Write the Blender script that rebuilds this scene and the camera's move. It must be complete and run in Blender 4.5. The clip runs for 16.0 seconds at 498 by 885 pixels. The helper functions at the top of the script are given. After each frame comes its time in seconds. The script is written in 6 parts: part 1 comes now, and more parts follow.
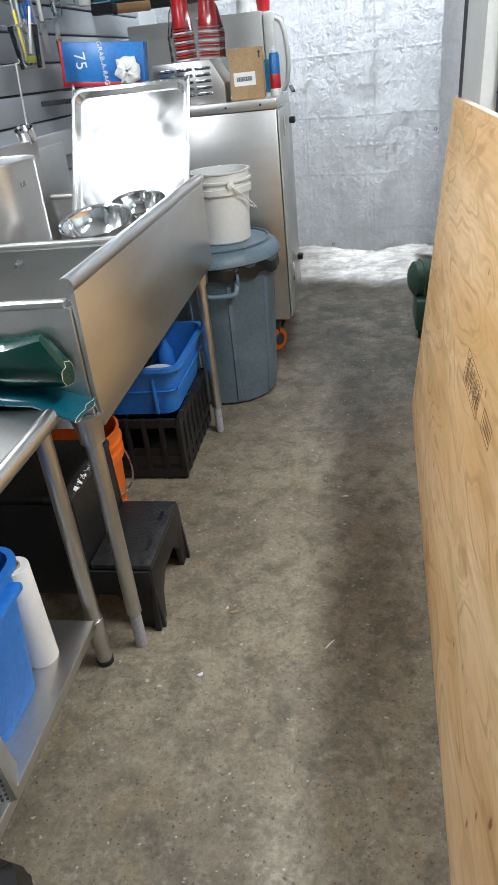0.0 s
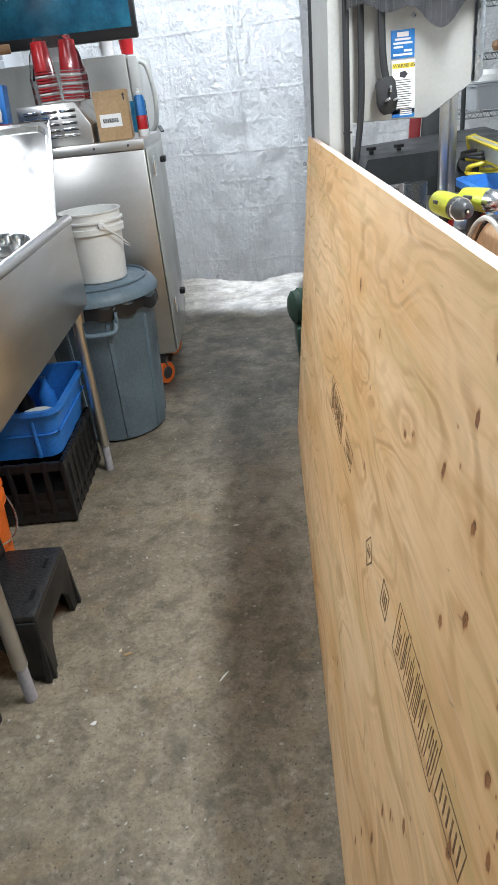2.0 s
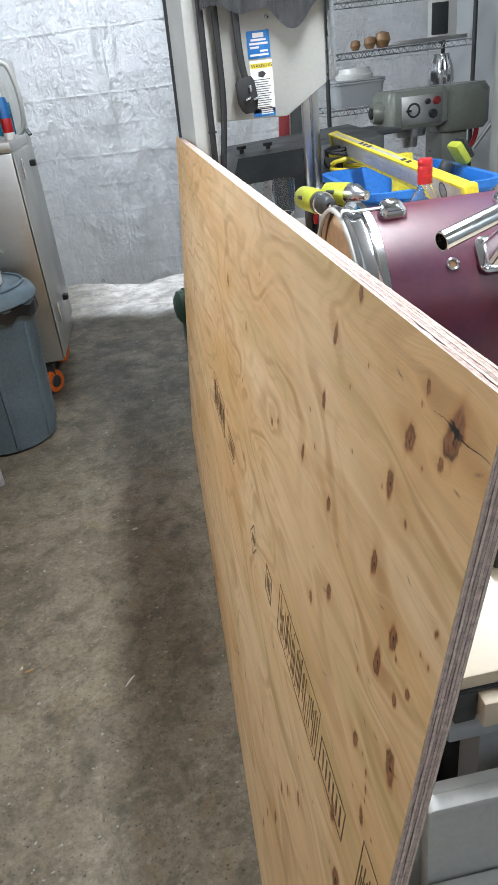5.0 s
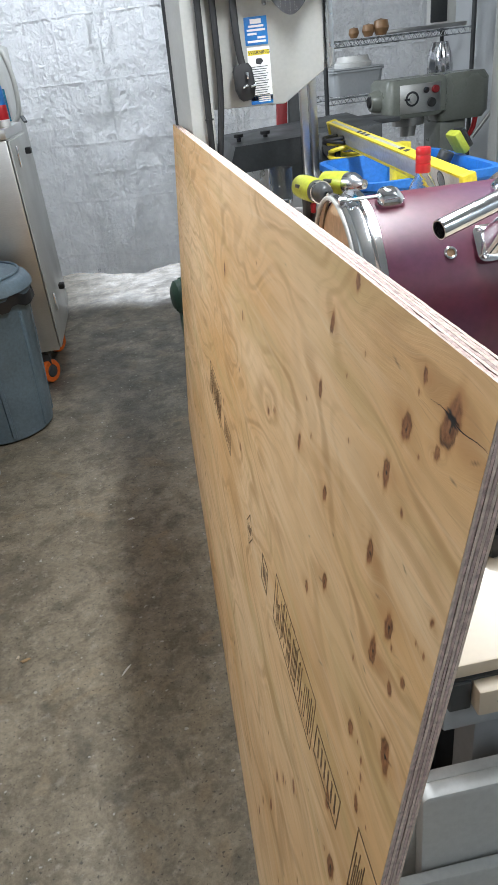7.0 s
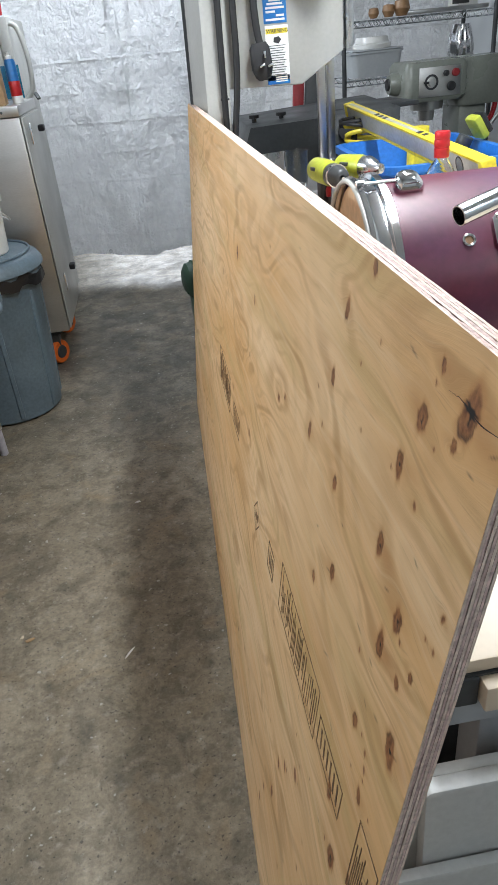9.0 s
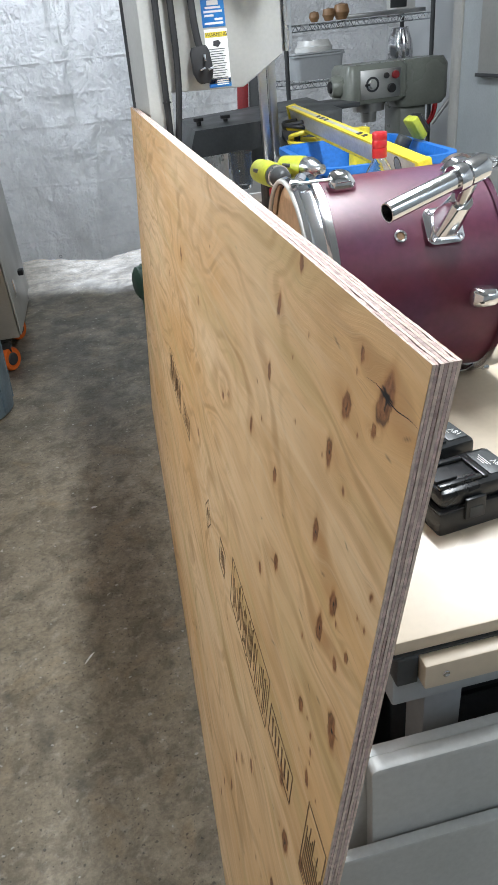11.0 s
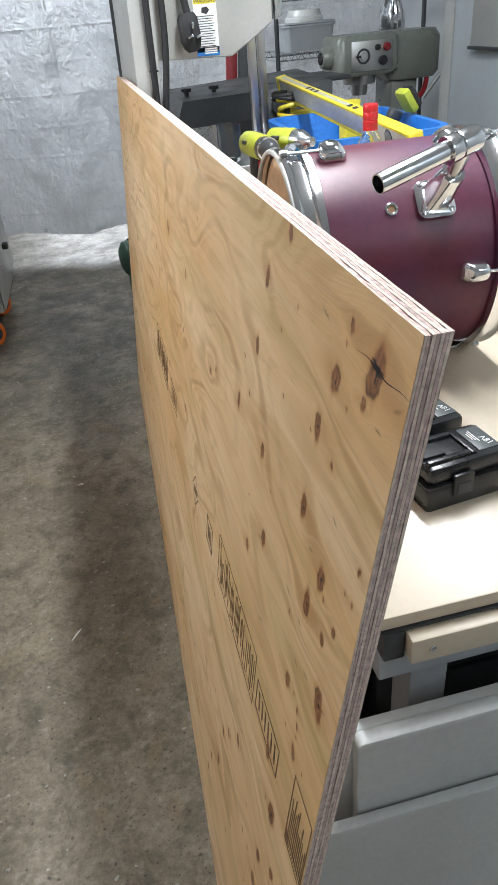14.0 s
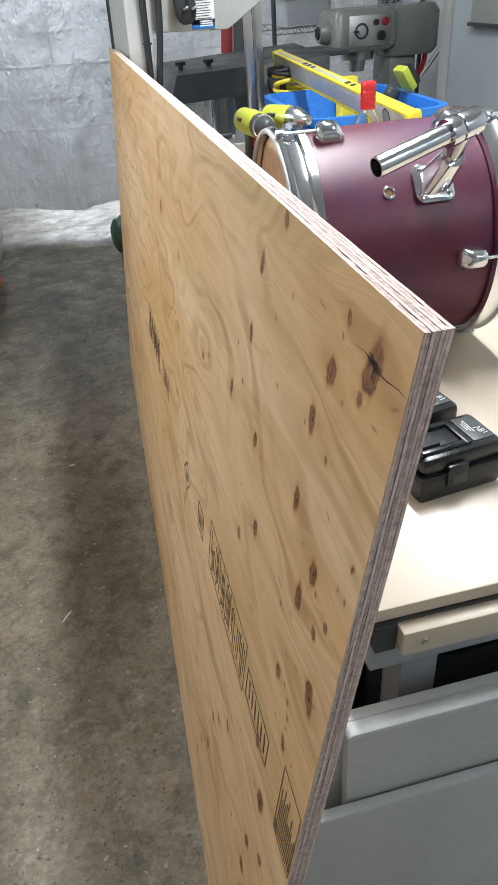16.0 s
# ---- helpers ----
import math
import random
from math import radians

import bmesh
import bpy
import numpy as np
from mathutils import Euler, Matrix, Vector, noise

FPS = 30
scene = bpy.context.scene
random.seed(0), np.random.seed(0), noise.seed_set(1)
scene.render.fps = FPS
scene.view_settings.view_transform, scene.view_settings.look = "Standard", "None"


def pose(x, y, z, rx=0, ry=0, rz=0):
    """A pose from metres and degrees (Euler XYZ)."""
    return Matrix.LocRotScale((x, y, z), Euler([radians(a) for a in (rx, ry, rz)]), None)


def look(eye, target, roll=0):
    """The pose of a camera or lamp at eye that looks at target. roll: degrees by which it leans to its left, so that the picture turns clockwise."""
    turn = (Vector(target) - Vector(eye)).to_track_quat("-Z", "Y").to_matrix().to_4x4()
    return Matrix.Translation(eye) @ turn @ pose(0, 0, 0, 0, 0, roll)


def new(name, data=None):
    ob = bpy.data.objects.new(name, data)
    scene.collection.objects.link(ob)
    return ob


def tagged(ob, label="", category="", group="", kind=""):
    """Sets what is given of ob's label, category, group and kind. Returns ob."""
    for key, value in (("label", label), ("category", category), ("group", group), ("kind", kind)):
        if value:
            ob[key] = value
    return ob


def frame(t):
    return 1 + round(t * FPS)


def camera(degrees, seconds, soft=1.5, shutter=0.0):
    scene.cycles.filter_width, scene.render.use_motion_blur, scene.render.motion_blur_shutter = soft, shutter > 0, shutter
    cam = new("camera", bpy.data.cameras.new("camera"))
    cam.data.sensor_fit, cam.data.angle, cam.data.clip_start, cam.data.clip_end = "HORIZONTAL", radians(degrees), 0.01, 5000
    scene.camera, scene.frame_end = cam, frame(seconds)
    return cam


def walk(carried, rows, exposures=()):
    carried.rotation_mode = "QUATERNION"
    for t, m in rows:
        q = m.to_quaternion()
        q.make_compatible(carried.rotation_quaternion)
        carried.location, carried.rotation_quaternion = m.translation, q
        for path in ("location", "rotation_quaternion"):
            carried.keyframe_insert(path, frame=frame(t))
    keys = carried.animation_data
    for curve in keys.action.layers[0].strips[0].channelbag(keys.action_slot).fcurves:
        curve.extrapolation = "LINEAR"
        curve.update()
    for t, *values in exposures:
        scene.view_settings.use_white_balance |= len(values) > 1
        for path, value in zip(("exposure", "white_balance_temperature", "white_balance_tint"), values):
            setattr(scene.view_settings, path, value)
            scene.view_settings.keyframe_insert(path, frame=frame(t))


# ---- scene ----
cam = camera(40.5, 16.0)
PATH = [
    (0, (-0.199, -0.301, 1.393), (-0.542, 1.409, 0.415), -6.4),
    (0.5, (-0.158, -0.289, 1.406), (-0.404, 1.458, 0.463), -5.0),
    (1, (-0.129, -0.286, 1.406), (-0.264, 1.475, 0.468), -5.5),
    (1.5, (-0.134, -0.293, 1.405), (-0.262, 1.466, 0.462), -5.3),
    (2, (-0.109, -0.302, 1.406), (-0.185, 1.467, 0.475), -6.5),
    (2.5, (-0.077, -0.317, 1.409), (0.004, 1.462, 0.499), -6.8),
    (3, (-0.073, -0.325, 1.409), (0.05, 1.448, 0.493), -6.5),
    (3.5, (-0.061, -0.329, 1.404), (0.113, 1.431, 0.47), -7.3),
    (4, (-0.057, -0.328, 1.402), (0.137, 1.427, 0.463), -7.2),
    (6.5, (-0.055, -0.321, 1.393), (0.137, 1.41, 0.41), -6.8),
    (7, (-0.055, -0.323, 1.395), (0.144, 1.409, 0.413), -6.8),
    (7.5, (-0.052, -0.325, 1.392), (0.16, 1.408, 0.416), -7.1),
    (8, (-0.055, -0.323, 1.393), (0.154, 1.41, 0.416), -6.7),
    (8.5, (-0.055, -0.314, 1.39), (0.138, 1.411, 0.397), -6.0),
    (9, (-0.056, -0.311, 1.391), (0.114, 1.403, 0.373), -5.9),
    (9.5, (-0.054, -0.321, 1.394), (0.125, 1.391, 0.376), -6.2),
    (10, (-0.047, -0.339, 1.395), (0.21, 1.364, 0.377), -6.0),
    (12.5, (-0.031, -0.319, 1.378), (0.257, 1.355, 0.322), -5.9),
    (13, (-0.034, -0.326, 1.383), (0.251, 1.326, 0.291), -5.5),
    (13.5, (-0.033, -0.331, 1.385), (0.276, 1.33, 0.315), -5.5),
    (14, (-0.035, -0.326, 1.381), (0.271, 1.33, 0.303), -5.3),
    (14.5, (-0.036, -0.328, 1.383), (0.271, 1.327, 0.302), -5.3),
    (15, (-0.034, -0.327, 1.384), (0.279, 1.327, 0.304), -5.3),
    (15.5, (-0.031, -0.316, 1.385), (0.283, 1.321, 0.28), -5.2),
    (16, (-0.032, -0.311, 1.384), (0.286, 1.308, 0.253), -4.4),
]
walk(cam, [(t, look(eye, target, roll)) for t, eye, target, roll in PATH], [(0, 0.19), (2.0, 0.17), (2.5, 0.03), (3.2, -0.03), (8, -0.08), (16, -0.08)])

# ---- light ----
world = bpy.data.worlds.new("world")
scene.world = world
world.use_nodes = True
world.node_tree.nodes["Background"].inputs[0].default_value = (0.75, 0.85, 1.0, 1)
world.node_tree.nodes["Background"].inputs[1].default_value = 0.08


def lamp(name, eye, target, sx, sy, watts, colour=(0.945, 1.0, 1.06)):
    d = bpy.data.lights.new(name, "AREA")
    d.shape, d.size, d.size_y, d.energy, d.color = "RECTANGLE", sx, sy, watts, colour
    ob = new(name, d)
    ob.matrix_world = look(eye, target)
    return ob


lamp("ceiling_lamp_bench", (0.6, 1.1, 2.46), (0.6, 1.1, 0), 0.12, 1.3, 55)
lamp("wall_lamp_over_sink", (-1.5, 1.4, 2.02), (0.0, 1.25, 0.55), 1.3, 0.12, 34)
# unseen fill lamp, added behind the camera to brighten surfaces that face it
lamp("fill_lamp_front", (1.35, -1.3, 2.46), (1.2, -0.9, 0), 0.3, 1.0, 21, (0.9, 1.0, 1.12))
lamp("lamp_behind_curtain", (-0.1, 8.6, 1.45), (-0.1, 4.5, 0.9), 1.3, 0.7, 80)
# no fixture here: added fill light aimed at the tarp to bring out its folds
lamp("fill_lamp_curtain", (-0.5, 3.6, 2.42), (-0.25, 4.85, 1.5), 1.2, 0.12, 46, (0.92, 1.0, 1.1))


# ---- materials ----
def material(name, colour, rough=0.5, metal=0.0, second=None, scale=6.0, fine=80.0, bump=0.1, stretch=(1, 1, 1), spread=0.12, rspread=0.1, coat=0.0, trans=0.0, random_shade=0.0, detail=6):
    """A surface with two scales of variation: broad patches towards a second colour, and fine grain in colour, gloss and relief."""
    m = bpy.data.materials.new(name)
    m.use_nodes = True
    nt = m.node_tree
    n, l = nt.nodes, nt.links
    b = n["Principled BSDF"]
    tc = n.new("ShaderNodeTexCoord")
    mp = n.new("ShaderNodeMapping")
    mp.inputs["Scale"].default_value = stretch
    l.new(tc.outputs["Object"], mp.inputs[0])
    big, small = n.new("ShaderNodeTexNoise"), n.new("ShaderNodeTexNoise")
    for t, s, d in ((big, scale, 4), (small, fine, detail)):
        t.inputs["Scale"].default_value, t.inputs["Detail"].default_value = s, d
        l.new(mp.outputs[0], t.inputs["Vector"])
    second = second or tuple(c * 0.72 for c in colour)
    mix = n.new("ShaderNodeMix")
    mix.data_type = "RGBA"
    ramp = n.new("ShaderNodeMapRange")
    ramp.inputs[1].default_value, ramp.inputs[2].default_value = 0.35, 0.7
    l.new(big.outputs["Fac"], ramp.inputs[0])
    l.new(ramp.outputs[0], mix.inputs["Factor"])
    mix.inputs["A"].default_value, mix.inputs["B"].default_value = (*colour, 1), (*second, 1)
    hsv = n.new("ShaderNodeHueSaturation")
    l.new(mix.outputs["Result"], hsv.inputs["Color"])
    v = n.new("ShaderNodeMapRange")
    v.inputs[1].default_value, v.inputs[2].default_value = 0.3, 0.7
    v.inputs[3].default_value, v.inputs[4].default_value = 1 - spread, 1 + spread
    l.new(small.outputs["Fac"], v.inputs[0])
    if random_shade:
        oi = n.new("ShaderNodeObjectInfo")
        r = n.new("ShaderNodeMapRange")
        r.inputs[3].default_value, r.inputs[4].default_value = 1 - random_shade, 1 + random_shade
        l.new(oi.outputs["Random"], r.inputs[0])
        mu = n.new("ShaderNodeMath")
        mu.operation = "MULTIPLY"
        l.new(v.outputs[0], mu.inputs[0])
        l.new(r.outputs[0], mu.inputs[1])
        l.new(mu.outputs[0], hsv.inputs["Value"])
    else:
        l.new(v.outputs[0], hsv.inputs["Value"])
    l.new(hsv.outputs[0], b.inputs["Base Color"])
    rr = n.new("ShaderNodeMapRange")
    rr.inputs[1].default_value, rr.inputs[2].default_value = 0.3, 0.7
    rr.inputs[3].default_value, rr.inputs[4].default_value = max(0.02, rough - rspread), min(1, rough + rspread)
    l.new(big.outputs["Fac"], rr.inputs[0])
    l.new(rr.outputs[0], b.inputs["Roughness"])
    b.inputs["Metallic"].default_value = metal
    b.inputs["Coat Weight"].default_value = coat
    b.inputs["Transmission Weight"].default_value = trans
    if bump:
        bp = n.new("ShaderNodeBump")
        bp.inputs["Strength"].default_value, bp.inputs["Distance"].default_value = bump, 0.002
        l.new(small.outputs["Fac"], bp.inputs["Height"])
        l.new(bp.outputs[0], b.inputs["Normal"])
    return m


STEEL = material("brushed_steel", (0.64, 0.63, 0.61), 0.34, 1.0, second=(0.57, 0.56, 0.54), scale=2.5, fine=70, stretch=(1, 1, 5), bump=0.02, spread=0.04, rspread=0.03)
CONCRETE = material("concrete", (0.3, 0.27, 0.22), 0.55, 0, second=(0.2, 0.175, 0.14), scale=2.2, fine=45, bump=0.25, spread=0.3)
PLY = material("plywood", (0.62, 0.42, 0.22), 0.6, 0, second=(0.52, 0.33, 0.16), scale=3, fine=40, stretch=(1, 1, 1), bump=0.1)
TARP = material("tarp", (0.8, 0.8, 0.8), 0.4, 0, scale=3, fine=40, bump=0.3, spread=0.05)
GREYPLASTIC = material("grey_plastic", (0.145, 0.205, 0.25), 0.45, 0, bump=0.1)
WHITEPLASTIC = material("white_plastic", (0.75, 0.75, 0.72), 0.35, 0, second=(0.7, 0.7, 0.67), bump=0.04, spread=0.03)
GREYPAINT = material("grey_paint", (0.42, 0.44, 0.45), 0.5, 0, second=(0.38, 0.4, 0.41), spread=0.04)
BLACKPLASTIC = material("black_plastic", (0.012, 0.012, 0.013), 0.45, 0, bump=0.2)
BLUEPLASTIC = material("blue_plastic", (0.025, 0.19, 0.62), 0.4, 0, second=(0.022, 0.165, 0.56), bump=0.06)
LAMINATE = material("cream_laminate", (0.66, 0.56, 0.43), 0.35, 0, second=(0.62, 0.52, 0.39), spread=0.03, bump=0.02)


# ---- shapes ----
def put(bm, src, m=None):
    """Adds the mesh src to bm, moved by m."""
    if m is not None:
        bmesh.ops.transform(src, matrix=m, verts=src.verts)
    vs = [bm.verts.new(v.co) for v in src.verts]
    src.verts.index_update()
    for f in src.faces:
        nf = bm.faces.new([vs[v.index] for v in f.verts])
        nf.smooth, nf.material_index = f.smooth, f.material_index
    src.free()
    return bm


def box(sx, sy, sz, bevel=0.0, m=None, bm=None, seg=2):
    """A box of that size round its centre."""
    b = bmesh.new()
    bmesh.ops.create_cube(b, size=1)
    bmesh.ops.scale(b, vec=(sx, sy, sz), verts=b.verts)
    if bevel:
        bmesh.ops.bevel(b, geom=b.edges[:], offset=bevel, segments=seg, profile=0.5, affect="EDGES")
    return put(bm if bm is not None else bmesh.new(), b, m)


def span(x0, x1, y0, y1, z0, z1, bevel=0.0, bm=None):
    return box(x1 - x0, y1 - y0, z1 - z0, bevel, Matrix.Translation(((x0 + x1) / 2, (y0 + y1) / 2, (z0 + z1) / 2)), bm)


def lathe(profile, n=32, m=None, bm=None, closed=False):
    """A turned shape from (radius, height) pairs."""
    b = bmesh.new()
    rings = []
    for r, z in profile:
        if r < 1e-5:
            rings.append([b.verts.new((0, 0, z))])
        else:
            rings.append([b.verts.new((r * math.cos(2 * math.pi * i / n), r * math.sin(2 * math.pi * i / n), z)) for i in range(n)])
    pairs = list(zip(rings, rings[1:]))
    if closed:
        pairs.append((rings[-1], rings[0]))
    for a, c in pairs:
        for i in range(n):
            j = (i + 1) % n
            if len(a) == 1 and len(c) > 1:
                f = b.faces.new((a[0], c[j], c[i]))
            elif len(c) == 1 and len(a) > 1:
                f = b.faces.new((a[i], a[j], c[0]))
            elif len(a) > 1:
                f = b.faces.new((a[i], a[j], c[j], c[i]))
            else:
                continue
            f.smooth = True
    bmesh.ops.recalc_face_normals(b, faces=b.faces)
    return put(bm if bm is not None else bmesh.new(), b, m)


def rod(a, c, r, n=16, bm=None, r2=None):
    """A round bar from a to c with softened ends."""
    a, c = Vector(a), Vector(c)
    d = c - a
    m = Matrix.Translation(a) @ d.to_track_quat("Z", "Y").to_matrix().to_4x4()
    h, e = d.length, min(r, r2 or r) * 0.15
    return lathe([(0, 0), (r - e, 0), (r, e), (r2 or r, h - e), ((r2 or r) - e, h), (0, h)], n, m, bm)


def tube(points, r, n=10, bm=None, cyclic=False, steps=6):
    """A round bar along a smooth line through the points."""
    P = [Vector(p) for p in points]
    line = []
    k = len(P)
    for i in range(k if cyclic else k - 1):
        p0, p1, p2, p3 = (P[(i - 1) % k] if cyclic or i else P[0]), P[i], P[(i + 1) % k], (P[(i + 2) % k] if cyclic or i + 2 < k else P[-1])
        for s in range(steps):
            u = s / steps
            line.append(0.5 * (2 * p1 + (p2 - p0) * u + (2 * p0 - 5 * p1 + 4 * p2 - p3) * u * u + (3 * p1 - p0 - 3 * p2 + p3) * u ** 3))
    if not cyclic:
        line.append(P[-1])
    b = bmesh.new()
    rings, up = [], Vector((0.31, 0.2, 0.93))
    for i, p in enumerate(line):
        a, c = (line[i - 1] if i or cyclic else p), (line[(i + 1) % len(line)] if cyclic or i + 1 < len(line) else p)
        d = (c - a).normalized()
        s = d.cross(up).normalized()
        up = s.cross(d).normalized()
        rings.append([b.verts.new(p + r * (math.cos(2 * math.pi * j / n) * s + math.sin(2 * math.pi * j / n) * up)) for j in range(n)])
    for a, c in list(zip(rings, rings[1:])) + ([(rings[-1], rings[0])] if cyclic else []):
        for j in range(n):
            b.faces.new((a[j], a[(j + 1) % n], c[(j + 1) % n], c[j])).smooth = True
    if not cyclic:
        b.faces.new(rings[0])
        b.faces.new(rings[-1][::-1])
    bmesh.ops.recalc_face_normals(b, faces=b.faces)
    return put(bm if bm is not None else bmesh.new(), b)


def prism(poly, depth, m=None, bm=None, bevel=0.0):
    """A flat outline in x and y, made depth thick upwards."""
    b = bmesh.new()
    f = b.faces.new([b.verts.new((x, y, 0)) for x, y in poly])
    top = bmesh.ops.extrude_face_region(b, geom=[f])
    bmesh.ops.translate(b, vec=(0, 0, depth), verts=[v for v in top["geom"] if isinstance(v, bmesh.types.BMVert)])
    bmesh.ops.recalc_face_normals(b, faces=b.faces)
    if bevel:
        bmesh.ops.bevel(b, geom=b.edges[:], offset=bevel, segments=2, profile=0.5, affect="EDGES")
    return put(bm if bm is not None else bmesh.new(), b, m)


def rounded(sx, sy, r, n=5):
    """A rounded rectangle as a list of (x, y)."""
    out = []
    for cx, cy, a in ((1, 1, 0), (-1, 1, 90), (-1, -1, 180), (1, -1, 270)):
        for i in range(n + 1):
            t = radians(a + 90 * i / n)
            out.append((cx * (sx / 2 - r) + r * math.cos(t), cy * (sy / 2 - r) + r * math.sin(t)))
    return out


def loft(loops, m=None, bm=None, cap=True):
    """A skin over loops of equal count of 3D points."""
    b = bmesh.new()
    rings = [[b.verts.new(p) for p in lp] for lp in loops]
    for a, c in zip(rings, rings[1:]):
        k = len(a)
        for i in range(k):
            b.faces.new((a[i], a[(i + 1) % k], c[(i + 1) % k], c[i])).smooth = True
    if cap:
        b.faces.new(rings[0][::-1])
        b.faces.new(rings[-1])
    bmesh.ops.recalc_face_normals(b, faces=b.faces)
    return put(bm if bm is not None else bmesh.new(), b, m)


def tub(sx, sy, h, r, taper, t, lip=0.0, m=None, bm=None):
    """An open rounded-rectangular tub: outer skin, lip, inner skin, floor."""
    lp = lambda gx, gy, rr, z: [(x, y, z) for x, y in rounded(gx, gy, max(rr, 0.004))]
    L = [lp(sx - 2 * taper, sy - 2 * taper, r, 0), lp(sx, sy, r, h)]
    if lip:
        L = [L[0], lp(sx - 2 * taper * 0.1, sy - 2 * taper * 0.1, r, h - 1.2 * lip), lp(sx + 2 * lip, sy + 2 * lip, r + lip, h - 1.2 * lip), lp(sx + 2 * lip, sy + 2 * lip, r + lip, h)]
    L += [lp(sx - 2 * t, sy - 2 * t, r - t, h), lp(sx - 2 * taper - 2 * t, sy - 2 * taper - 2 * t, r - t, t)]
    return loft(L, m, bm)


def sharp(me, angle=40):
    me.shade_smooth()
    me.set_sharp_from_angle(angle=radians(angle))


def part(name, bm, mat, parent=None, label="", m=None):
    """Links a bmesh as one mesh object under a thing or a part."""
    me = bpy.data.meshes.new(name)
    bm.to_mesh(me)
    bm.free()
    me.materials.append(mat)
    sharp(me)
    ob = new(name, me)
    if m is not None:
        ob.matrix_basis = m
    if parent is not None:
        ob.parent = parent
    return tagged(ob, label)


def solo(name, bm, mat, label, category, m=None, kind="", group=""):
    """A thing that is one mesh."""
    return tagged(part(name, bm, mat, None, "", m), label, category, group, kind)


def thing(name, label, category, m=None, group="", kind=""):
    ob = new(name)
    ob.empty_display_size = 0.05
    if m is not None:
        ob.matrix_basis = m
    return tagged(ob, label, category, group, kind)


T = Matrix.Translation
# ---- special materials ----
def nodes_of(name):
    m = bpy.data.materials.new(name)
    m.use_nodes = True
    nt = m.node_tree
    return m, nt.nodes, nt.links, nt.nodes["Principled BSDF"]


def ranged(n, l, src, a, b, c, d):
    r = n.new("ShaderNodeMapRange")
    for i, v in enumerate((a, b, c, d)):
        r.inputs[i + 1].default_value = v
    l.new(src, r.inputs[0])
    return r.outputs[0]


def noise_of(n, l, vec, scale, detail=4, rough=0.5, distortion=0.0):
    t = n.new("ShaderNodeTexNoise")
    t.inputs["Scale"].default_value, t.inputs["Detail"].default_value = scale, detail
    t.inputs["Roughness"].default_value, t.inputs["Distortion"].default_value = rough, distortion
    l.new(vec, t.inputs["Vector"])
    return t.outputs["Fac"]


def blend(n, l, fac, a, b, mode="MIX"):
    x = n.new("ShaderNodeMix")
    x.data_type, x.blend_type = "RGBA", mode
    for s, v in (("Factor", fac), ("A", a), ("B", b)):
        if isinstance(v, (int, float)):
            x.inputs[s].default_value = v
        elif isinstance(v, tuple):
            x.inputs[s].default_value = (*v, 1)
        else:
            l.new(v, x.inputs[s])
    return x.outputs["Result"]


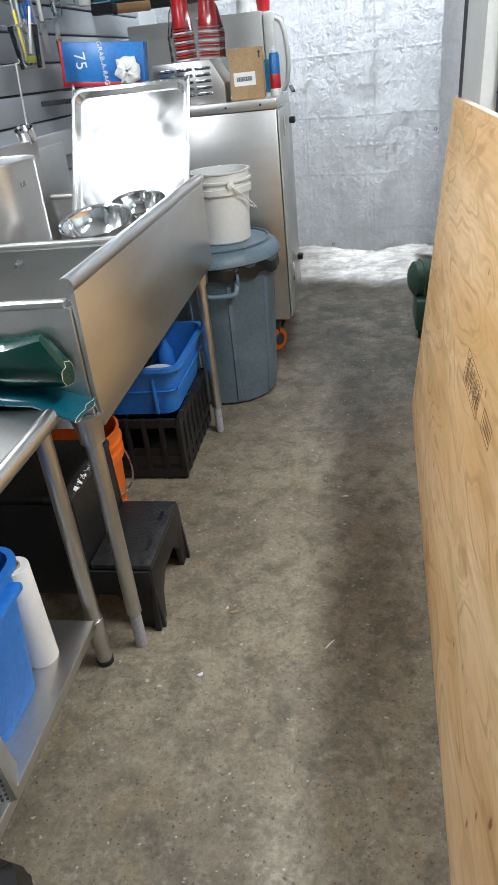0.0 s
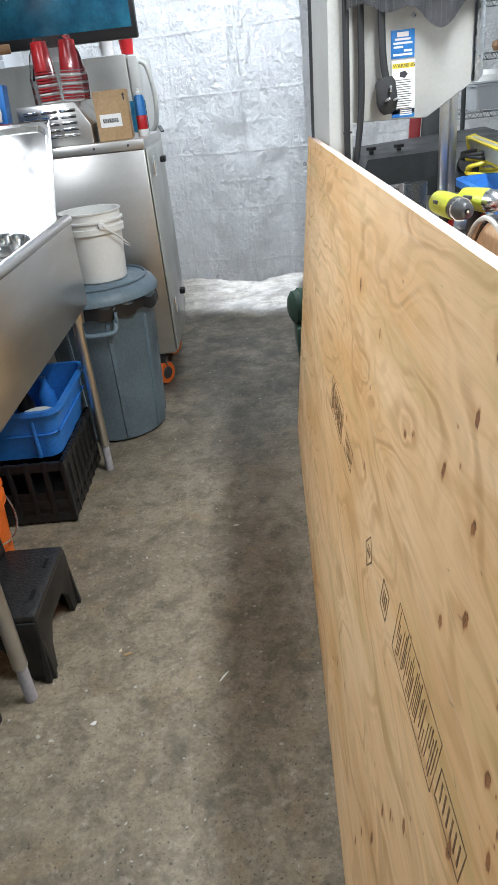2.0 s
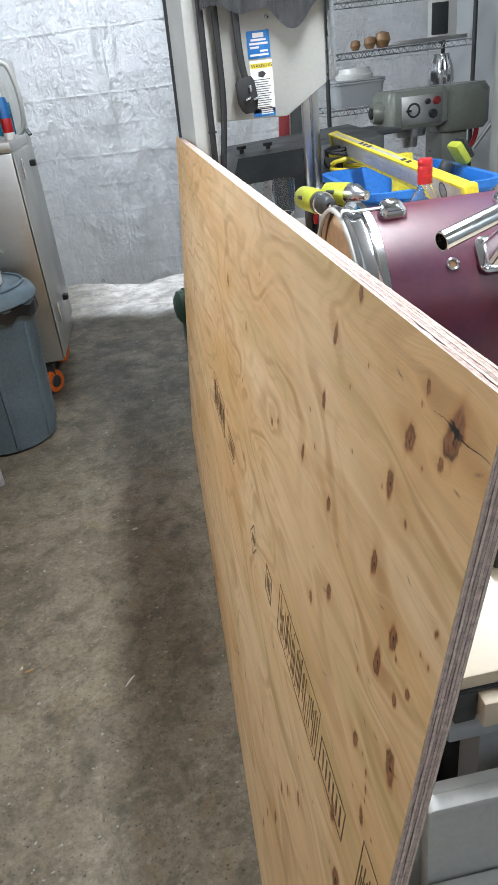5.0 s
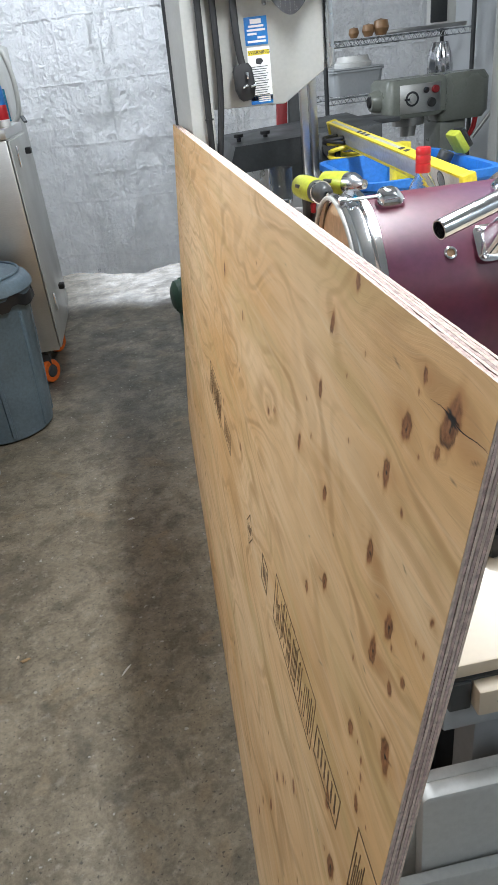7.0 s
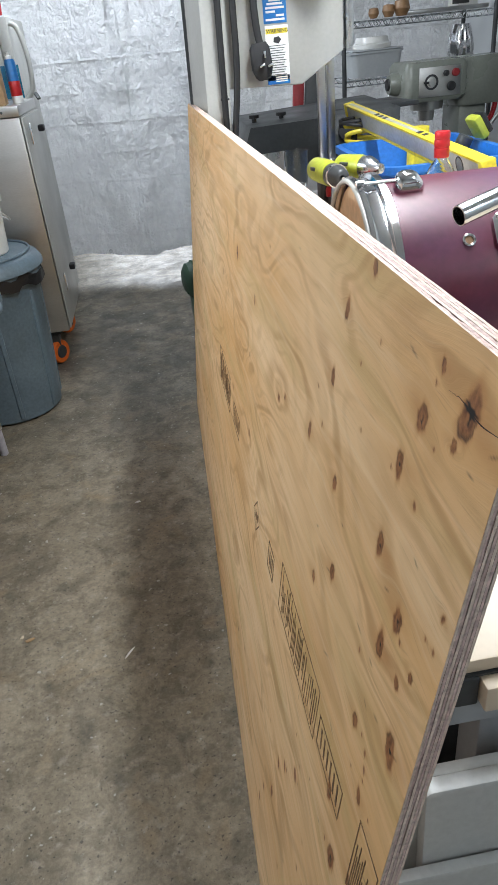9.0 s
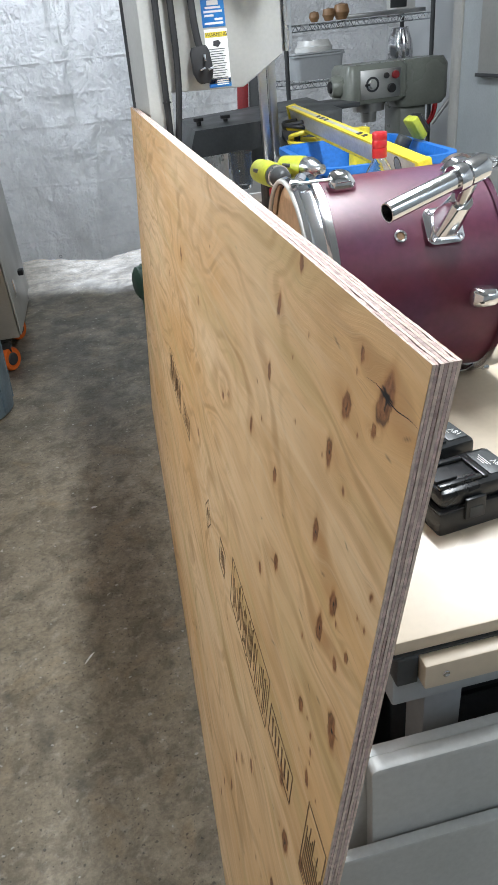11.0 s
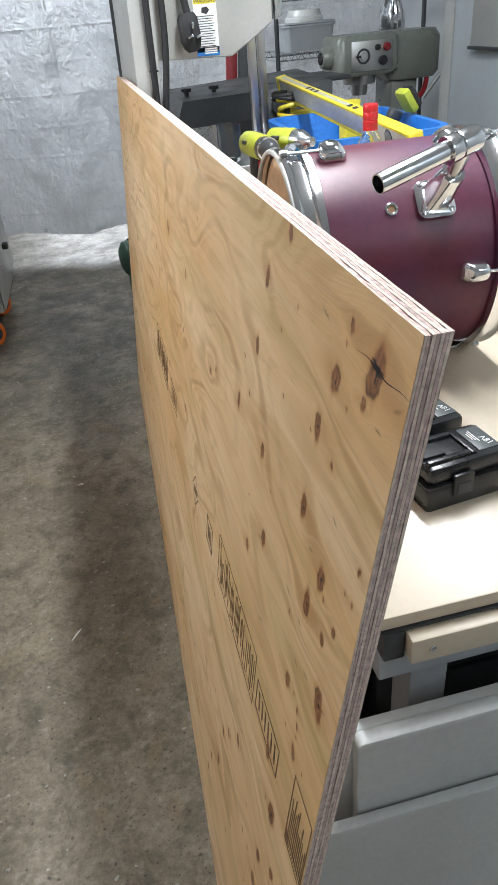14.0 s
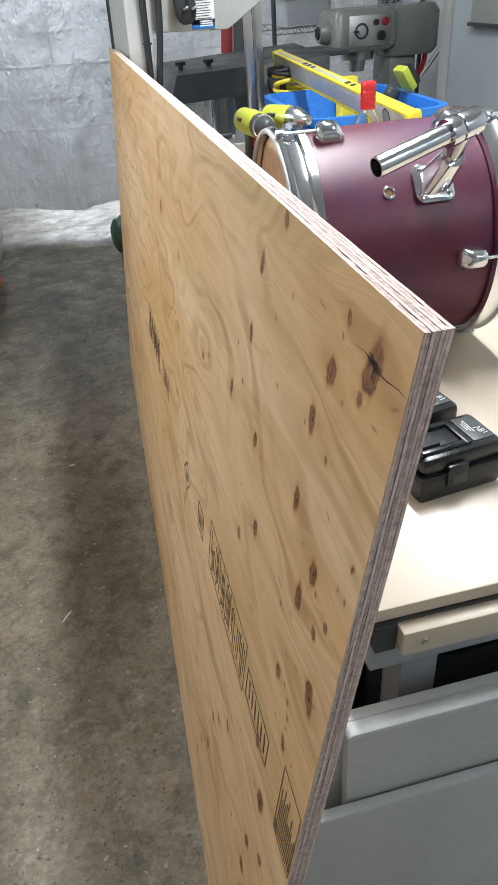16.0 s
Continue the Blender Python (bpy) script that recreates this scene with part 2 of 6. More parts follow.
def concrete():
    m, n, l, b = nodes_of("worn_concrete")
    tc = n.new("ShaderNodeTexCoord").outputs["Object"]
    broad = noise_of(n, l, tc, 1.6, 5, 0.6)
    mid = noise_of(n, l, tc, 9, 9, 0.72, 0.5)
    fine = noise_of(n, l, tc, 75, 8, 0.8)
    c = blend(n, l, ranged(n, l, broad, 0.4, 0.6, 0, 1), (0.385, 0.33, 0.242), (0.27, 0.228, 0.16))
    c = blend(n, l, ranged(n, l, mid, 0.44, 0.62, 0, 0.8), c, (0.165, 0.139, 0.097))
    c = blend(n, l, ranged(n, l, noise_of(n, l, tc, 24, 6, 0.7), 0.5, 0.66, 0, 0.55), c, (0.15, 0.13, 0.1))
    c = blend(n, l, ranged(n, l, noise_of(n, l, tc, 27, 5, 0.7), 0.55, 0.68, 0, 0.5), c, (0.5, 0.45, 0.37))
    c = blend(n, l, ranged(n, l, noise_of(n, l, tc, 6.3, 3, 0.5, 0.8), 0.58, 0.68, 0, 0.45), c, (0.36, 0.27, 0.16))
    # oily dark stains
    c = blend(n, l, ranged(n, l, noise_of(n, l, tc, 4.1, 5, 0.6, 0.6), 0.57, 0.72, 0, 0.6), c, (0.1, 0.09, 0.07))
    c = blend(n, l, ranged(n, l, noise_of(n, l, tc, 13, 3, 0.5), 0.62, 0.7, 0, 0.45), c, (0.085, 0.076, 0.058))
    # dark, greasy stretch between sink and curtain, with its shade put into the colour
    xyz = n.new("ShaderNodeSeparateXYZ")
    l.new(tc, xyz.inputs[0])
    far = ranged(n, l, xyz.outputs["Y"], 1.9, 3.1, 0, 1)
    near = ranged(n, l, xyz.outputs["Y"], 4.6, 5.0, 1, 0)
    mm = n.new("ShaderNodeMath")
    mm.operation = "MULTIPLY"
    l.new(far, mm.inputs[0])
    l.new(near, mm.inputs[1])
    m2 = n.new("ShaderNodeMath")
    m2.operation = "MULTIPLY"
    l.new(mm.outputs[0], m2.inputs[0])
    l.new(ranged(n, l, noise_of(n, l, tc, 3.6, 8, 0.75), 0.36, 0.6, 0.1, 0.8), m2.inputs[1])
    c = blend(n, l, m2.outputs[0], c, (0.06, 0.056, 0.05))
    # pale paint specks and scuffs
    c = blend(n, l, ranged(n, l, noise_of(n, l, tc, 52, 2, 0.4), 0.705, 0.735, 0, 0.7), c, (0.62, 0.6, 0.55))
    c = blend(n, l, ranged(n, l, noise_of(n, l, tc, 110, 2, 0.4), 0.66, 0.69, 0, 0.65), c, (0.05, 0.045, 0.04))
    c = blend(n, l, ranged(n, l, noise_of(n, l, tc, 16, 7, 0.8, 1.8), 0.6, 0.68, 0, 0.4), c, (0.5, 0.48, 0.44))
    c = blend(n, l, 0.9, c, blend(n, l, ranged(n, l, fine, 0.3, 0.7, 0, 1), (0.5, 0.5, 0.5), (1.2, 1.2, 1.2)), "MULTIPLY")
    l.new(c, b.inputs["Base Color"])
    l.new(ranged(n, l, mid, 0.3, 0.7, 0.38, 0.65), b.inputs["Roughness"])
    bp = n.new("ShaderNodeBump")
    bp.inputs["Strength"].default_value, bp.inputs["Distance"].default_value = 0.35, 0.003
    l.new(fine, bp.inputs["Height"])
    l.new(bp.outputs[0], b.inputs["Normal"])
    return m


def veneer():
    """Rotary-cut face veneer: growth rings along the length, bending round the knots that the mesh carries."""
    m, n, l, b = nodes_of("plywood_face")
    g = n.new("ShaderNodeAttribute")
    g.attribute_name = "grain"
    k = n.new("ShaderNodeAttribute")
    k.attribute_name = "knot"
    kk = n.new("ShaderNodeSeparateXYZ")
    l.new(k.outputs["Vector"], kk.inputs[0])

    def stretched(sx, sy):
        mp = n.new("ShaderNodeMapping")
        mp.inputs["Scale"].default_value = (sx, sy, 1)
        l.new(g.outputs["Vector"], mp.inputs[0])
        return mp.outputs[0]
    field = noise_of(n, l, stretched(1.5, 4.6), 1, 2.5, 0.45, 0.35)

    def rings(turns):
        mul, sn = n.new("ShaderNodeMath"), n.new("ShaderNodeMath")
        mul.operation, sn.operation = "MULTIPLY", "SINE"
        l.new(field, mul.inputs[0])
        mul.inputs[1].default_value = turns
        l.new(mul.outputs[0], sn.inputs[0])
        return sn.outputs[0]

    def times(a, c):
        x = n.new("ShaderNodeMath")
        x.operation = "MULTIPLY"
        l.new(a, x.inputs[0])
        l.new(c, x.inputs[1])
        return x.outputs[0]
    streak = noise_of(n, l, stretched(2.4, 70), 1, 5, 0.65, 0.3)
    fibre = noise_of(n, l, stretched(16, 420), 1, 3, 0.6)
    broad = noise_of(n, l, stretched(1.3, 4), 1, 3, 0.55, 0.4)
    patch = noise_of(n, l, stretched(2.6, 9), 1.3, 4, 0.6, 0.8)
    mask = ranged(n, l, noise_of(n, l, stretched(2.2, 5), 1.7, 2, 0.5), 0.38, 0.62, 0.25, 1)
    c = blend(n, l, ranged(n, l, broad, 0.36, 0.64, 0, 1), (0.81, 0.555, 0.31), (0.69, 0.4, 0.163))
    c = blend(n, l, ranged(n, l, noise_of(n, l, stretched(0.8, 6), 1.9, 3, 0.5), 0.52, 0.68, 0, 0.7), c, (0.58, 0.405, 0.17))
    c = blend(n, l, ranged(n, l, patch, 0.52, 0.72, 0, 0.5), c, (0.5, 0.275, 0.1))
    c = blend(n, l, times(ranged(n, l, rings(58), 0.68, 1, 0, 0.55), mask), c, (0.4, 0.195, 0.06))
    c = blend(n, l, times(ranged(n, l, rings(150), 0.2, 1, 0, 0.25), mask), c, (0.42, 0.23, 0.09))
    c = blend(n, l, ranged(n, l, streak, 0.54, 0.74, 0, 0.4), c, (0.5, 0.3, 0.12))
    c = blend(n, l, ranged(n, l, streak, 0.46, 0.28, 0, 0.4), c, (0.8, 0.6, 0.37))
    c = blend(n, l, ranged(n, l, fibre, 0.58, 0.74, 0, 0.4), c, (0.36, 0.2, 0.09))
    c = blend(n, l, kk.outputs["Y"], c, (0.44, 0.185, 0.05))
    mott = ranged(n, l, noise_of(n, l, stretched(160, 160), 1, 4, 0.6), 0.35, 0.65, 0, 1)
    c = blend(n, l, kk.outputs["X"], c, blend(n, l, mott, (0.11, 0.034, 0.011), (0.32, 0.125, 0.045)))
    c = blend(n, l, kk.outputs["Z"], c, (0.012, 0.008, 0.006))
    l.new(c, b.inputs["Base Color"])
    l.new(ranged(n, l, streak, 0.3, 0.7, 0.5, 0.68), b.inputs["Roughness"])
    bp = n.new("ShaderNodeBump")
    bp.inputs["Strength"].default_value, bp.inputs["Distance"].default_value = 0.5, 0.0016
    l.new(blend(n, l, 0.45, streak, fibre), bp.inputs["Height"])
    l.new(bp.outputs[0], b.inputs["Normal"])
    return m


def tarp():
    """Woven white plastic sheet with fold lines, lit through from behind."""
    m, n, l, b = nodes_of("white_tarp")
    tc = n.new("ShaderNodeTexCoord").outputs["Object"]
    uv = n.new("ShaderNodeSeparateXYZ")
    l.new(tc, uv.inputs[0])

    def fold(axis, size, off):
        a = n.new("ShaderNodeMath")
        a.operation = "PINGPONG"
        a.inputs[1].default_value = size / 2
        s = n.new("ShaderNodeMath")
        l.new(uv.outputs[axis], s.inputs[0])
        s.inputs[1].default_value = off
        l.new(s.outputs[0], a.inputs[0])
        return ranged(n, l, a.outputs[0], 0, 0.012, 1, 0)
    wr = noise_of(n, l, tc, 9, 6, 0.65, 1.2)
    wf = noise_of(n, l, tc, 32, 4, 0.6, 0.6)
    vz = n.new("ShaderNodeMapping")
    vz.inputs["Scale"].default_value = (14, 14, 1.6)
    l.new(tc, vz.inputs[0])
    drape = noise_of(n, l, vz.outputs[0], 1, 4, 0.55, 0.5)
    h = n.new("ShaderNodeMath")
    h.operation = "MULTIPLY_ADD"
    l.new(wr, h.inputs[0])
    h.inputs[1].default_value = 1.1
    l.new(wf, h.inputs[2])
    h2 = n.new("ShaderNodeMath")
    h2.operation = "MULTIPLY_ADD"
    l.new(drape, h2.inputs[0])
    h2.inputs[1].default_value = 0.9
    l.new(h.outputs[0], h2.inputs[2])
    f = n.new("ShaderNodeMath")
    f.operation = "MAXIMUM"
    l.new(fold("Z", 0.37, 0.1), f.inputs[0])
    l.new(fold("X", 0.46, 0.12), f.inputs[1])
    h3 = n.new("ShaderNodeMath")
    h3.operation = "MULTIPLY_ADD"
    l.new(f.outputs[0], h3.inputs[0])
    h3.inputs[1].default_value = 0.22
    l.new(h2.outputs[0], h3.inputs[2])
    bp = n.new("ShaderNodeBump")
    bp.inputs["Strength"].default_value, bp.inputs["Distance"].default_value = 1.0, 0.05
    l.new(h3.outputs[0], bp.inputs["Height"])
    # wrinkle shading put into the colour: greyer along the wrinkle noise and fold lines
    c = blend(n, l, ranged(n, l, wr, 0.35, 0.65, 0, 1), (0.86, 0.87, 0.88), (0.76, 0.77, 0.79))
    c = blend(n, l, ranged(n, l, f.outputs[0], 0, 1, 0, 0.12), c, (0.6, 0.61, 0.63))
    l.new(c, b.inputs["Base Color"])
    b.inputs["Roughness"].default_value = 0.38
    l.new(bp.outputs[0], b.inputs["Normal"])
    tr = n.new("ShaderNodeBsdfTranslucent")
    l.new(c, tr.inputs["Color"])
    l.new(bp.outputs[0], tr.inputs["Normal"])
    mx = n.new("ShaderNodeMixShader")
    mx.inputs[0].default_value = 0.36
    l.new(b.outputs[0], mx.inputs[1])
    l.new(tr.outputs[0], mx.inputs[2])
    l.new(mx.outputs[0], n["Material Output"].inputs["Surface"])
    return m


def glass(name, colour=(1, 1, 1), rough=0.02, ior=1.45, film=False):
    m, n, l, b = nodes_of(name)
    if film:
        # thin clear film: mostly see-through, glossy at grazing angles
        t, g, mx, fr = n.new("ShaderNodeBsdfTransparent"), n.new("ShaderNodeBsdfGlossy"), n.new("ShaderNodeMixShader"), n.new("ShaderNodeFresnel")
        g.inputs["Roughness"].default_value = 0.12
        t.inputs["Color"].default_value = (*colour, 1)
        fr.inputs["IOR"].default_value = 1.6
        l.new(fr.outputs[0], mx.inputs[0])
        l.new(t.outputs[0], mx.inputs[1])
        l.new(g.outputs[0], mx.inputs[2])
        l.new(mx.outputs[0], n["Material Output"].inputs["Surface"])
        return m
    b.inputs["Base Color"].default_value = (*colour, 1)
    b.inputs["Roughness"].default_value, b.inputs["IOR"].default_value = rough, ior
    b.inputs["Transmission Weight"].default_value = 1
    return m


def mesh_cloth():
    """Open black netting: a regular grid of small holes."""
    m, n, l, b = nodes_of("black_netting")
    tc = n.new("ShaderNodeTexCoord").outputs["Object"]
    v = n.new("ShaderNodeTexVoronoi")
    v.inputs["Scale"].default_value = 150
    v.inputs["Randomness"].default_value = 0.12
    l.new(tc, v.inputs["Vector"])
    b.inputs["Base Color"].default_value = (0.03, 0.03, 0.033, 1)
    b.inputs["Roughness"].default_value = 0.6
    l.new(ranged(n, l, v.outputs["Distance"], 0.2, 0.3, 0.35, 1), b.inputs["Alpha"])
    return m


CONCRETE = concrete()
VENEER = veneer()
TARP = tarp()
CLEAR = glass("clear_glass", (0.97, 0.99, 0.98))
FILM = glass("clear_film", (0.93, 0.94, 0.95), film=True)
NETTING = mesh_cloth()
CHROME = material("chrome", (0.82, 0.82, 0.83), 0.12, 1.0, second=(0.68, 0.68, 0.7), bump=0.0, rspread=0.04, spread=0.02)
GALV = material("zinc_plate", (0.6, 0.62, 0.64), 0.28, 1.0, second=(0.5, 0.52, 0.55), scale=14, bump=0.05)
ALU = material("baking_sheet_aluminium", (0.75, 0.75, 0.75), 0.15, 1.0, second=(0.6, 0.6, 0.6), scale=6, fine=120, bump=0.04, spread=0.04)
PLYA = material("ply_layer_pale", (0.77, 0.63, 0.53), 0.75, 0, second=(0.69, 0.54, 0.45), scale=9, fine=160, bump=0.4, spread=0.22, random_shade=0.1)
PLYB = material("ply_layer_dark", (0.64, 0.48, 0.43), 0.8, 0, second=(0.53, 0.37, 0.335), scale=9, fine=160, bump=0.5, spread=0.3, random_shade=0.15)
GLUE = material("glue_line", (0.24, 0.13, 0.11), 0.8, 0, second=(0.5, 0.35, 0.31), scale=30, fine=90, bump=0.3, spread=0.3)
INK = material("stamp_ink", (0.1, 0.055, 0.03), 0.75, 0, second=(0.3, 0.18, 0.09), scale=60, fine=220, bump=0, spread=0.3)
ORANGE = material("orange_plastic", (0.75, 0.16, 0.02), 0.4, 0, second=(0.65, 0.12, 0.015), bump=0.04)
YELLOW = material("safety_yellow", (0.8, 0.66, 0.05), 0.4, 0, second=(0.72, 0.57, 0.04), bump=0.05)
LIME = material("lime_plastic", (0.42, 0.46, 0.05), 0.42, 0, second=(0.42, 0.5, 0.03), bump=0.06)
RED = material("red_plastic", (0.55, 0.02, 0.025), 0.35, 0, second=(0.45, 0.015, 0.02), bump=0.03)
DARKGREY = material("dark_grey_paint", (0.05, 0.054, 0.056), 0.45, 0, second=(0.035, 0.038, 0.04), bump=0.08)
SAWPAINT = material("pale_grey_enamel", (0.47, 0.47, 0.44), 0.4, 0, second=(0.41, 0.41, 0.385), scale=3, bump=0.05, spread=0.04)
MIXPAINT = material("grey_green_enamel", (0.2, 0.215, 0.185), 0.32, 0, second=(0.17, 0.18, 0.155), bump=0.04, spread=0.06)
DARKRED = material("dark_red_paint", (0.26, 0.012, 0.016), 0.45, 0, second=(0.2, 0.01, 0.013), bump=0.05)
RUBBER = material("black_rubber", (0.015, 0.015, 0.016), 0.6, 0, bump=0.1)
CARD = material("brown_cardboard", (0.42, 0.28, 0.15), 0.8, 0, second=(0.36, 0.23, 0.12), scale=9, fine=120, bump=0.15)
PAPER = material("white_paper", (0.82, 0.82, 0.8), 0.7, 0, second=(0.76, 0.76, 0.74), bump=0.03, spread=0.03)
BLUEINK = material("blue_print", (0.02, 0.2, 0.55), 0.4, 0, second=(0.015, 0.12, 0.4), scale=9, bump=0.02)
DARKINK = material("dark_print", (0.04, 0.04, 0.045), 0.6, 0, bump=0)
SHELL = material("burgundy_lacquer", (0.125, 0.016, 0.032), 0.46, 0, second=(0.075, 0.017, 0.062), scale=6, fine=90, bump=0.05, spread=0.12, coat=0.0)
HEAD = material("drum_wood_inside", (0.66, 0.47, 0.29), 0.6, 0, second=(0.6, 0.41, 0.24), scale=4, stretch=(1, 1, 6), bump=0.06)
HDPE = material("white_cutting_board", (0.58, 0.585, 0.57), 0.42, 0, second=(0.5, 0.505, 0.48), scale=4, fine=140, bump=0.12, spread=0.05)
GREEN = material("machine_green", (0.045, 0.09, 0.06), 0.5, 0, second=(0.03, 0.06, 0.04), bump=0.15)
GLOVEG = material("dark_green_rubber", (0.003, 0.035, 0.027), 0.2, 0, second=(0.004, 0.045, 0.035), bump=0.1)
GLOVET = material("teal_rubber", (0.003, 0.075, 0.11), 0.2, 0, second=(0.004, 0.09, 0.13), bump=0.1)
SLAT = material("grey_slat", (0.36, 0.38, 0.4), 0.5, 0, second=(0.33, 0.35, 0.37), spread=0.03, random_shade=0.04)
WALLPAINT = material("wall_paint", (0.62, 0.64, 0.65), 0.6, 0, second=(0.56, 0.58, 0.59), scale=2, fine=150, spread=0.03, bump=0.08)
CEILPAINT = material("ceiling_paint", (0.55, 0.57, 0.58), 0.7, 0, second=(0.5, 0.52, 0.53), scale=2, fine=150, spread=0.03, bump=0.08)
EASTPAINT = material("blue_grey_wall_paint", (0.52, 0.56, 0.57), 0.5, 0, second=(0.46, 0.5, 0.51), scale=2.5, fine=120, spread=0.05, bump=0.08)
PVC = material("grey_pvc", (0.4, 0.4, 0.44), 0.5, 0, second=(0.35, 0.35, 0.39), bump=0.03)
WOOD = material("turned_wood", (0.3, 0.17, 0.08), 0.5, 0, second=(0.22, 0.12, 0.055), stretch=(1, 1, 5), bump=0.1)
BATT = material("battery_black", (0.016, 0.017, 0.018), 0.3, 0, second=(0.013, 0.014, 0.015), bump=0.08)
LEVELGREY = material("level_grey", (0.5, 0.5, 0.48), 0.4, 0.15, second=(0.42, 0.42, 0.4), bump=0.03)
LABELGREY = material("label_grey", (0.09, 0.1, 0.1), 0.4, 0, bump=0)
SCREEN = material("screen_black", (0.006, 0.006, 0.007), 0.12, 0, bump=0, spread=0)
BLUEPIC = material("screen_blue", (0.01, 0.07, 0.13), 0.15, 0, second=(0.02, 0.18, 0.28), scale=7, bump=0)
WORN = material("worn_black_tread", (0.014, 0.014, 0.015), 0.42, 0, second=(0.03, 0.03, 0.03), scale=60, fine=110, bump=1.0)


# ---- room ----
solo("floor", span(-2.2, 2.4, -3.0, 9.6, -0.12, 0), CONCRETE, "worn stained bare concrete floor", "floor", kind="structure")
solo("ceiling", span(-2.2, 2.4, -3.0, 9.6, 2.5, 2.6), CEILPAINT, "plain painted ceiling", "ceiling", kind="structure")
solo("wall_west", span(-1.78, -1.62, -3.0, 9.6, 0, 2.5), WALLPAINT, "pale grey painted wall", "wall", kind="structure")
solo("wall_south", span(-1.62, 1.73, -3.0, -2.85, 0, 2.5), WALLPAINT, "pale grey painted wall", "wall", kind="structure")
solo("wall_north", span(-1.62, 2.3, 9.4, 9.6, 0, 2.5), WALLPAINT, "pale grey painted wall", "wall", kind="structure")
solo("wall_east", span(1.73, 1.88, -3.0, 3.12, 0, 2.5, 0.004), EASTPAINT, "grey painted wall panel", "wall", kind="structure")
solo("wall_east_recess", span(2.3, 2.4, 3.12, 9.6, 0, 2.5), WALLPAINT, "pale grey painted wall", "wall", kind="structure")
solo("trim", span(1.715, 1.73, 3.03, 3.11, 0, 2.5, 0.003), SAWPAINT, "pale grey corner trim", "trim", kind="structure")

slatwall = thing("slatwall", "grey slatted display wall with horizontal grooves", "slatwall", kind="structure")
for i in range(13):
    part("slat", span(-1.62, -1.585, 0.2, 4.6, 0.92 + i * 0.112, 0.92 + i * 0.112 + 0.104, 0.005), SLAT, slatwall)
part("backing", span(-1.62, -1.605, 0.2, 4.6, 0.9, 2.4), DARKGREY, slatwall)
solo("wall_ledge", span(-1.62, -1.55, 0.2, 3.6, 1.1, 1.2, 0.006), WALLPAINT, "white painted wall ledge", "trim", kind="structure")


# ---- curtain ----
def sheet(name, x0, x1, edge, hem, seed, label, step=0.008, rows=270):
    """A hanging sheet: edge(x, z) gives its depth, hem(x) the height of its lower border."""
    b = bmesh.new()
    nx, nz = int((x1 - x0) / step), rows
    g = []
    for i in range(nx + 1):
        col = []
        for j in range(nz + 1):
            s = j / nz
            x = x0 + (x1 - x0) * i / nx
            z = hem(x) + (2.5 - hem(x)) * s
            q = Vector((x * 1.7 + seed, z * 0.9, 0.3))
            y = edge(x, z) + 0.05 * noise.noise(q * 1.6) + 0.03 * noise.noise(Vector((x * 9 + seed, z * 1.6, 2)))
            # crumpled facets: sharp ridges at three sizes
            for k, h in ((3.2, 0.058), (7.5, 0.03), (17, 0.012)):
                w = Vector((x * k * 1.25 + seed, z * k, k + 0.35 * noise.noise(q * 4)))
                y += h * (abs(noise.noise(w)) - 0.25) + 0.3 * h * noise.noise(w * 1.7)
            # packing creases in a grid
            for v, size, off in ((z, 0.37, 0.1), (x, 0.23, 0.06)):
                m = abs((v + off + 0.006 * noise.noise(q * 5)) % size - size / 2)
                y -= 0.007 * max(0, 1 - m / 0.014)
            col.append(b.verts.new((x + 0.01 * noise.noise(q * 2.2 + Vector((5, 5, 5))) , y, z)))
        g.append(col)
    for i in range(nx):
        for j in range(nz):
            b.faces.new((g[i][j], g[i + 1][j], g[i + 1][j + 1], g[i][j + 1])).smooth = True
    return b


curtain = thing("tarp_curtain", "white wrinkled plastic tarp hanging as a curtain", "curtain", kind="structure")
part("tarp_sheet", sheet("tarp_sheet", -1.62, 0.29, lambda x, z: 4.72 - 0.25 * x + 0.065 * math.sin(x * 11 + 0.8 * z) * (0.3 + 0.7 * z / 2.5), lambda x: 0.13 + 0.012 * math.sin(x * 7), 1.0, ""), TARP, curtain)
for gx, gz in ((-0.42, 0.16), (0.255, 0.16), (0.27, 0.9), (0.275, 1.45)):
    part("grommet", lathe([(0.006, 0), (0.012, 0), (0.012, 0.003), (0.006, 0.003)], 14, T((gx, 4.69 - 0.25 * gx, gz)) @ pose(0, 0, 0, 90), closed=True), GALV, curtain)
rear = thing("tarp_backdrop", "white wrinkled plastic tarp behind the shelving", "curtain", kind="structure")
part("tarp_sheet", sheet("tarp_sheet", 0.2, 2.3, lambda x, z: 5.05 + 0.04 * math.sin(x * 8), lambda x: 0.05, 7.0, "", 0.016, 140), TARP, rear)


# ---- plywood sheet ----
LONG, TALL, THICK = 2.44, 1.217, 0.019


def board_x(y, z):
    s = y / LONG
    low, top = -0.064 * (1 - s), 0.132 * (1 - s) + 0.121 * s
    return low + (top - low) * z / TALL


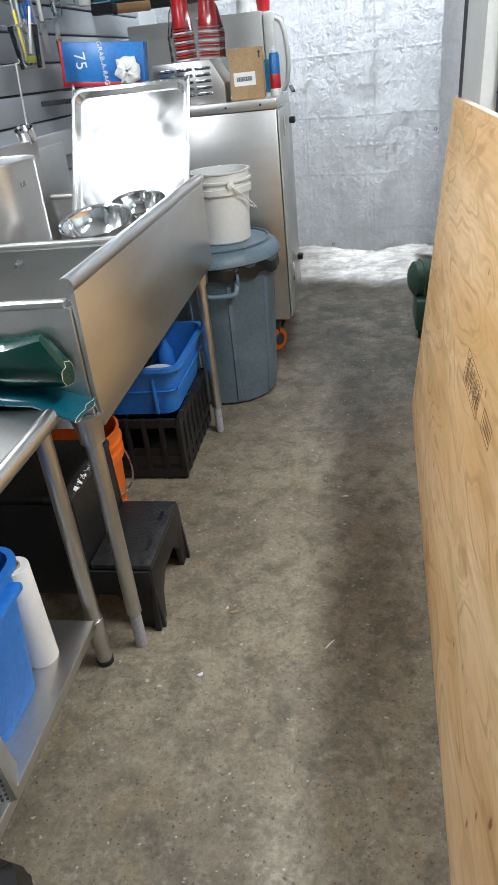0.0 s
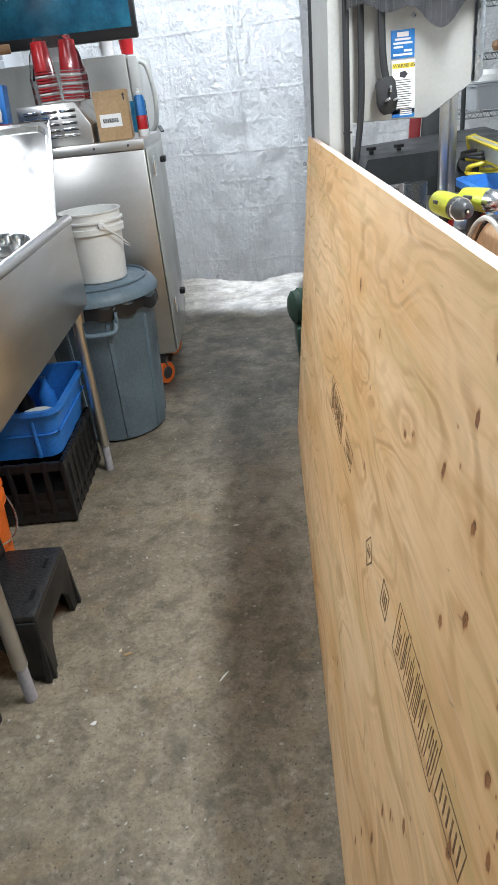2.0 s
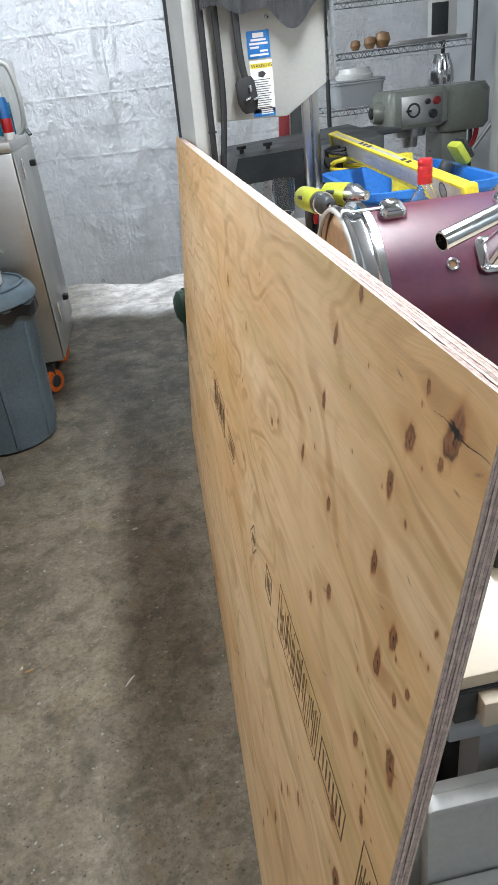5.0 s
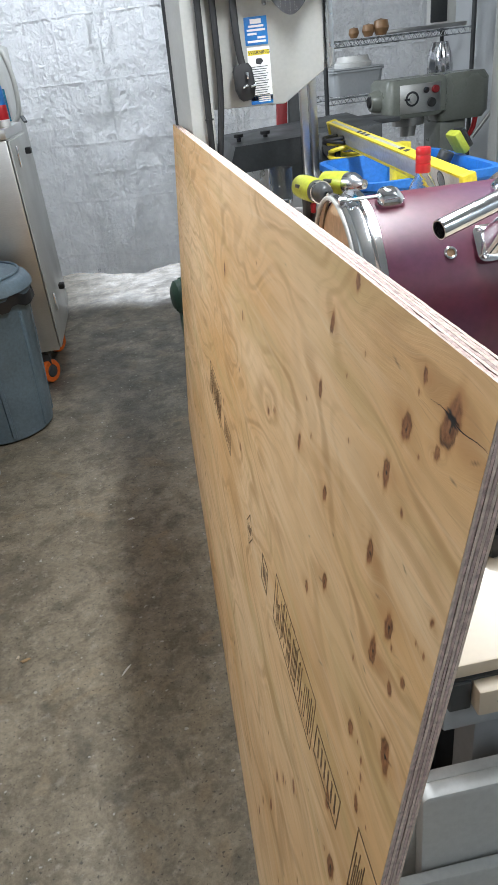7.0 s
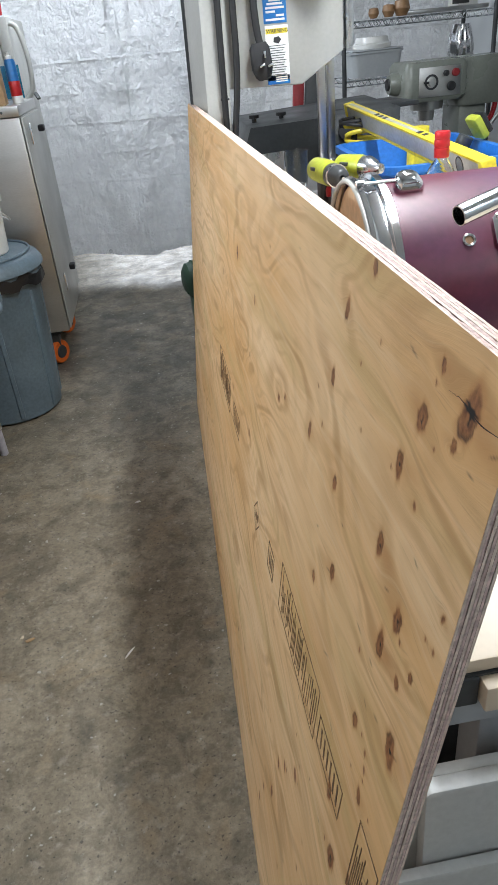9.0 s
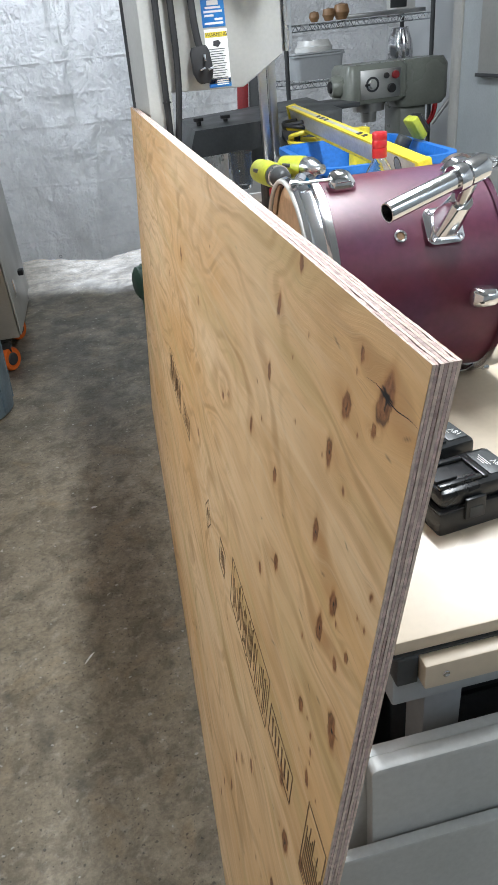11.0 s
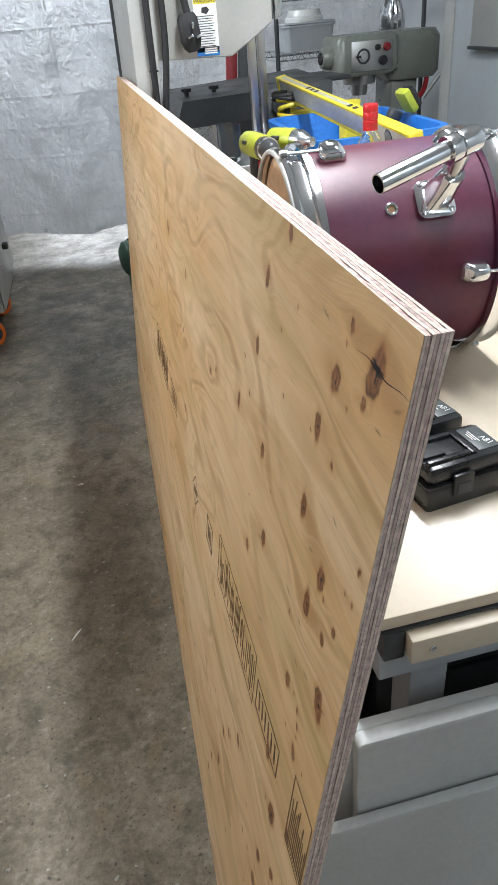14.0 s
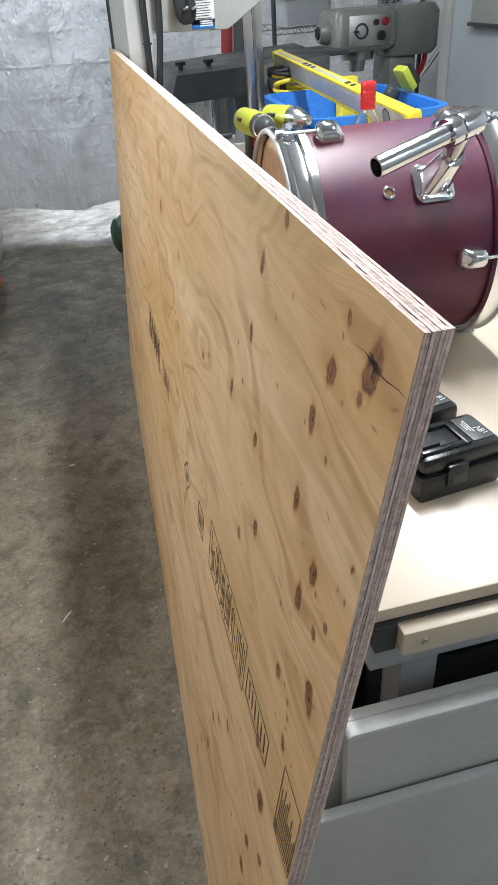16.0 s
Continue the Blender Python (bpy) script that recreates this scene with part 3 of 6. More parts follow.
KNOTS = ((0.115, 1.136, 9), (0.05, 1.171, 13), (0.06, 1.143, 4), (0.137, 1.082, 8), (0.287, 0.968, 7), (0.143, 0.996, 8), (0.251, 0.874, 8), (0.314, 0.815, 6),
         (0.081, 0.964, 9), (0.102, 0.917, 9), (0.058, 0.916, 5), (0.039, 0.943, 4), (0.119, 0.794, 7), (0.041, 0.852, 11), (0.271, 0.488, 7), (0.146, 0.639, 8),
         (0.107, 0.575, 12), (0.134, 0.376, 9), (0.408, 0.969, 7), (0.342, 1.07, 7), (0.324, 1.151, 7), (0.099, 1.185, 4), (1.096, 1.016, 9), (0.263, 1.209, 6),
         (1.32, 0.914, 5), (0.857, 0.991, 5), (0.596, 0.923, 5), (0.876, 0.878, 3), (0.38, 0.288, 8), (0.46, 0.153, 6), (0.36, 0.389, 6))

# small pin knots and torn flecks, thickest near the corner
FLECKS = ((0.076, 0.736, 6), (0.055, 0.621, 7), (0.129, 0.446, 8), (0.079, 0.497, 7), (0.325, 0.431, 5), (0.436, 0.216, 5), (0.834, 0.213, 4), (0.729, 0.257, 4), (0.017, 1.027, 3), (0.062, 1.141, 3),
          (1.091, 0.712, 5), (0.556, 0.942, 4), (0.837, 0.731, 5), (1.778, 0.269, 6), (1.55, 0.247, 5))


def build_plywood():
    ply = thing("plywood_sheet", "knotty tan plywood sheet with ink stamps leaning on the bench", "plywood")
    ys = np.concatenate([np.linspace(0, 0.46, 300), np.linspace(0.46, LONG, 300)[1:]])
    zs = np.concatenate([np.linspace(0, 0.45, 90), np.linspace(0.45, TALL, 450)[1:]])
    Y, Z = np.meshgrid(ys, zs, indexing="ij")
    X = -0.064 * (1 - Y / LONG) + (0.132 * (1 - Y / LONG) + 0.121 * Y / LONG + 0.064 * (1 - Y / LONG)) * Z / TALL
    G = Z.copy()
    core, halo, hole = np.zeros_like(Y), np.zeros_like(Y), np.zeros_like(Y)
    rng = np.random.RandomState(5)
    pins = [(abs(rng.normal(0, 0.28)) + 0.012, rng.uniform(0.2, 1.19), rng.choice((1.6, 2.2, 3))) for _ in range(46)]
    for ky, kz, mm in list(KNOTS) + list(FLECKS) + pins:
        r = mm * 0.00112
        a = rng.uniform(-0.3, 0.3)
        dy, dz = (Y - ky) * math.cos(a) + (Z - kz) * math.sin(a), (Z - kz) * math.cos(a) - (Y - ky) * math.sin(a)
        th = np.arctan2(dz, dy)
        p1, p2 = rng.uniform(0, 6.28, 2)
        d = np.sqrt((dy / 0.74) ** 2 + (dz / 1.22) ** 2) / r
        d = d * (1 + 0.1 * np.sin(2 * th + p1) + 0.07 * np.sin(5 * th + p2) + 0.04 * np.sin(11 * th + p1))
        edge = 0.3 if mm > 3 else 0.5
        core = np.maximum(core, np.clip((1.15 - d) / edge, 0, 1) * (0.82 + 0.15 * np.clip(d, 0, 1) ** 2 + 0.08 * np.sin(d * 12 + p1)))
        side = 0.5 + 0.5 * np.tanh(dy / r * (1 if p1 > 3.1 else -1))
        smear = np.exp(-(dy / (3.4 * r)) ** 2 - (dz / (1.25 * r)) ** 2) * (0.18 + 0.3 * side)
        halo = np.maximum(halo, np.maximum(smear, np.exp(-(np.maximum(d - 0.95, 0) / 0.55) ** 2) * 0.6))
        G -= 0.85 * dz * np.exp(-(dy / (5 * r)) ** 2 - (dz / (3 * r)) ** 2)
        # dark bark line round part of the knot
        hole = np.maximum(hole, 0.75 * np.exp(-((d - 1.0) / 0.1) ** 2) * np.clip(np.sin(th + p2) + 0.25, 0, 1)) if mm > 3 else hole
        if mm >= 8:
            wob = 0.3 * np.sin(dz * 900 + p1) + 0.25 * np.sin(dy * 1300 + p2)
            hole = np.maximum(hole, np.clip((0.9 + wob - np.sqrt(((dy + 0.1 * r) / (0.2 * r)) ** 2 + ((dz + 0.05 * r) / (0.4 * r)) ** 2)) * 3, 0, 1))
        if mm == 13:
            ay, off = Y - ky, Z - kz - 0.003 - 0.0016 * np.sin((Y - ky) * 110)
            hole = np.maximum(hole, np.clip((1 + 0.3 * np.sin(dz * 1500) - np.sqrt((off / 0.0038) ** 2 + (ay / 0.01) ** 2)) * 3, 0, 1))
    # slivers torn out along the grain
    for _ in range(34):
        ky, kz, ln, sl = abs(rng.normal(0, 0.2)) + 0.01, rng.uniform(0.25, 1.18), rng.uniform(0.006, 0.022), rng.uniform(-0.5, 0.5)
        off = (Z - kz) - sl * (Y - ky)
        hole = np.maximum(hole, 0.6 * np.clip((0.0016 - np.abs(off)) / 0.0012, 0, 1) * np.clip(1.2 - np.abs(Y - ky) / ln * 2.2, 0, 1))
    co = np.stack([X, Y, Z], -1).reshape(-1, 3)
    nz = len(zs)
    i = (np.arange(len(ys) - 1)[:, None] * nz + np.arange(nz - 1)[None]).ravel()
    quads = np.stack([i, i + 1, i + nz + 1, i + nz], -1)
    me = bpy.data.meshes.new("face_veneer")
    me.vertices.add(len(co))
    me.vertices.foreach_set("co", co.astype(np.float32).ravel())
    me.loops.add(quads.size)
    me.loops.foreach_set("vertex_index", quads.astype(np.int32).ravel())
    me.polygons.add(len(quads))
    me.polygons.foreach_set("loop_start", (np.arange(len(quads)) * 4).astype(np.int32))
    me.update(calc_edges=True)
    for name, cols in (("grain", (Y, G, 0 * Y)), ("knot", (core, halo, hole))):
        at = me.attributes.new(name, "FLOAT_VECTOR", "POINT")
        at.data.foreach_set("vector", np.stack(cols, -1).astype(np.float32).ravel())
    me.materials.append(VENEER)
    me.shade_smooth()
    face = new("face_veneer", me)
    face.parent = ply
    # the plies behind the face, alternately long-grained and cross-grained
    marks = [0.0004, 0.0023, 0.0027, 0.005, 0.0054, 0.0078, 0.0082, 0.0106, 0.011, 0.0134, 0.0138, 0.0162, 0.0166, 0.019]
    rnd = random.Random(3)
    for li, (o0, o1) in enumerate(zip(marks, marks[1:])):
        b = bmesh.new()
        n = 240

        def ring(o, jag):
            out = []
            for y, z in [(0, z / 60 * TALL) for z in range(61)] + [(y / n * LONG, TALL) for y in range(1, n + 1)] + [(LONG, TALL * (1 - z / 60)) for z in range(1, 61)] + [((1 - y / n) * LONG, 0) for y in range(1, n)]:
                j = jag * abs(noise.noise(Vector((y * 60, z * 60, li * 7.3))))
                yy, zz = min(max(y, j), LONG - j), min(max(z, 0), TALL - j)
                out.append((board_x(y, z) + o, yy, zz))
            return out
        jag = 0.003 if li % 2 else (0.0018 if li % 4 else 0.0009)
        loft([ring(o0, jag), ring(o1, jag)], bm=b, cap=False)
        part("glue_line" if li % 2 else "ply_layer", b, GLUE if li % 2 else (PLYB if li % 4 else PLYA), ply)

    b = bmesh.new()
    g = [[b.verts.new((board_x(LONG * i / 60, TALL * j / 30) + THICK - 0.0002, LONG * i / 60, TALL * j / 30)) for j in range(31)] for i in range(61)]
    for i in range(60):
        for j in range(30):
            b.faces.new((g[i][j], g[i + 1][j], g[i + 1][j + 1], g[i][j + 1]))
    part("back_veneer", b, PLYA, ply)

    def mark(y0, y1, z0, z1, slant=0.0, bm=None, w=None):
        """A flat inked patch on the face; slant shifts its top along the sheet."""
        b = bm if bm is not None else bmesh.new()
        q = [(y0, z0), (y1, z0), (y1 + slant, z1), (y0 + slant, z1)]
        v = [b.verts.new((board_x(y, z) - 0.0006, y, z)) for y, z in q] + [b.verts.new((board_x(y, z) - 0.0001, y, z)) for y, z in q]
        for f in ((0, 1, 2, 3), (7, 6, 5, 4), (0, 4, 5, 1), (1, 5, 6, 2), (2, 6, 7, 3), (3, 7, 4, 0)):
            b.faces.new([v[k] for k in f])
        return b

    def frame_mark(y0, y1, z0, z1, w=0.003, bm=None):
        b = bm if bm is not None else bmesh.new()
        mark(y0, y1, z0, z0 + w, 0, b), mark(y0, y1, z1 - w, z1, 0, b), mark(y0, y0 + w, z0 + w, z1 - w, 0, b), mark(y1 - w, y1, z0 + w, z1 - w, 0, b)
        return b
    b = bmesh.new()
    n, row = 26, []
    for k in range(n + 1):
        y = 0.0008 + 0.084 * k / n
        z = 1.174 + 0.0016 * math.sin((y - 0.05) * 110) + 0.0007 * noise.noise(Vector((y * 300, 1, 2)))
        w = 0.0001 + 0.00035 * math.sin(math.pi * (0.08 + 0.9 * k / n)) ** 2
        row.append([b.verts.new((board_x(y, z + o) - 0.0004, y, z + o)) for o in (-w, w)])
    for p, q in zip(row, row[1:]):
        b.faces.new((p[0], p[1], q[1], q[0]))
    part("crack", b, RUBBER, ply, "dark split through the knot")
    rr = random.Random(11)
    # long grade stamp: outlined block full of unreadable lines
    for y0, y1 in ((0.225, 0.47), (1.13, 1.36)):
        b = frame_mark(y0, y1, 0.625, 0.71, 0.0014)
        y = y0 + 0.008
        while y < y1 - 0.012:
            h = rr.uniform(0.03, 0.07)
            z = 0.63 + rr.uniform(0, 0.075 - h)
            mark(y, y + rr.choice((0.001, 0.0016, 0.0026)), z, z + h, 0, b)
            y += rr.uniform(0.005, 0.011)
        part("stamp", b, INK, ply, "unreadable dark ink grade stamp")
    for y0, y1 in ((0.11, 0.212), (0.965, 1.07)):
        b = frame_mark(y0, y1, 0.64, 0.688, 0.0018)
        for k in range(6):
            a = y0 + 0.01 + k * 0.0145
            mark(a, a + 0.004, 0.65, 0.678, 0.004, b)
        part("stamp", b, INK, ply, "framed dark ink stamp")
    b = frame_mark(0.003, 0.06, 0.612, 0.722, 0.0014)
    for k in range(12):
        mark(0.006 + 0.0042 * k, 0.0076 + 0.0042 * k, 0.618, 0.655 + rr.uniform(0.01, 0.05), 0, b)
    part("stamp", b, INK, ply, "smudged dark ink stamp")
    b = frame_mark(0.525, 0.575, 0.62, 0.67, 0.0025)
    for k in range(3):
        mark(0.535 + k * 0.011, 0.541 + k * 0.011, 0.632, 0.658, 0, b)
    part("stamp", b, INK, ply)
    b = bmesh.new()
    for s1, s2 in ((1, 1), (-1, 1), (1, -1), (-1, -1)):
        cy, cz, r = 0.7, 0.63, 0.034
        y0, z0, y1, z1 = cy, cz + s2 * r, cy + s1 * r, cz
        v = [b.verts.new((board_x(y, z) - 0.0006, y, z)) for y, z in ((y0, z0), (y1, z1), (y1 - s1 * 0.004, z1), (y0, z0 - s2 * 0.004))]
        b.faces.new(v)
    mark(0.688, 0.692, 0.622, 0.638, 0, b), mark(0.699, 0.703, 0.622, 0.638, 0, b), mark(0.709, 0.712, 0.622, 0.638, 0, b)
    part("stamp", b, INK, ply, "diamond-shaped ink stamp")
    return ply


build_plywood()
# ---- sink side ----
BRIGHTSTEEL = material("polished_steel", (0.82, 0.82, 0.82), 0.09, 1.0, second=(0.68, 0.68, 0.68), scale=5, bump=0.02, spread=0.03)

def build_sink():
    s = thing("commercial_sink", "stainless steel commercial sink with rolled front rim on pipe legs", "sink")
    # front apron with sloping lower edge, its top rolled over
    part("apron", prism([(1.0, 0.70), (2.3, 0.715), (2.315, 0.73), (2.315, 1.03), (0.995, 1.03), (0.99, 0.8)], 0.012, Matrix(((0, 0, 1, -0.802), (1, 0, 0, 0), (0, 1, 0, 0), (0, 0, 0, 1))), bevel=0.002), STEEL, s, "dull scratched steel front panel")
    b = tube([(-0.805, 0.99, 1.028), (-0.805, 1.6, 1.03), (-0.805, 2.33, 1.032)], 0.019, 16)
    part("rolled_rim", b, STEEL, s)
    part("basin", tub(0.584, 0.516, 0.29, 0.025, 0.004, 0.004, m=T((-1.106, 1.26, 0.7))), STEEL, s)
    part("basin", tub(0.584, 0.78, 0.24, 0.025, 0.004, 0.004, m=T((-1.106, 1.92, 0.76))), STEEL, s)
    part("divider_rim", box(0.585, 0.035, 0.02, 0.008, T((-1.106, 1.522, 1.0))), STEEL, s)
    part("end_rim", box(0.585, 0.03, 0.02, 0.008, T((-1.106, 1.0, 0.99))), STEEL, s)
    part("far_rim", box(0.585, 0.03, 0.02, 0.008, T((-1.106, 2.315, 1.01))), STEEL, s)
    part("end_panel", span(-1.4, -0.803, 0.984, 0.999, 0.7, 0.985, 0.002), STEEL, s)
    part("end_panel", span(-1.4, -0.803, 2.316, 2.328, 0.72, 1.0, 0.002), STEEL, s)
    part("back_panel", span(-1.44, -1.402, 0.995, 2.32, 0.7, 1.22, 0.008), STEEL, s)
    for y in (1.0, 2.24):
        for x in (-0.83, -1.37):
            leg = part("leg", rod((x, y, 0.12), (x, y, 0.74), 0.0205, 20), STEEL, s)
            part("foot_tube", rod((x, y, 0.0), (x, y, 0.14), 0.0165, 18), PVC, leg, "grey plastic pipe foot")
            part("collar", lathe([(0.03, 0), (0.031, 0.03), (0.042, 0.075), (0.0, 0.075), (0, 0)], 20, T((x, y, 0.66))), STEEL, leg)
    part("bolt", lathe([(0, 0), (0.012, 0), (0.012, 0.012), (0.006, 0.03), (0, 0.03)], 12, T((-1.17, 1.515, 0.955)) @ pose(0, 0, 0, 90)), CHROME, s)
    return s


build_sink()


def build_table():
    t = thing("steel_work_table", "stainless steel work table with lower shelf and tube legs", "table")
    b = span(-1.5, -0.86, -0.7, 1.02, 0.765, 0.79, 0.008)
    part("tabletop", b, STEEL, t)
    part("front_edge", tube([(-0.863, -0.7, 0.775), (-0.863, 0.2, 0.775), (-0.863, 1.02, 0.775)], 0.019, 14), STEEL, t)
    part("lower_shelf", span(-1.48, -0.885, -0.66, 0.885, 0.17, 0.2, 0.004), STEEL, t)
    for x, y in ((-0.914, 0.932), (-1.44, 0.932), (-0.914, -0.6), (-1.44, -0.6)):
        leg = part("leg", rod((x, y, 0.06), (x, y, 0.77), 0.0205, 20), STEEL, t)
        part("foot", lathe([(0, 0), (0.017, 0), (0.021, 0.02), (0.021, 0.07), (0.024, 0.075), (0.024, 0.16), (0.0, 0.16)], 18, T((x, y, 0))), STEEL, leg)
        part("pad", lathe([(0, 0), (0.023, 0), (0.023, 0.014), (0, 0.014)], 16, T((x, y, 0.001))), RUBBER, leg)
    return t


build_table()


def glove(name, path, w, h, mat, label, z):
    """A limp rubber glove: a flattened sleeve along a path, with a rolled cuff."""
    b = bmesh.new()
    loops = []
    for i, (x, y, zz, ww) in enumerate(path):
        lp = []
        for k in range(20):
            a = 2 * math.pi * k / 20
            wr = 1 + 0.12 * noise.noise(Vector((x * 20, y * 20, k)))
            fl = 0.45 if i == len(path) - 1 else 1
            lp.append((x + 0.25 * ww * math.cos(a) * 0.2 + 0.006 * noise.noise(Vector((k * 0.9, i, 7))), y + ww * math.cos(a) * wr, zz + fl * h * (0.5 + 0.5 * math.sin(a)) * (1 + 0.3 * noise.noise(Vector((k * 0.7, x * 30, 3))))))
        loops.append(lp)
    loft(loops, bm=b)
    g = thing(name, label, "glove")
    part("sleeve", b, mat, g)
    part("cuff_edge", tube(loops[-1], 0.0007, 6, cyclic=True, steps=2), LAMINATE, g, "pale lining at the cuff")
    part("cuff_print", box(0.018, 0.03, 0.0008, 0, T((loops[-2][5][0] + 0.04, loops[-2][5][1] + 0.02, loops[-2][5][2] + 0.001)) @ pose(0, 0, 0, 0, 14, 20)), PAPER, g) if mat is GLOVET else None
    return g


glove("rubber_glove", [(-1.34, 1.02, 0.8, 0.05), (-1.2, 1.0, 0.795, 0.07), (-1.08, 0.985, 0.792, 0.075), (-0.98, 0.975, 0.792, 0.07), (-0.9, 0.97, 0.786, 0.068), (-0.8, 0.955, 0.762, 0.07)], 0.07, 0.03, GLOVET, "teal rubber glove lying limp on the steel table", 0.79)
glove("rubber_glove", [(-1.42, 1.06, 0.97, 0.05), (-1.2, 1.0, 0.9, 0.06), (-1.05, 0.965, 0.845, 0.045), (-0.95, 0.95, 0.826, 0.036), (-0.86, 0.945, 0.826, 0.03), (-0.822, 0.945, 0.83, 0.028)], 0.08, 0.11, GLOVEG, "dark green rubber glove draped on another glove", 0.82)
solo("black_pan_lid", lathe([(0, 0), (0.15, 0), (0.16, 0.006), (0.155, 0.012), (0.14, 0.008), (0, 0.014)], 40, T((-1.14, 0.79, 0.79))), BLACKPLASTIC, "round black plastic lid on the steel table", "lid")
solo("clear_container", tub(0.2, 0.28, 0.22, 0.03, 0.012, 0.003, 0.006, T((-1.27, 0.83, 0.806))), FILM, "clear plastic container on the steel table", "container")


def build_tray():
    """A full sheet pan, set on edge and leaning back."""
    w, h, d, r = 0.455, 0.66, 0.026, 0.03
    t = thing("sheet_pan", "shiny aluminium sheet pan standing on edge in the sink", "baking tray", T((-1.052, 2.125, 0.766)) @ pose(0, 0, 0, 90 - 27, 0, -3))
    lp = lambda gx, gy, rr, z: [(x, y + h / 2, z) for x, y in rounded(gx, gy, rr, 6)]
    b = loft([lp(w - 0.05, h - 0.05, r, 0), lp(w - 0.024, h - 0.024, r + 0.005, d), lp(w - 0.004, h - 0.004, r + 0.01, d), lp(w, h, r + 0.01, d - 0.003), lp(w - 0.006, h - 0.006, r + 0.01, d - 0.007),
              lp(w - 0.026, h - 0.026, r, d - 0.006), lp(w - 0.053, h - 0.053, r, -0.0015)])
    part("pan", b, ALU, t)
    part("rolled_edge", tube([(x, y, d - 0.004) for x, y, z in lp(w, h, r + 0.01, 0)][::2], 0.004, 8, cyclic=True, steps=3), ALU, t)


build_tray()


def bowl(x, y, z, r, h, label):
    b = lathe([(0, 0), (0.45 * r, 0), (0.8 * r, 0.35 * h), (0.97 * r, 0.85 * h), (r, h), (1.05 * r, h + 0.004), (1.06 * r, h), (1.05 * r, h - 0.004), (0.985 * r, h - 0.005), (0.93 * r, 0.9 * h), (0.8 * r, 0.78 * h), (0.5 * r, 0.68 * h), (0, 0.64 * h)], 48, T((x, y, z + 0.03)) @ pose(0, 0, 0, 14))
    return solo("mixing_bowl", b, BRIGHTSTEEL, label, "bowl", group="bowls in the sink")


bowl(-0.985, 1.74, 0.764, 0.105, 0.24, "polished steel mixing bowl in the sink")
bowl(-0.93, 2.0, 0.764, 0.09, 0.24, "small deep polished steel bowl in the sink")
ub = thing("steel_utensil_bin", "brushed steel bin with rounded corners in the sink", "bin", T((-1.3, 1.72, 0.764)))
part("bin_body", tub(0.22, 0.3, 0.44, 0.08, 0.002, 0.002), STEEL, ub)
part("rolled_rim", tube([(x, y, 0.44) for x, y in rounded(0.22, 0.3, 0.08, 4)], 0.004, 8, cyclic=True, steps=2), STEEL, ub)
part("bin_lid", prism(rounded(0.21, 0.29, 0.076), 0.006, T((0, 0, 0.432)), bevel=0.002), STEEL, ub)
part("rivet_plate", box(0.004, 0.03, 0.016, 0.0015, T((0.111, -0.03, 0.38))), CHROME, ub)
solo("white_cabinet_door", span(-1.58, -1.545, 2.5, 2.9, 0.85, 1.16, 0.006), WALLPAINT, "white panelled cabinet door below the slat wall", "door", kind="structure")


# ---- bins and buckets ----
def build_trash_can():
    c = thing("trash_can", "grey round plastic trash can with lid on the floor", "trash can", T((-0.845, 2.7, 0)))
    part("can_body", lathe([(0, 0.004), (0.2, 0.004), (0.213, 0.015), (0.222, 0.12), (0.245, 0.6), (0.262, 0.62), (0.262, 0.65), (0.25, 0.66), (0.24, 0.66), (0.215, 0.12), (0.2, 0.02), (0, 0.02)], 56), GREYPLASTIC, c)
    for k in range(8):
        a = radians(k * 45 + 18)
        part("rib", loft([[(math.cos(a) * rr - math.sin(a) * s, math.sin(a) * rr + math.cos(a) * s, z) for rr, s in ((r0 - 0.006, -0.012), (r0 + 0.006, -0.008), (r0 + 0.006, 0.008), (r0 - 0.006, 0.012))] for r0, z in ((0.216, 0.03), (0.221, 0.12), (0.242, 0.57))]), GREYPLASTIC, c)
    lid = part("lid", lathe([(0, 0.722), (0.17, 0.72), (0.19, 0.712), (0.225, 0.718), (0.262, 0.7), (0.278, 0.672), (0.278, 0.658), (0.27, 0.656), (0.265, 0.668), (0.0, 0.69)], 64), GREYPLASTIC, c, "slightly domed grey lid")
    part("lid_rim", tube([(0.232 * math.cos(radians(a)), 0.232 * math.sin(radians(a)), 0.72) for a in range(0, 360, 20)], 0.006, 8, cyclic=True, steps=3), GREYPLASTIC, lid)
    for a in (-80, 100):
        h = part("handle", tube([(0.238, -0.075, 0.6), (0.262, -0.072, 0.585), (0.284, -0.06, 0.55), (0.288, 0, 0.545), (0.284, 0.06, 0.55), (0.262, 0.072, 0.585), (0.238, 0.075, 0.6)], 0.011, 10, steps=4), GREYPLASTIC, c, m=pose(0, 0, 0, 0, 0, a))
        part("handle_web", box(0.03, 0.012, 0.05, 0.004, T((0.262, -0.078, 0.6))), GREYPLASTIC, h)
        part("handle_web", box(0.03, 0.012, 0.05, 0.004, T((0.262, 0.078, 0.6))), GREYPLASTIC, h)
    # folds of black bin bag under the rim
    lp = []
    for z in (0.595, 0.615, 0.645):
        lp.append([((0.252 + 0.012 * noise.noise(Vector((k * 0.9, z * 14, 2))) + (0.014 if z > 0.59 else 0)) * math.cos(2 * math.pi * k / 64), (0.252 + 0.012 * noise.noise(Vector((k * 0.9, z * 14, 2))) + (0.014 if z > 0.59 else 0)) * math.sin(2 * math.pi * k / 64), z + 0.03 * noise.noise(Vector((k * 0.35, 4, z)))) for k in range(64)])
    part("bin_bag", loft(lp, cap=False), BLACKPLASTIC, c, "black bin bag folded over the rim")


build_trash_can()


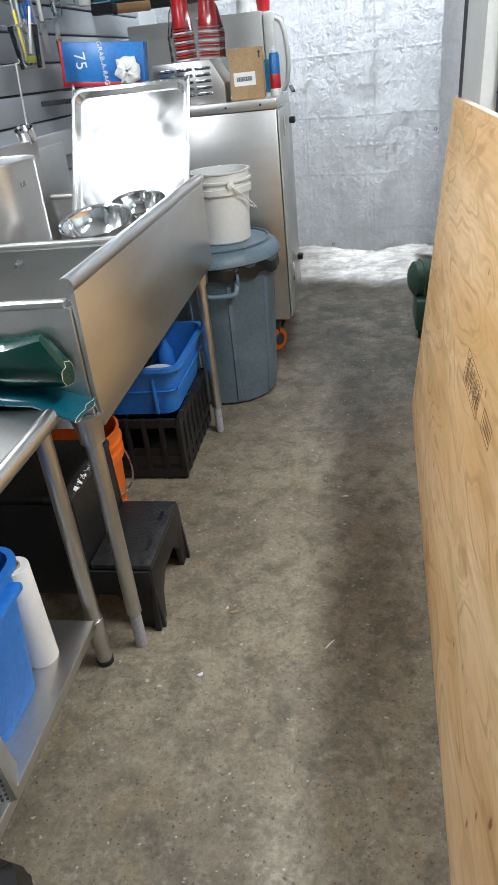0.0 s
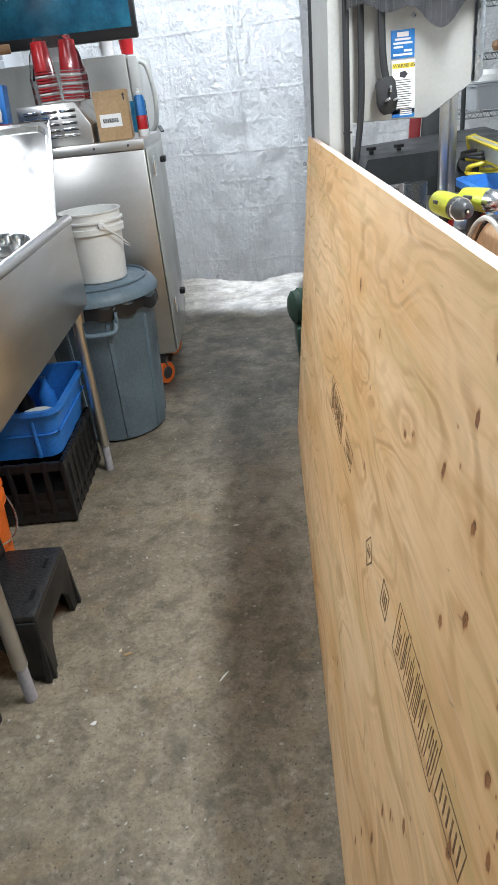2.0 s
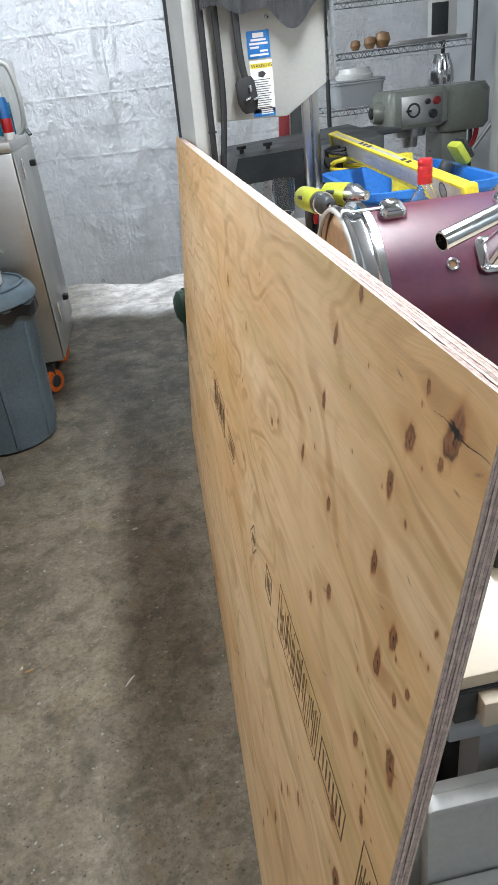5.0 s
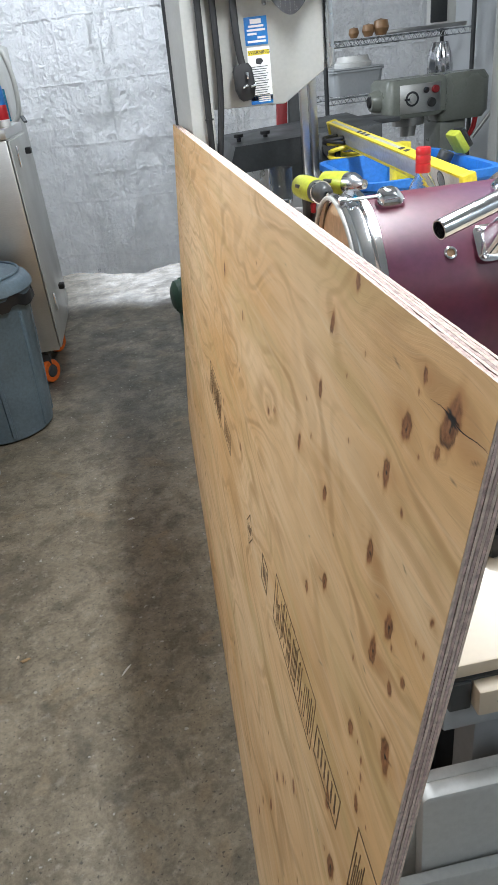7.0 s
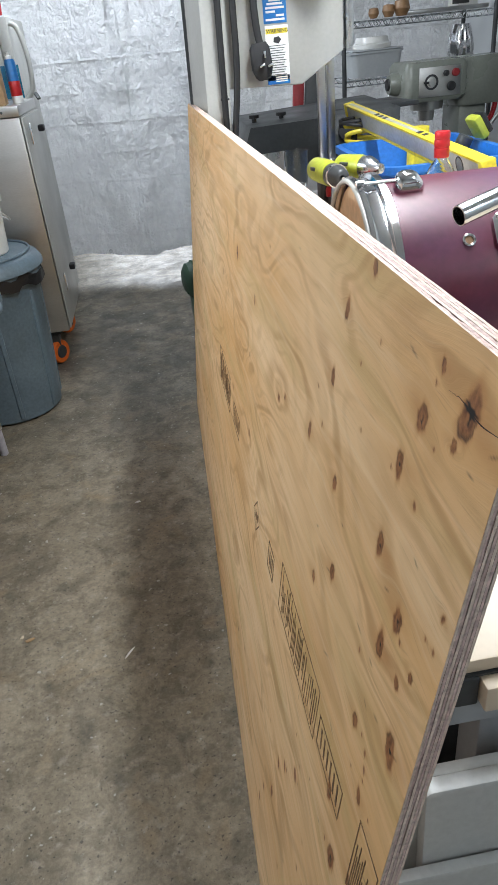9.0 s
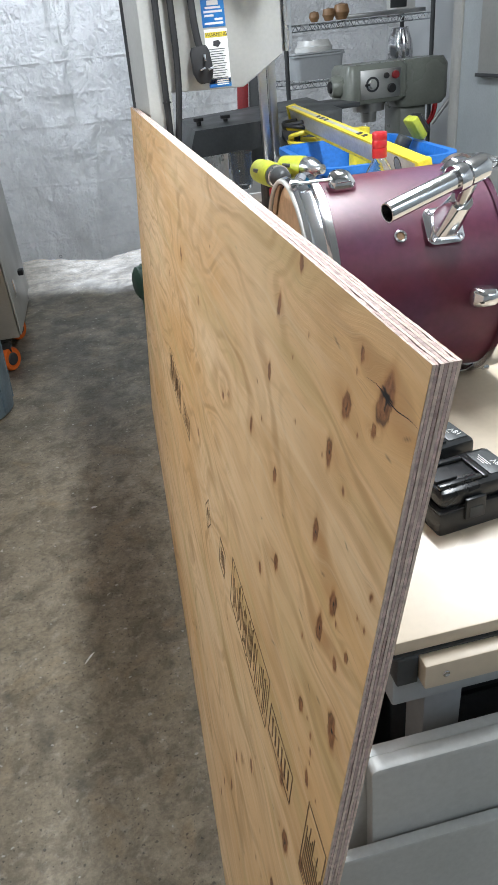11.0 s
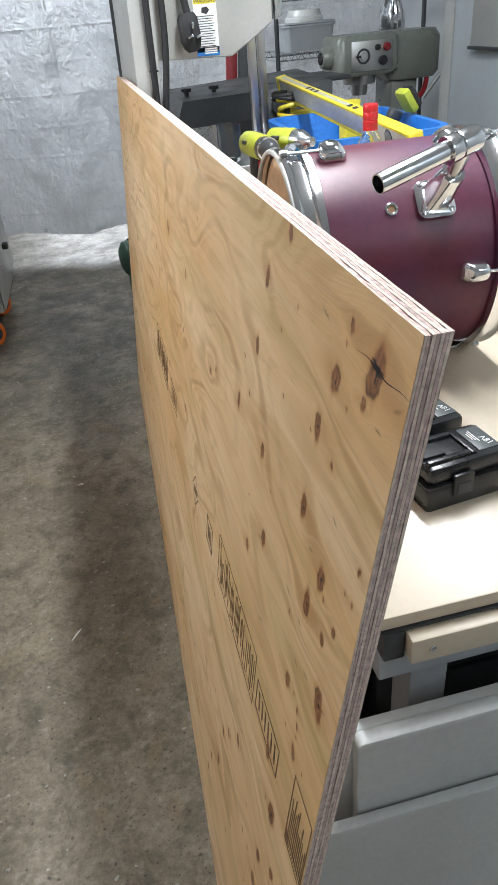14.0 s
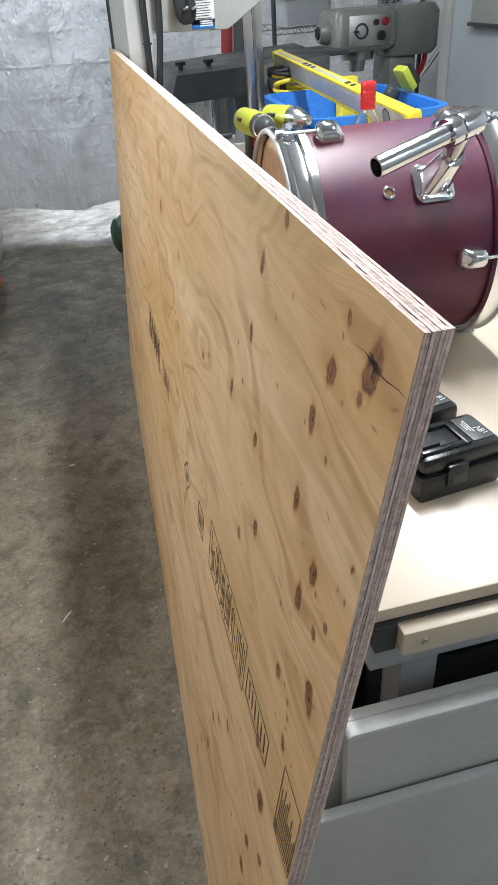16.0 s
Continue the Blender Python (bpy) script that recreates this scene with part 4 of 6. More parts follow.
def pail(name, x, y, z, r0, r1, h, mat, label, handle_mat, turn=0):
    p = thing(name, label, "bucket", T((x, y, z)) @ pose(0, 0, 0, 0, 0, turn))
    e = r1 - r0
    part("pail_body", lathe([(0, 0), (r0 - 0.006, 0), (r0, 0.006), (r0 + 0.7 * e, 0.7 * h), (r1 + 0.006, 0.7 * h), (r1 + 0.007, 0.78 * h), (r1 - 0.002, 0.79 * h), (r1 - 0.001, 0.85 * h), (r1 + 0.009, 0.855 * h), (r1 + 0.009, 0.88 * h), (r1, 0.89 * h),
                             (r1, 0.97 * h), (r1 + 0.006, 0.98 * h), (r1 + 0.006, h), (r1 - 0.003, h), (r1 - 0.004, 0.9 * h), (r0 - 0.003, 0.01), (0, 0.01)], 48), mat, p)
    for s in (-1, 1):
        part("ear", lathe([(0, 0), (0.016, 0), (0.016, 0.01), (0.01, 0.014), (0, 0.014)], 16, T((0, s * (r1 + 0.004), 0.82 * h)) @ pose(0, 0, 0, -90 * s)), mat, p)
    part("bail", tube([((r1 + 0.019) * math.sin(a), -(r1 + 0.019) * math.cos(a), 0.82 * h - 0.42 * h * math.sin(a)) for a in np.linspace(0, math.pi, 13)], 0.0035, 8), handle_mat, p)
    return p


pail("white_pail", -0.80, 2.68, 0.722, 0.112, 0.128, 0.29, WHITEPLASTIC, "white plastic pail standing on the trash can lid", WHITEPLASTIC, 30)
pail("orange_bucket", -1.185, 1.6, 0.001, 0.13, 0.15, 0.36, ORANGE, "orange plastic bucket with wire handle under the sink", GALV, -10)


def build_crate():
    c = thing("milk_crate", "black plastic milk crate with open lattice sides", "crate", T((-1.065, 2.09, 0)))
    sx, sy, h = 0.34, 0.46, 0.265
    part("base", span(-sx / 2, sx / 2, -sy / 2, sy / 2, 0.002, 0.012, 0.003), BLACKPLASTIC, c)
    for z in (0.03, 0.085, 0.245):
        for s in (-1, 1):
            part("rail", span(-sx / 2, sx / 2, s * sy / 2 - 0.008, s * sy / 2 + 0.008, z - 0.018, z + 0.018, 0.003), BLACKPLASTIC, c)
            part("rail", span(s * sx / 2 - 0.008, s * sx / 2 + 0.008, -sy / 2, sy / 2, z - 0.018, z + 0.018, 0.003), BLACKPLASTIC, c)
    for s in (-1, 1):
        for k in range(6):
            u = -sx / 2 + k * sx / 5
            part("upright", span(u - 0.009, u + 0.009, s * sy / 2 - 0.01, s * sy / 2 + 0.01, 0.01, h, 0.002), BLACKPLASTIC, c)
        for k in range(8):
            u = -sy / 2 + k * sy / 7
            part("upright", span(s * sx / 2 - 0.01, s * sx / 2 + 0.01, u - 0.009, u + 0.009, 0.01, h, 0.002), BLACKPLASTIC, c)
        part("side_sheet", span(s * sx / 2 - 0.003, s * sx / 2 + 0.003, -sy / 2, sy / 2, 0.01, h - 0.02), BLACKPLASTIC, c)
        part("end_sheet", span(-sx / 2, sx / 2, s * sy / 2 - 0.003, s * sy / 2 + 0.003, 0.01, 0.14), BLACKPLASTIC, c)


build_crate()
bt = thing("blue_dish_tub", "blue plastic dish tub resting on the black crate", "tub", T((-1.06, 2.11, 0.266)))
part("tub_body", tub(0.37, 0.48, 0.2, 0.05, 0.03, 0.004, 0.014), BLUEPLASTIC, bt)
for k in (-0.09, 0.09):
    part("rib", span(k - 0.006, k + 0.006, -0.238, -0.222, 0.01, 0.16, 0.003), BLUEPLASTIC, bt)
part("step_line", tube([(x, y, 0.1) for x, y in rounded(0.348, 0.458, 0.05, 4)], 0.004, 6, cyclic=True, steps=2), BLUEPLASTIC, bt)
solo("food_container", lathe([(0, 0), (0.05, 0), (0.062, 0.1), (0.066, 0.1), (0.066, 0.115), (0, 0.118)], 32, T((-1.0, 2.03, 0.272))), WHITEPLASTIC, "small white lidded tub in the blue tub", "container")
for k, (x, y) in enumerate(((-1.1, 2.2), (-1.03, 2.27), (-1.14, 2.05))):
    solo("spray_bottle", lathe([(0, 0), (0.035, 0), (0.035, 0.1), (0.014, 0.14), (0.014, 0.17), (0, 0.17)], 20, T((x, y, 0.272))), (BLACKPLASTIC, BLUEPLASTIC, DARKGREY)[k], "dark plastic bottle in the blue tub", "bottle", group="bottles in the tub")


# ---- step stools ----
def two_step_stool():
    """A moulded two-step stool that faces the aisle: arched front, flared feet, pebbled treads."""
    s = thing("step_stool", "black plastic two-step stool with worn pebbled treads", "step stool")
    low = part("lower_tread", span(-0.965, -0.785, 1.07, 1.385, 0.2, 0.226, 0.01), WORN, s, "pebbled lower tread")
    top = part("upper_tread", span(-1.23, -0.962, 1.07, 1.385, 0.425, 0.452, 0.01), WORN, s, "pebbled upper tread")
    bm = bmesh.new()
    rn = random.Random(4)
    for k in range(46):
        box(rn.uniform(0.003, 0.009), rn.uniform(0.004, 0.014), 0.0015, 0, T((-0.965 + rn.uniform(-0.006, 0.004), 1.1 + 0.2 * rn.random(), 0.4525 - 0.004 * (k % 3))) @ pose(0, 0, 0, rn.uniform(-30, 30), 40, rn.uniform(0, 90)), bm)
    part("worn_edge", bm, PAPER, top, "scuffed pale edge")
    for y in (1.16, 1.3):
        part("tread_slot", prism(rounded(0.012, 0.045, 0.005, 4), 0.001, T((-0.815, y, 0.2262))), BLACKPLASTIC, low)
    f, d, h = 0.022, 0.315, 0.21
    poly = [(-d / 2 - f, 0), (-d / 2 + 0.045, 0), (-d / 2 + 0.06, 0.08), (-d / 2 + 0.1, 0.125), (d / 2 - 0.1, 0.125), (d / 2 - 0.06, 0.08), (d / 2 - 0.045, 0), (d / 2 + f, 0), (d / 2, h), (-d / 2, h)]
    part("front_arch", prism(poly, 0.018, Matrix(((0, 0, 1, -0.803), (1, 0, 0, 1.2275), (0, 1, 0, 0), (0, 0, 0, 1))), bevel=0.004), BLACKPLASTIC, s)
    part("riser", span(-0.985, -0.967, 1.08, 1.375, 0.2, 0.43, 0.004), BLACKPLASTIC, s)
    for y in (1.072, 1.383):
        prof = [(-0.775, 0), (-0.79, 0.205), (-0.966, 0.205), (-0.972, 0.43), (-1.225, 0.43), (-1.26, 0), (-1.2, 0), (-1.17, 0.12), (-0.9, 0.12), (-0.84, 0)]
        part("side_wall", prism(prof, 0.016, Matrix(((1, 0, 0, 0), (0, 0, -1, y + 0.008), (0, 1, 0, 0), (0, 0, 0, 1))), bevel=0.003), BLACKPLASTIC, s)


two_step_stool()


# ---- on the lower shelf of the table ----
bn = thing("blue_storage_bin", "tall blue plastic storage bin on the table shelf", "bin", T((-1.095, 0.6, 0.201)))
part("bin_body", tub(0.34, 0.26, 0.35, 0.05, 0.025, 0.004, 0.012), BLUEPLASTIC, bn)
part("handle_ledge", box(0.14, 0.03, 0.02, 0.006, T((0, 0.138, 0.3))), BLUEPLASTIC, bn)
part("handle_ledge", box(0.03, 0.16, 0.02, 0.006, T((0.178, 0, 0.3))), BLUEPLASTIC, bn)
rl = thing("plastic_film_roll", "white roll of plastic film standing on the table shelf", "roll", T((-0.972, 0.76, 0.2)))
part("film", lathe([(0.018, 0.001), (0.037, 0.001), (0.038, 0.004), (0.036, 0.276), (0.035, 0.28), (0.018, 0.28)], 32, closed=True), PAPER, rl)
part("core", lathe([(0.014, 0.001), (0.0175, 0.001), (0.0175, 0.284), (0.014, 0.284)], 20, closed=True), CARD, rl)
bagl = []
for z, r in ((0, 0.07), (0.1, 0.09), (0.24, 0.085), (0.36, 0.06), (0.42, 0.07)):
    bagl.append([((r + 0.018 * noise.noise(Vector((k * 0.8, z * 9, 1)))) * math.cos(2 * math.pi * k / 40), (r + 0.018 * noise.noise(Vector((k * 0.8, z * 9, 8)))) * math.sin(2 * math.pi * k / 40), z) for k in range(40)])
solo("plastic_bag", loft(bagl, T((-1.12, 0.8, 0.2)), cap=False), FILM, "crumpled clear plastic bag on the table shelf", "bag")
gr = thing("box_grater", "perforated steel box grater with black label", "grater", T((-0.94, 0.42, 0.2)) @ pose(0, 0, 0, 0, 0, 205))
part("grater_body", loft([[(-0.055, -0.04, 0), (0.055, -0.04, 0), (0.055, 0.04, 0), (-0.055, 0.04, 0)], [(-0.04, -0.028, 0.2), (0.04, -0.028, 0.2), (0.04, 0.028, 0.2), (-0.04, 0.028, 0.2)]]), STEEL, gr)
bm = bmesh.new()
for i in range(9):
    for j in range(14):
        box(0.005, 0.004, 0.004, 0, T((-0.04 + i * 0.01, 0.0405 - 0.012 * j / 14, 0.012 + j * 0.0125)), bm)
        box(0.004, 0.005, 0.004, 0, T((0.0555 - 0.015 * j / 14, -0.03 + i * 0.0075, 0.012 + j * 0.0125)), bm) if i < 8 else None
part("grater_teeth", bm, DARKGREY, gr)
part("label_tag", box(0.1, 0.003, 0.06, 0.001, T((0.02, 0.046, 0.12)) @ pose(0, 0, 0, 12, 30, 10)), BLACKPLASTIC, gr, "black paper label with barcode")


# ---- steel cabinet and what stands on it ----
def build_cabinet():
    c = thing("steel_holding_cabinet", "stainless steel cabinet on casters with orange wheels", "cabinet", T((-0.935, 3.4, 0)))
    w, d = 0.7, 0.58
    part("body", span(-w / 2, w / 2, -d / 2, d / 2, 0.19, 1.195, 0.006), STEEL, c)
    part("top", span(-w / 2 - 0.01, w / 2 + 0.005, -d / 2 - 0.012, d / 2 + 0.012, 1.197, 1.24, 0.004), STEEL, c)
    dr = part("door", span(w / 2 + 0.003, w / 2 + 0.012, -d / 2 + 0.01, d / 2, 0.2, 1.19, 0.005), SAWPAINT, c, "pale door on the side")
    for z in (0.42, 1.115):
        part("latch", box(0.03, 0.05, 0.03, 0.006, T((w / 2 + 0.035, 0.1, z))), BLACKPLASTIC, dr, "black latch")
        part("latch_plate", box(0.008, 0.03, 0.09, 0.003, T((w / 2 + 0.024, -0.2, z))), CHROME, dr)
    part("handle_lever", box(0.02, 0.06, 0.012, 0.004, T((w / 2 + 0.03, 0.25, 1.25)) @ pose(0, 0, 0, 25, 0, 20)), DARKGREY, dr)
    for x in (-w / 2 + 0.07, w / 2 - 0.09):
        for y in (-d / 2 + 0.06, d / 2 - 0.06):
            k = part("caster", box(0.08, 0.08, 0.02, 0.004, T((x, y, 0.18))), DARKGREY, c)
            part("fork", box(0.045, 0.06, 0.09, 0.006, T((x, y + 0.01, 0.135)) @ pose(0, 0, 0, 20)), DARKGREY, k)
            part("tyre", lathe([(0, -0.016), (0.058, -0.016), (0.063, -0.008), (0.063, 0.008), (0.058, 0.016), (0, 0.016)], 28, T((x + 0.005, y, 0.064)) @ pose(0, 0, 0, 0, 90, -35)), ORANGE, k, "orange rubber tyre")
            part("hub", lathe([(0, -0.022), (0.03, -0.022), (0.038, -0.012), (0.038, 0.012), (0.03, 0.022), (0, 0.022)], 28, T((x + 0.005, y, 0.064)) @ pose(0, 0, 0, 0, 90, -35)), DARKGREY, k, "dark wheel hub")
    for x in (-0.2, 0.12, 0.28):
        part("screw", lathe([(0, 0), (0.006, 0), (0.004, 0.003), (0, 0.004)], 10, T((x, -d / 2 - 0.012, 1.218)) @ pose(0, 0, 0, 90)), DARKGREY, c)


build_cabinet()


def vent_slot(x, y, z):
    return prism(rounded(0.075, 0.011, 0.005, 4), 0.006, T((x, y, z)) @ pose(0, 0, 0, 90), bevel=0.0015)


v = thing("louvred_steel_housing", "brushed steel housing with rows of vent slots on the cabinet", "appliance", T((-0.985, 3.3, 1.2405)))
part("housing", prism([(-0.165, 0), (0.165, 0), (0.165, 0.08), (0.105, 0.18), (-0.165, 0.18)], 0.28, Matrix(((1, 0, 0, 0), (0, 0, -1, 0.14), (0, 1, 0, 0), (0, 0, 0, 1))), bevel=0.003), STEEL, v)
for i in range(3):
    for j in range(5):
        part("vent_slot", vent_slot(-0.1 + i * 0.085, -0.138, 0.045 + j * 0.026), CHROME, v)
        # black strip on the front stands in for the shade under each louvre
        part("slot_shadow_gap", box(0.07, 0.002, 0.006, 0, T((-0.1 + i * 0.085, -0.1415, 0.04 + j * 0.026))), BLACKPLASTIC, v)


def cup_stack(x, y, z, n, turn):
    s = thing("cup_stack", "stack of red plastic party cups in a clear bag", "cups", T((x, y, z)) @ pose(0, 0, 0, turn * 0.4, turn, 0), group="stacks of red cups")
    for i in range(n):
        part("cup_rim", lathe([(0.046, 0), (0.049, 0.002), (0.049, 0.005), (0.046, 0.0075), (0.044, 0.0075), (0.044, 0)], 26, T((0, 0, i * 0.012)), closed=True), RED if i % 3 else PAPER, s)
    part("cup", lathe([(0.045, n * 0.012), (0.046, n * 0.012 + 0.004), (0.036, n * 0.012 + 0.115), (0.034, n * 0.012 + 0.12), (0, n * 0.012 + 0.116)], 32), RED, s)


cup_stack(-1.0, 3.25, 1.422, 11, -2)
cup_stack(-0.9, 3.29, 1.422, 11, 3)
bagl = []
for z, r in ((0, 0.1), (0.1, 0.105), (0.2, 0.085), (0.27, 0.06)):
    bagl.append([((1.3 * r + 0.012 * noise.noise(Vector((k * 0.8, z * 9, 1)))) * math.cos(2 * math.pi * k / 40), (0.65 * r + 0.012 * noise.noise(Vector((k * 0.8, z * 9, 8)))) * math.sin(2 * math.pi * k / 40), z) for k in range(40)])
solo("clear_cup_bag", loft(bagl, T((-0.95, 3.27, 1.423)), cap=False), FILM, "clear plastic bag round the cup stacks", "bag")

cb = thing("cardboard_box", "brown cardboard box with white shipping label on the cabinet", "box", T((-0.725, 3.27, 1.2405)) @ pose(0, 0, 0, 0, 0, 4))
part("carton", box(0.155, 0.14, 0.21, 0.003, T((0, 0, 0.105))), CARD, cb)
part("label", box(0.1, 0.001, 0.055, 0, T((-0.01, -0.0708, 0.085))), PAPER, cb, "white printed label")
bm = bmesh.new()
for k in range(20):
    box(0.0018 if k % 3 else 0.003, 0.0008, 0.018, 0, T((-0.045 + k * 0.0036, -0.0718, 0.085)), bm)
part("barcode", bm, DARKINK, cb)
part("tape", box(0.04, 0.143, 0.002, 0, T((0, 0, 0.2105))), CARD, cb)
part("printed_arrow", prism([(0, 0), (0.006, 0), (0.006, 0.02), (0.011, 0.02), (0.003, 0.032), (-0.005, 0.02), (0, 0.02)], 0.0008, T((0.06, -0.0708, 0.165)) @ pose(0, 0, 0, 90)), DARKINK, cb)
sp = thing("aerosol_can", "blue and red aerosol can with white cap on the cabinet", "can", T((-0.6, 3.3, 1.2405)))
part("can", lathe([(0, 0), (0.024, 0), (0.025, 0.004), (0.025, 0.165), (0.02, 0.178), (0, 0.178)], 28), BLUEINK, sp)
part("band", lathe([(0.0252, 0.03), (0.0256, 0.031), (0.0256, 0.09), (0.0252, 0.091)], 28), RED, sp)
part("lower_band", lathe([(0.0252, 0.0), (0.0257, 0.001), (0.0257, 0.03), (0.0252, 0.031)], 28), PAPER, sp)
part("nozzle", lathe([(0.012, 0.178), (0.012, 0.19), (0.006, 0.194), (0.006, 0.206), (0, 0.206)], 16), WHITEPLASTIC, sp)
solo("picture_card", box(0.11, 0.003, 0.15, 0.001, T((-0.68, 3.72, 1.32)) @ pose(0, 0, 0, -4)), BLUEPIC, "dark blue printed card standing behind the box", "card")


# ---- fridge, screen ----
fr = thing("refrigerator", "pale grey refrigerator with long curved handle", "refrigerator", T((-1.07, 4.15, 0)))
part("body", span(-0.38, 0.36, -0.3, 0.3, 0.02, 1.62, 0.012), SAWPAINT, fr)
dd = part("door", span(0.362, 0.42, -0.3, 0.3, 0.06, 1.61, 0.012), SAWPAINT, fr)
part("door_handle", tube([(0.425, -0.27, 1.58), (0.46, -0.27, 1.55), (0.482, -0.27, 1.42), (0.47, -0.27, 1.28), (0.425, -0.27, 1.22)], 0.013, 12), SAWPAINT, dd, "curved pale handle")
part("plinth", span(-0.37, 0.35, -0.28, 0.28, 0.0, 0.02), BLACKPLASTIC, fr)
tv = thing("flat_screen", "black flat screen on a wall arm showing a blue picture", "television", T((-1.1, 3.75, 1.68)))
part("bezel", box(0.98, 0.05, 0.56, 0.01, T((0, 0, 0.28))), BLACKPLASTIC, tv)
part("screen", box(0.93, 0.004, 0.49, 0.001, T((0, -0.027, 0.295))), BLUEPIC, tv)
part("wall_arm", span(-0.52, -0.4, 0.03, 0.08, 0.2, 0.35, 0.006), DARKGREY, tv)
solo("white_mug", lathe([(0, 0), (0.035, 0), (0.038, 0.11), (0.035, 0.11), (0.033, 0.008), (0, 0.008)], 24, T((-0.82, 3.95, 1.62))), PAPER, "white cup standing on the refrigerator", "cup")
solo("red_cup", lathe([(0, 0), (0.032, 0), (0.044, 0.12), (0.047, 0.12), (0.043, 0.117), (0.03, 0.004), (0, 0.004)], 24, T((-0.71, 3.95, 1.62))), RED, "red plastic cup standing on the refrigerator", "cup")
solo("white_carton", span(-1.14, -1.0, 3.9, 3.93, 1.62, 1.69, 0.002), PAPER, "small white carton on the refrigerator", "box")


# ---- things hanging on the slat wall ----
rb = thing("rag_box", "blue and red box of rags with white rag pulled out", "box", T((-1.27, 2.85, 1.36)) @ pose(0, 0, 0, 0, 5, 8) @ Matrix.Scale(0.86, 4))
part("carton", box(0.4, 0.14, 0.19, 0.003, T((0, 0, 0.095))), BLUEINK, rb)
part("red_base", box(0.403, 0.143, 0.02, 0.002, T((0, 0, 0.012))), RED, rb)
part("red_end", box(0.012, 0.143, 0.19, 0.001, T((-0.197, 0, 0.095))), RED, rb)
rag = [[(0.12 + (s + 0.03 * noise.noise(Vector((k * 0.7, s * 50, 2)))) * math.cos(2 * math.pi * k / 20), -0.072 - d, 0.07 + (s * 1.1 + 0.025 * noise.noise(Vector((k * 0.9, s * 40, 9)))) * math.sin(2 * math.pi * k / 20)) for k in range(20)] for s, d in ((0.04, 0.0), (0.06, 0.012), (0.045, 0.03), (0.03, 0.035), (0.008, 0.05))]
part("rag", loft(rag), PAPER, rb, "white rag pulled out")


def lettering(text, size, m, mat, parent, name="lettering"):
    cu = bpy.data.curves.new(name, "FONT")
    cu.body, cu.size, cu.extrude, cu.align_x, cu.align_y = text, size, 0.0004, "CENTER", "CENTER"
    tmp = bpy.data.objects.new(name, cu)
    me = bpy.data.meshes.new_from_object(tmp)
    bpy.data.objects.remove(tmp)
    me.materials.append(mat)
    ob = new(name, me)
    ob.matrix_basis = m
    ob.parent = parent
    return ob


lettering("75", 0.075, T((-0.11, -0.0712, 0.11)) @ pose(0, 0, 0, 90, 0, 0) @ pose(0, 0, 0, 0, 0, -82), PAPER, rb)
lettering("GRAB-A-RAG", 0.032, T((0.0, -0.0712, 0.1)) @ pose(0, 0, 0, 90, 0, 0) @ pose(0, 0, 0, 0, 0, -82), PAPER, rb)
sb = thing("wall_bracket_shelf", "black metal bracket shelf on the slat wall", "shelf", T((-1.27, 2.85, 1.36)))
part("plate", box(0.36, 0.14, 0.006, 0.002, T((-0.0, 0, -0.012)) @ pose(0, 0, 0, 0, 5, 8)), DARKGREY, sb)
part("arm", span(-0.315, -0.15, -0.01, 0.01, -0.05, -0.03, 0.003), DARKGREY, sb)


def hung(name, label, cat, x, y, z, pieces):
    """A thing on a slat-wall hook: pieces of (name, bmesh, material)."""
    o = thing(name, label, cat, T((x, y, z)))
    part("hook", tube([(-1.585 - x, 0, 0.015), (-1.585 - x + 0.03, 0, 0.0), (0, 0, -0.004), (0.012, 0, 0.012)], 0.003, 8), GALV, o)
    for nm, b, mt in pieces:
        part(nm, b, mt, o)
    return o


hung("whisk", "wire whisk hanging from the slat wall", "whisk", -1.5, 2.62, 1.72, [("handle", rod((0, 0, 0), (0, 0, -0.13), 0.009, 12), STEEL)] + [("wire", tube([(0, 0, -0.13), (0.03 * math.cos(a), 0.03 * math.sin(a), -0.2), (0.02 * math.cos(a), 0.02 * math.sin(a), -0.25), (0, 0, -0.26)], 0.0015, 5), STEEL) for a in (0, 1.05, 2.1, 3.14, 4.2, 5.2)])
hung("tongs", "steel tongs hanging from the slat wall", "tongs", -1.5, 2.74, 1.75, [("arm", tube([(0.004, s * 0.006, 0), (0.004, s * 0.02, -0.15), (0.004, s * 0.012, -0.3)], 0.006, 8), STEEL) for s in (-1, 1)] + [("grip", rod((0.004, -0.014, -0.04), (0.004, -0.02, -0.14), 0.009, 10), BLUEPLASTIC)])
hung("ladle", "steel measuring ladle hanging from the slat wall", "ladle", -1.42, 2.33, 1.47, [("handle", rod((0, 0, 0), (0, -0.03, -0.2), 0.004, 8), STEEL), ("bowl", lathe([(0, 0), (0.034, 0), (0.036, 0.045), (0.033, 0.045), (0.032, 0.003), (0, 0.003)], 28, T((0, -0.045, -0.25)) @ pose(0, 0, 0, 25)), CHROME)])
hung("brush_cup", "clear plastic cup holding small brushes", "cup", -1.44, 2.5, 1.6, [("cup", lathe([(0, -0.15), (0.04, -0.15), (0.055, -0.01), (0.053, -0.01), (0.038, -0.147), (0, -0.147)], 28), FILM), ("brush_green", lathe([(0, 0), (0.02, 0), (0.022, 0.02), (0, 0.025)], 14, T((0.01, 0, -0.13))), LIME), ("brush_handle", rod((0.01, 0, -0.1), (0.03, 0.03, 0.05), 0.005, 8), PAPER), ("brush_handle", rod((-0.01, 0, -0.13), (-0.03, 0.02, 0.045), 0.005, 8), YELLOW)])
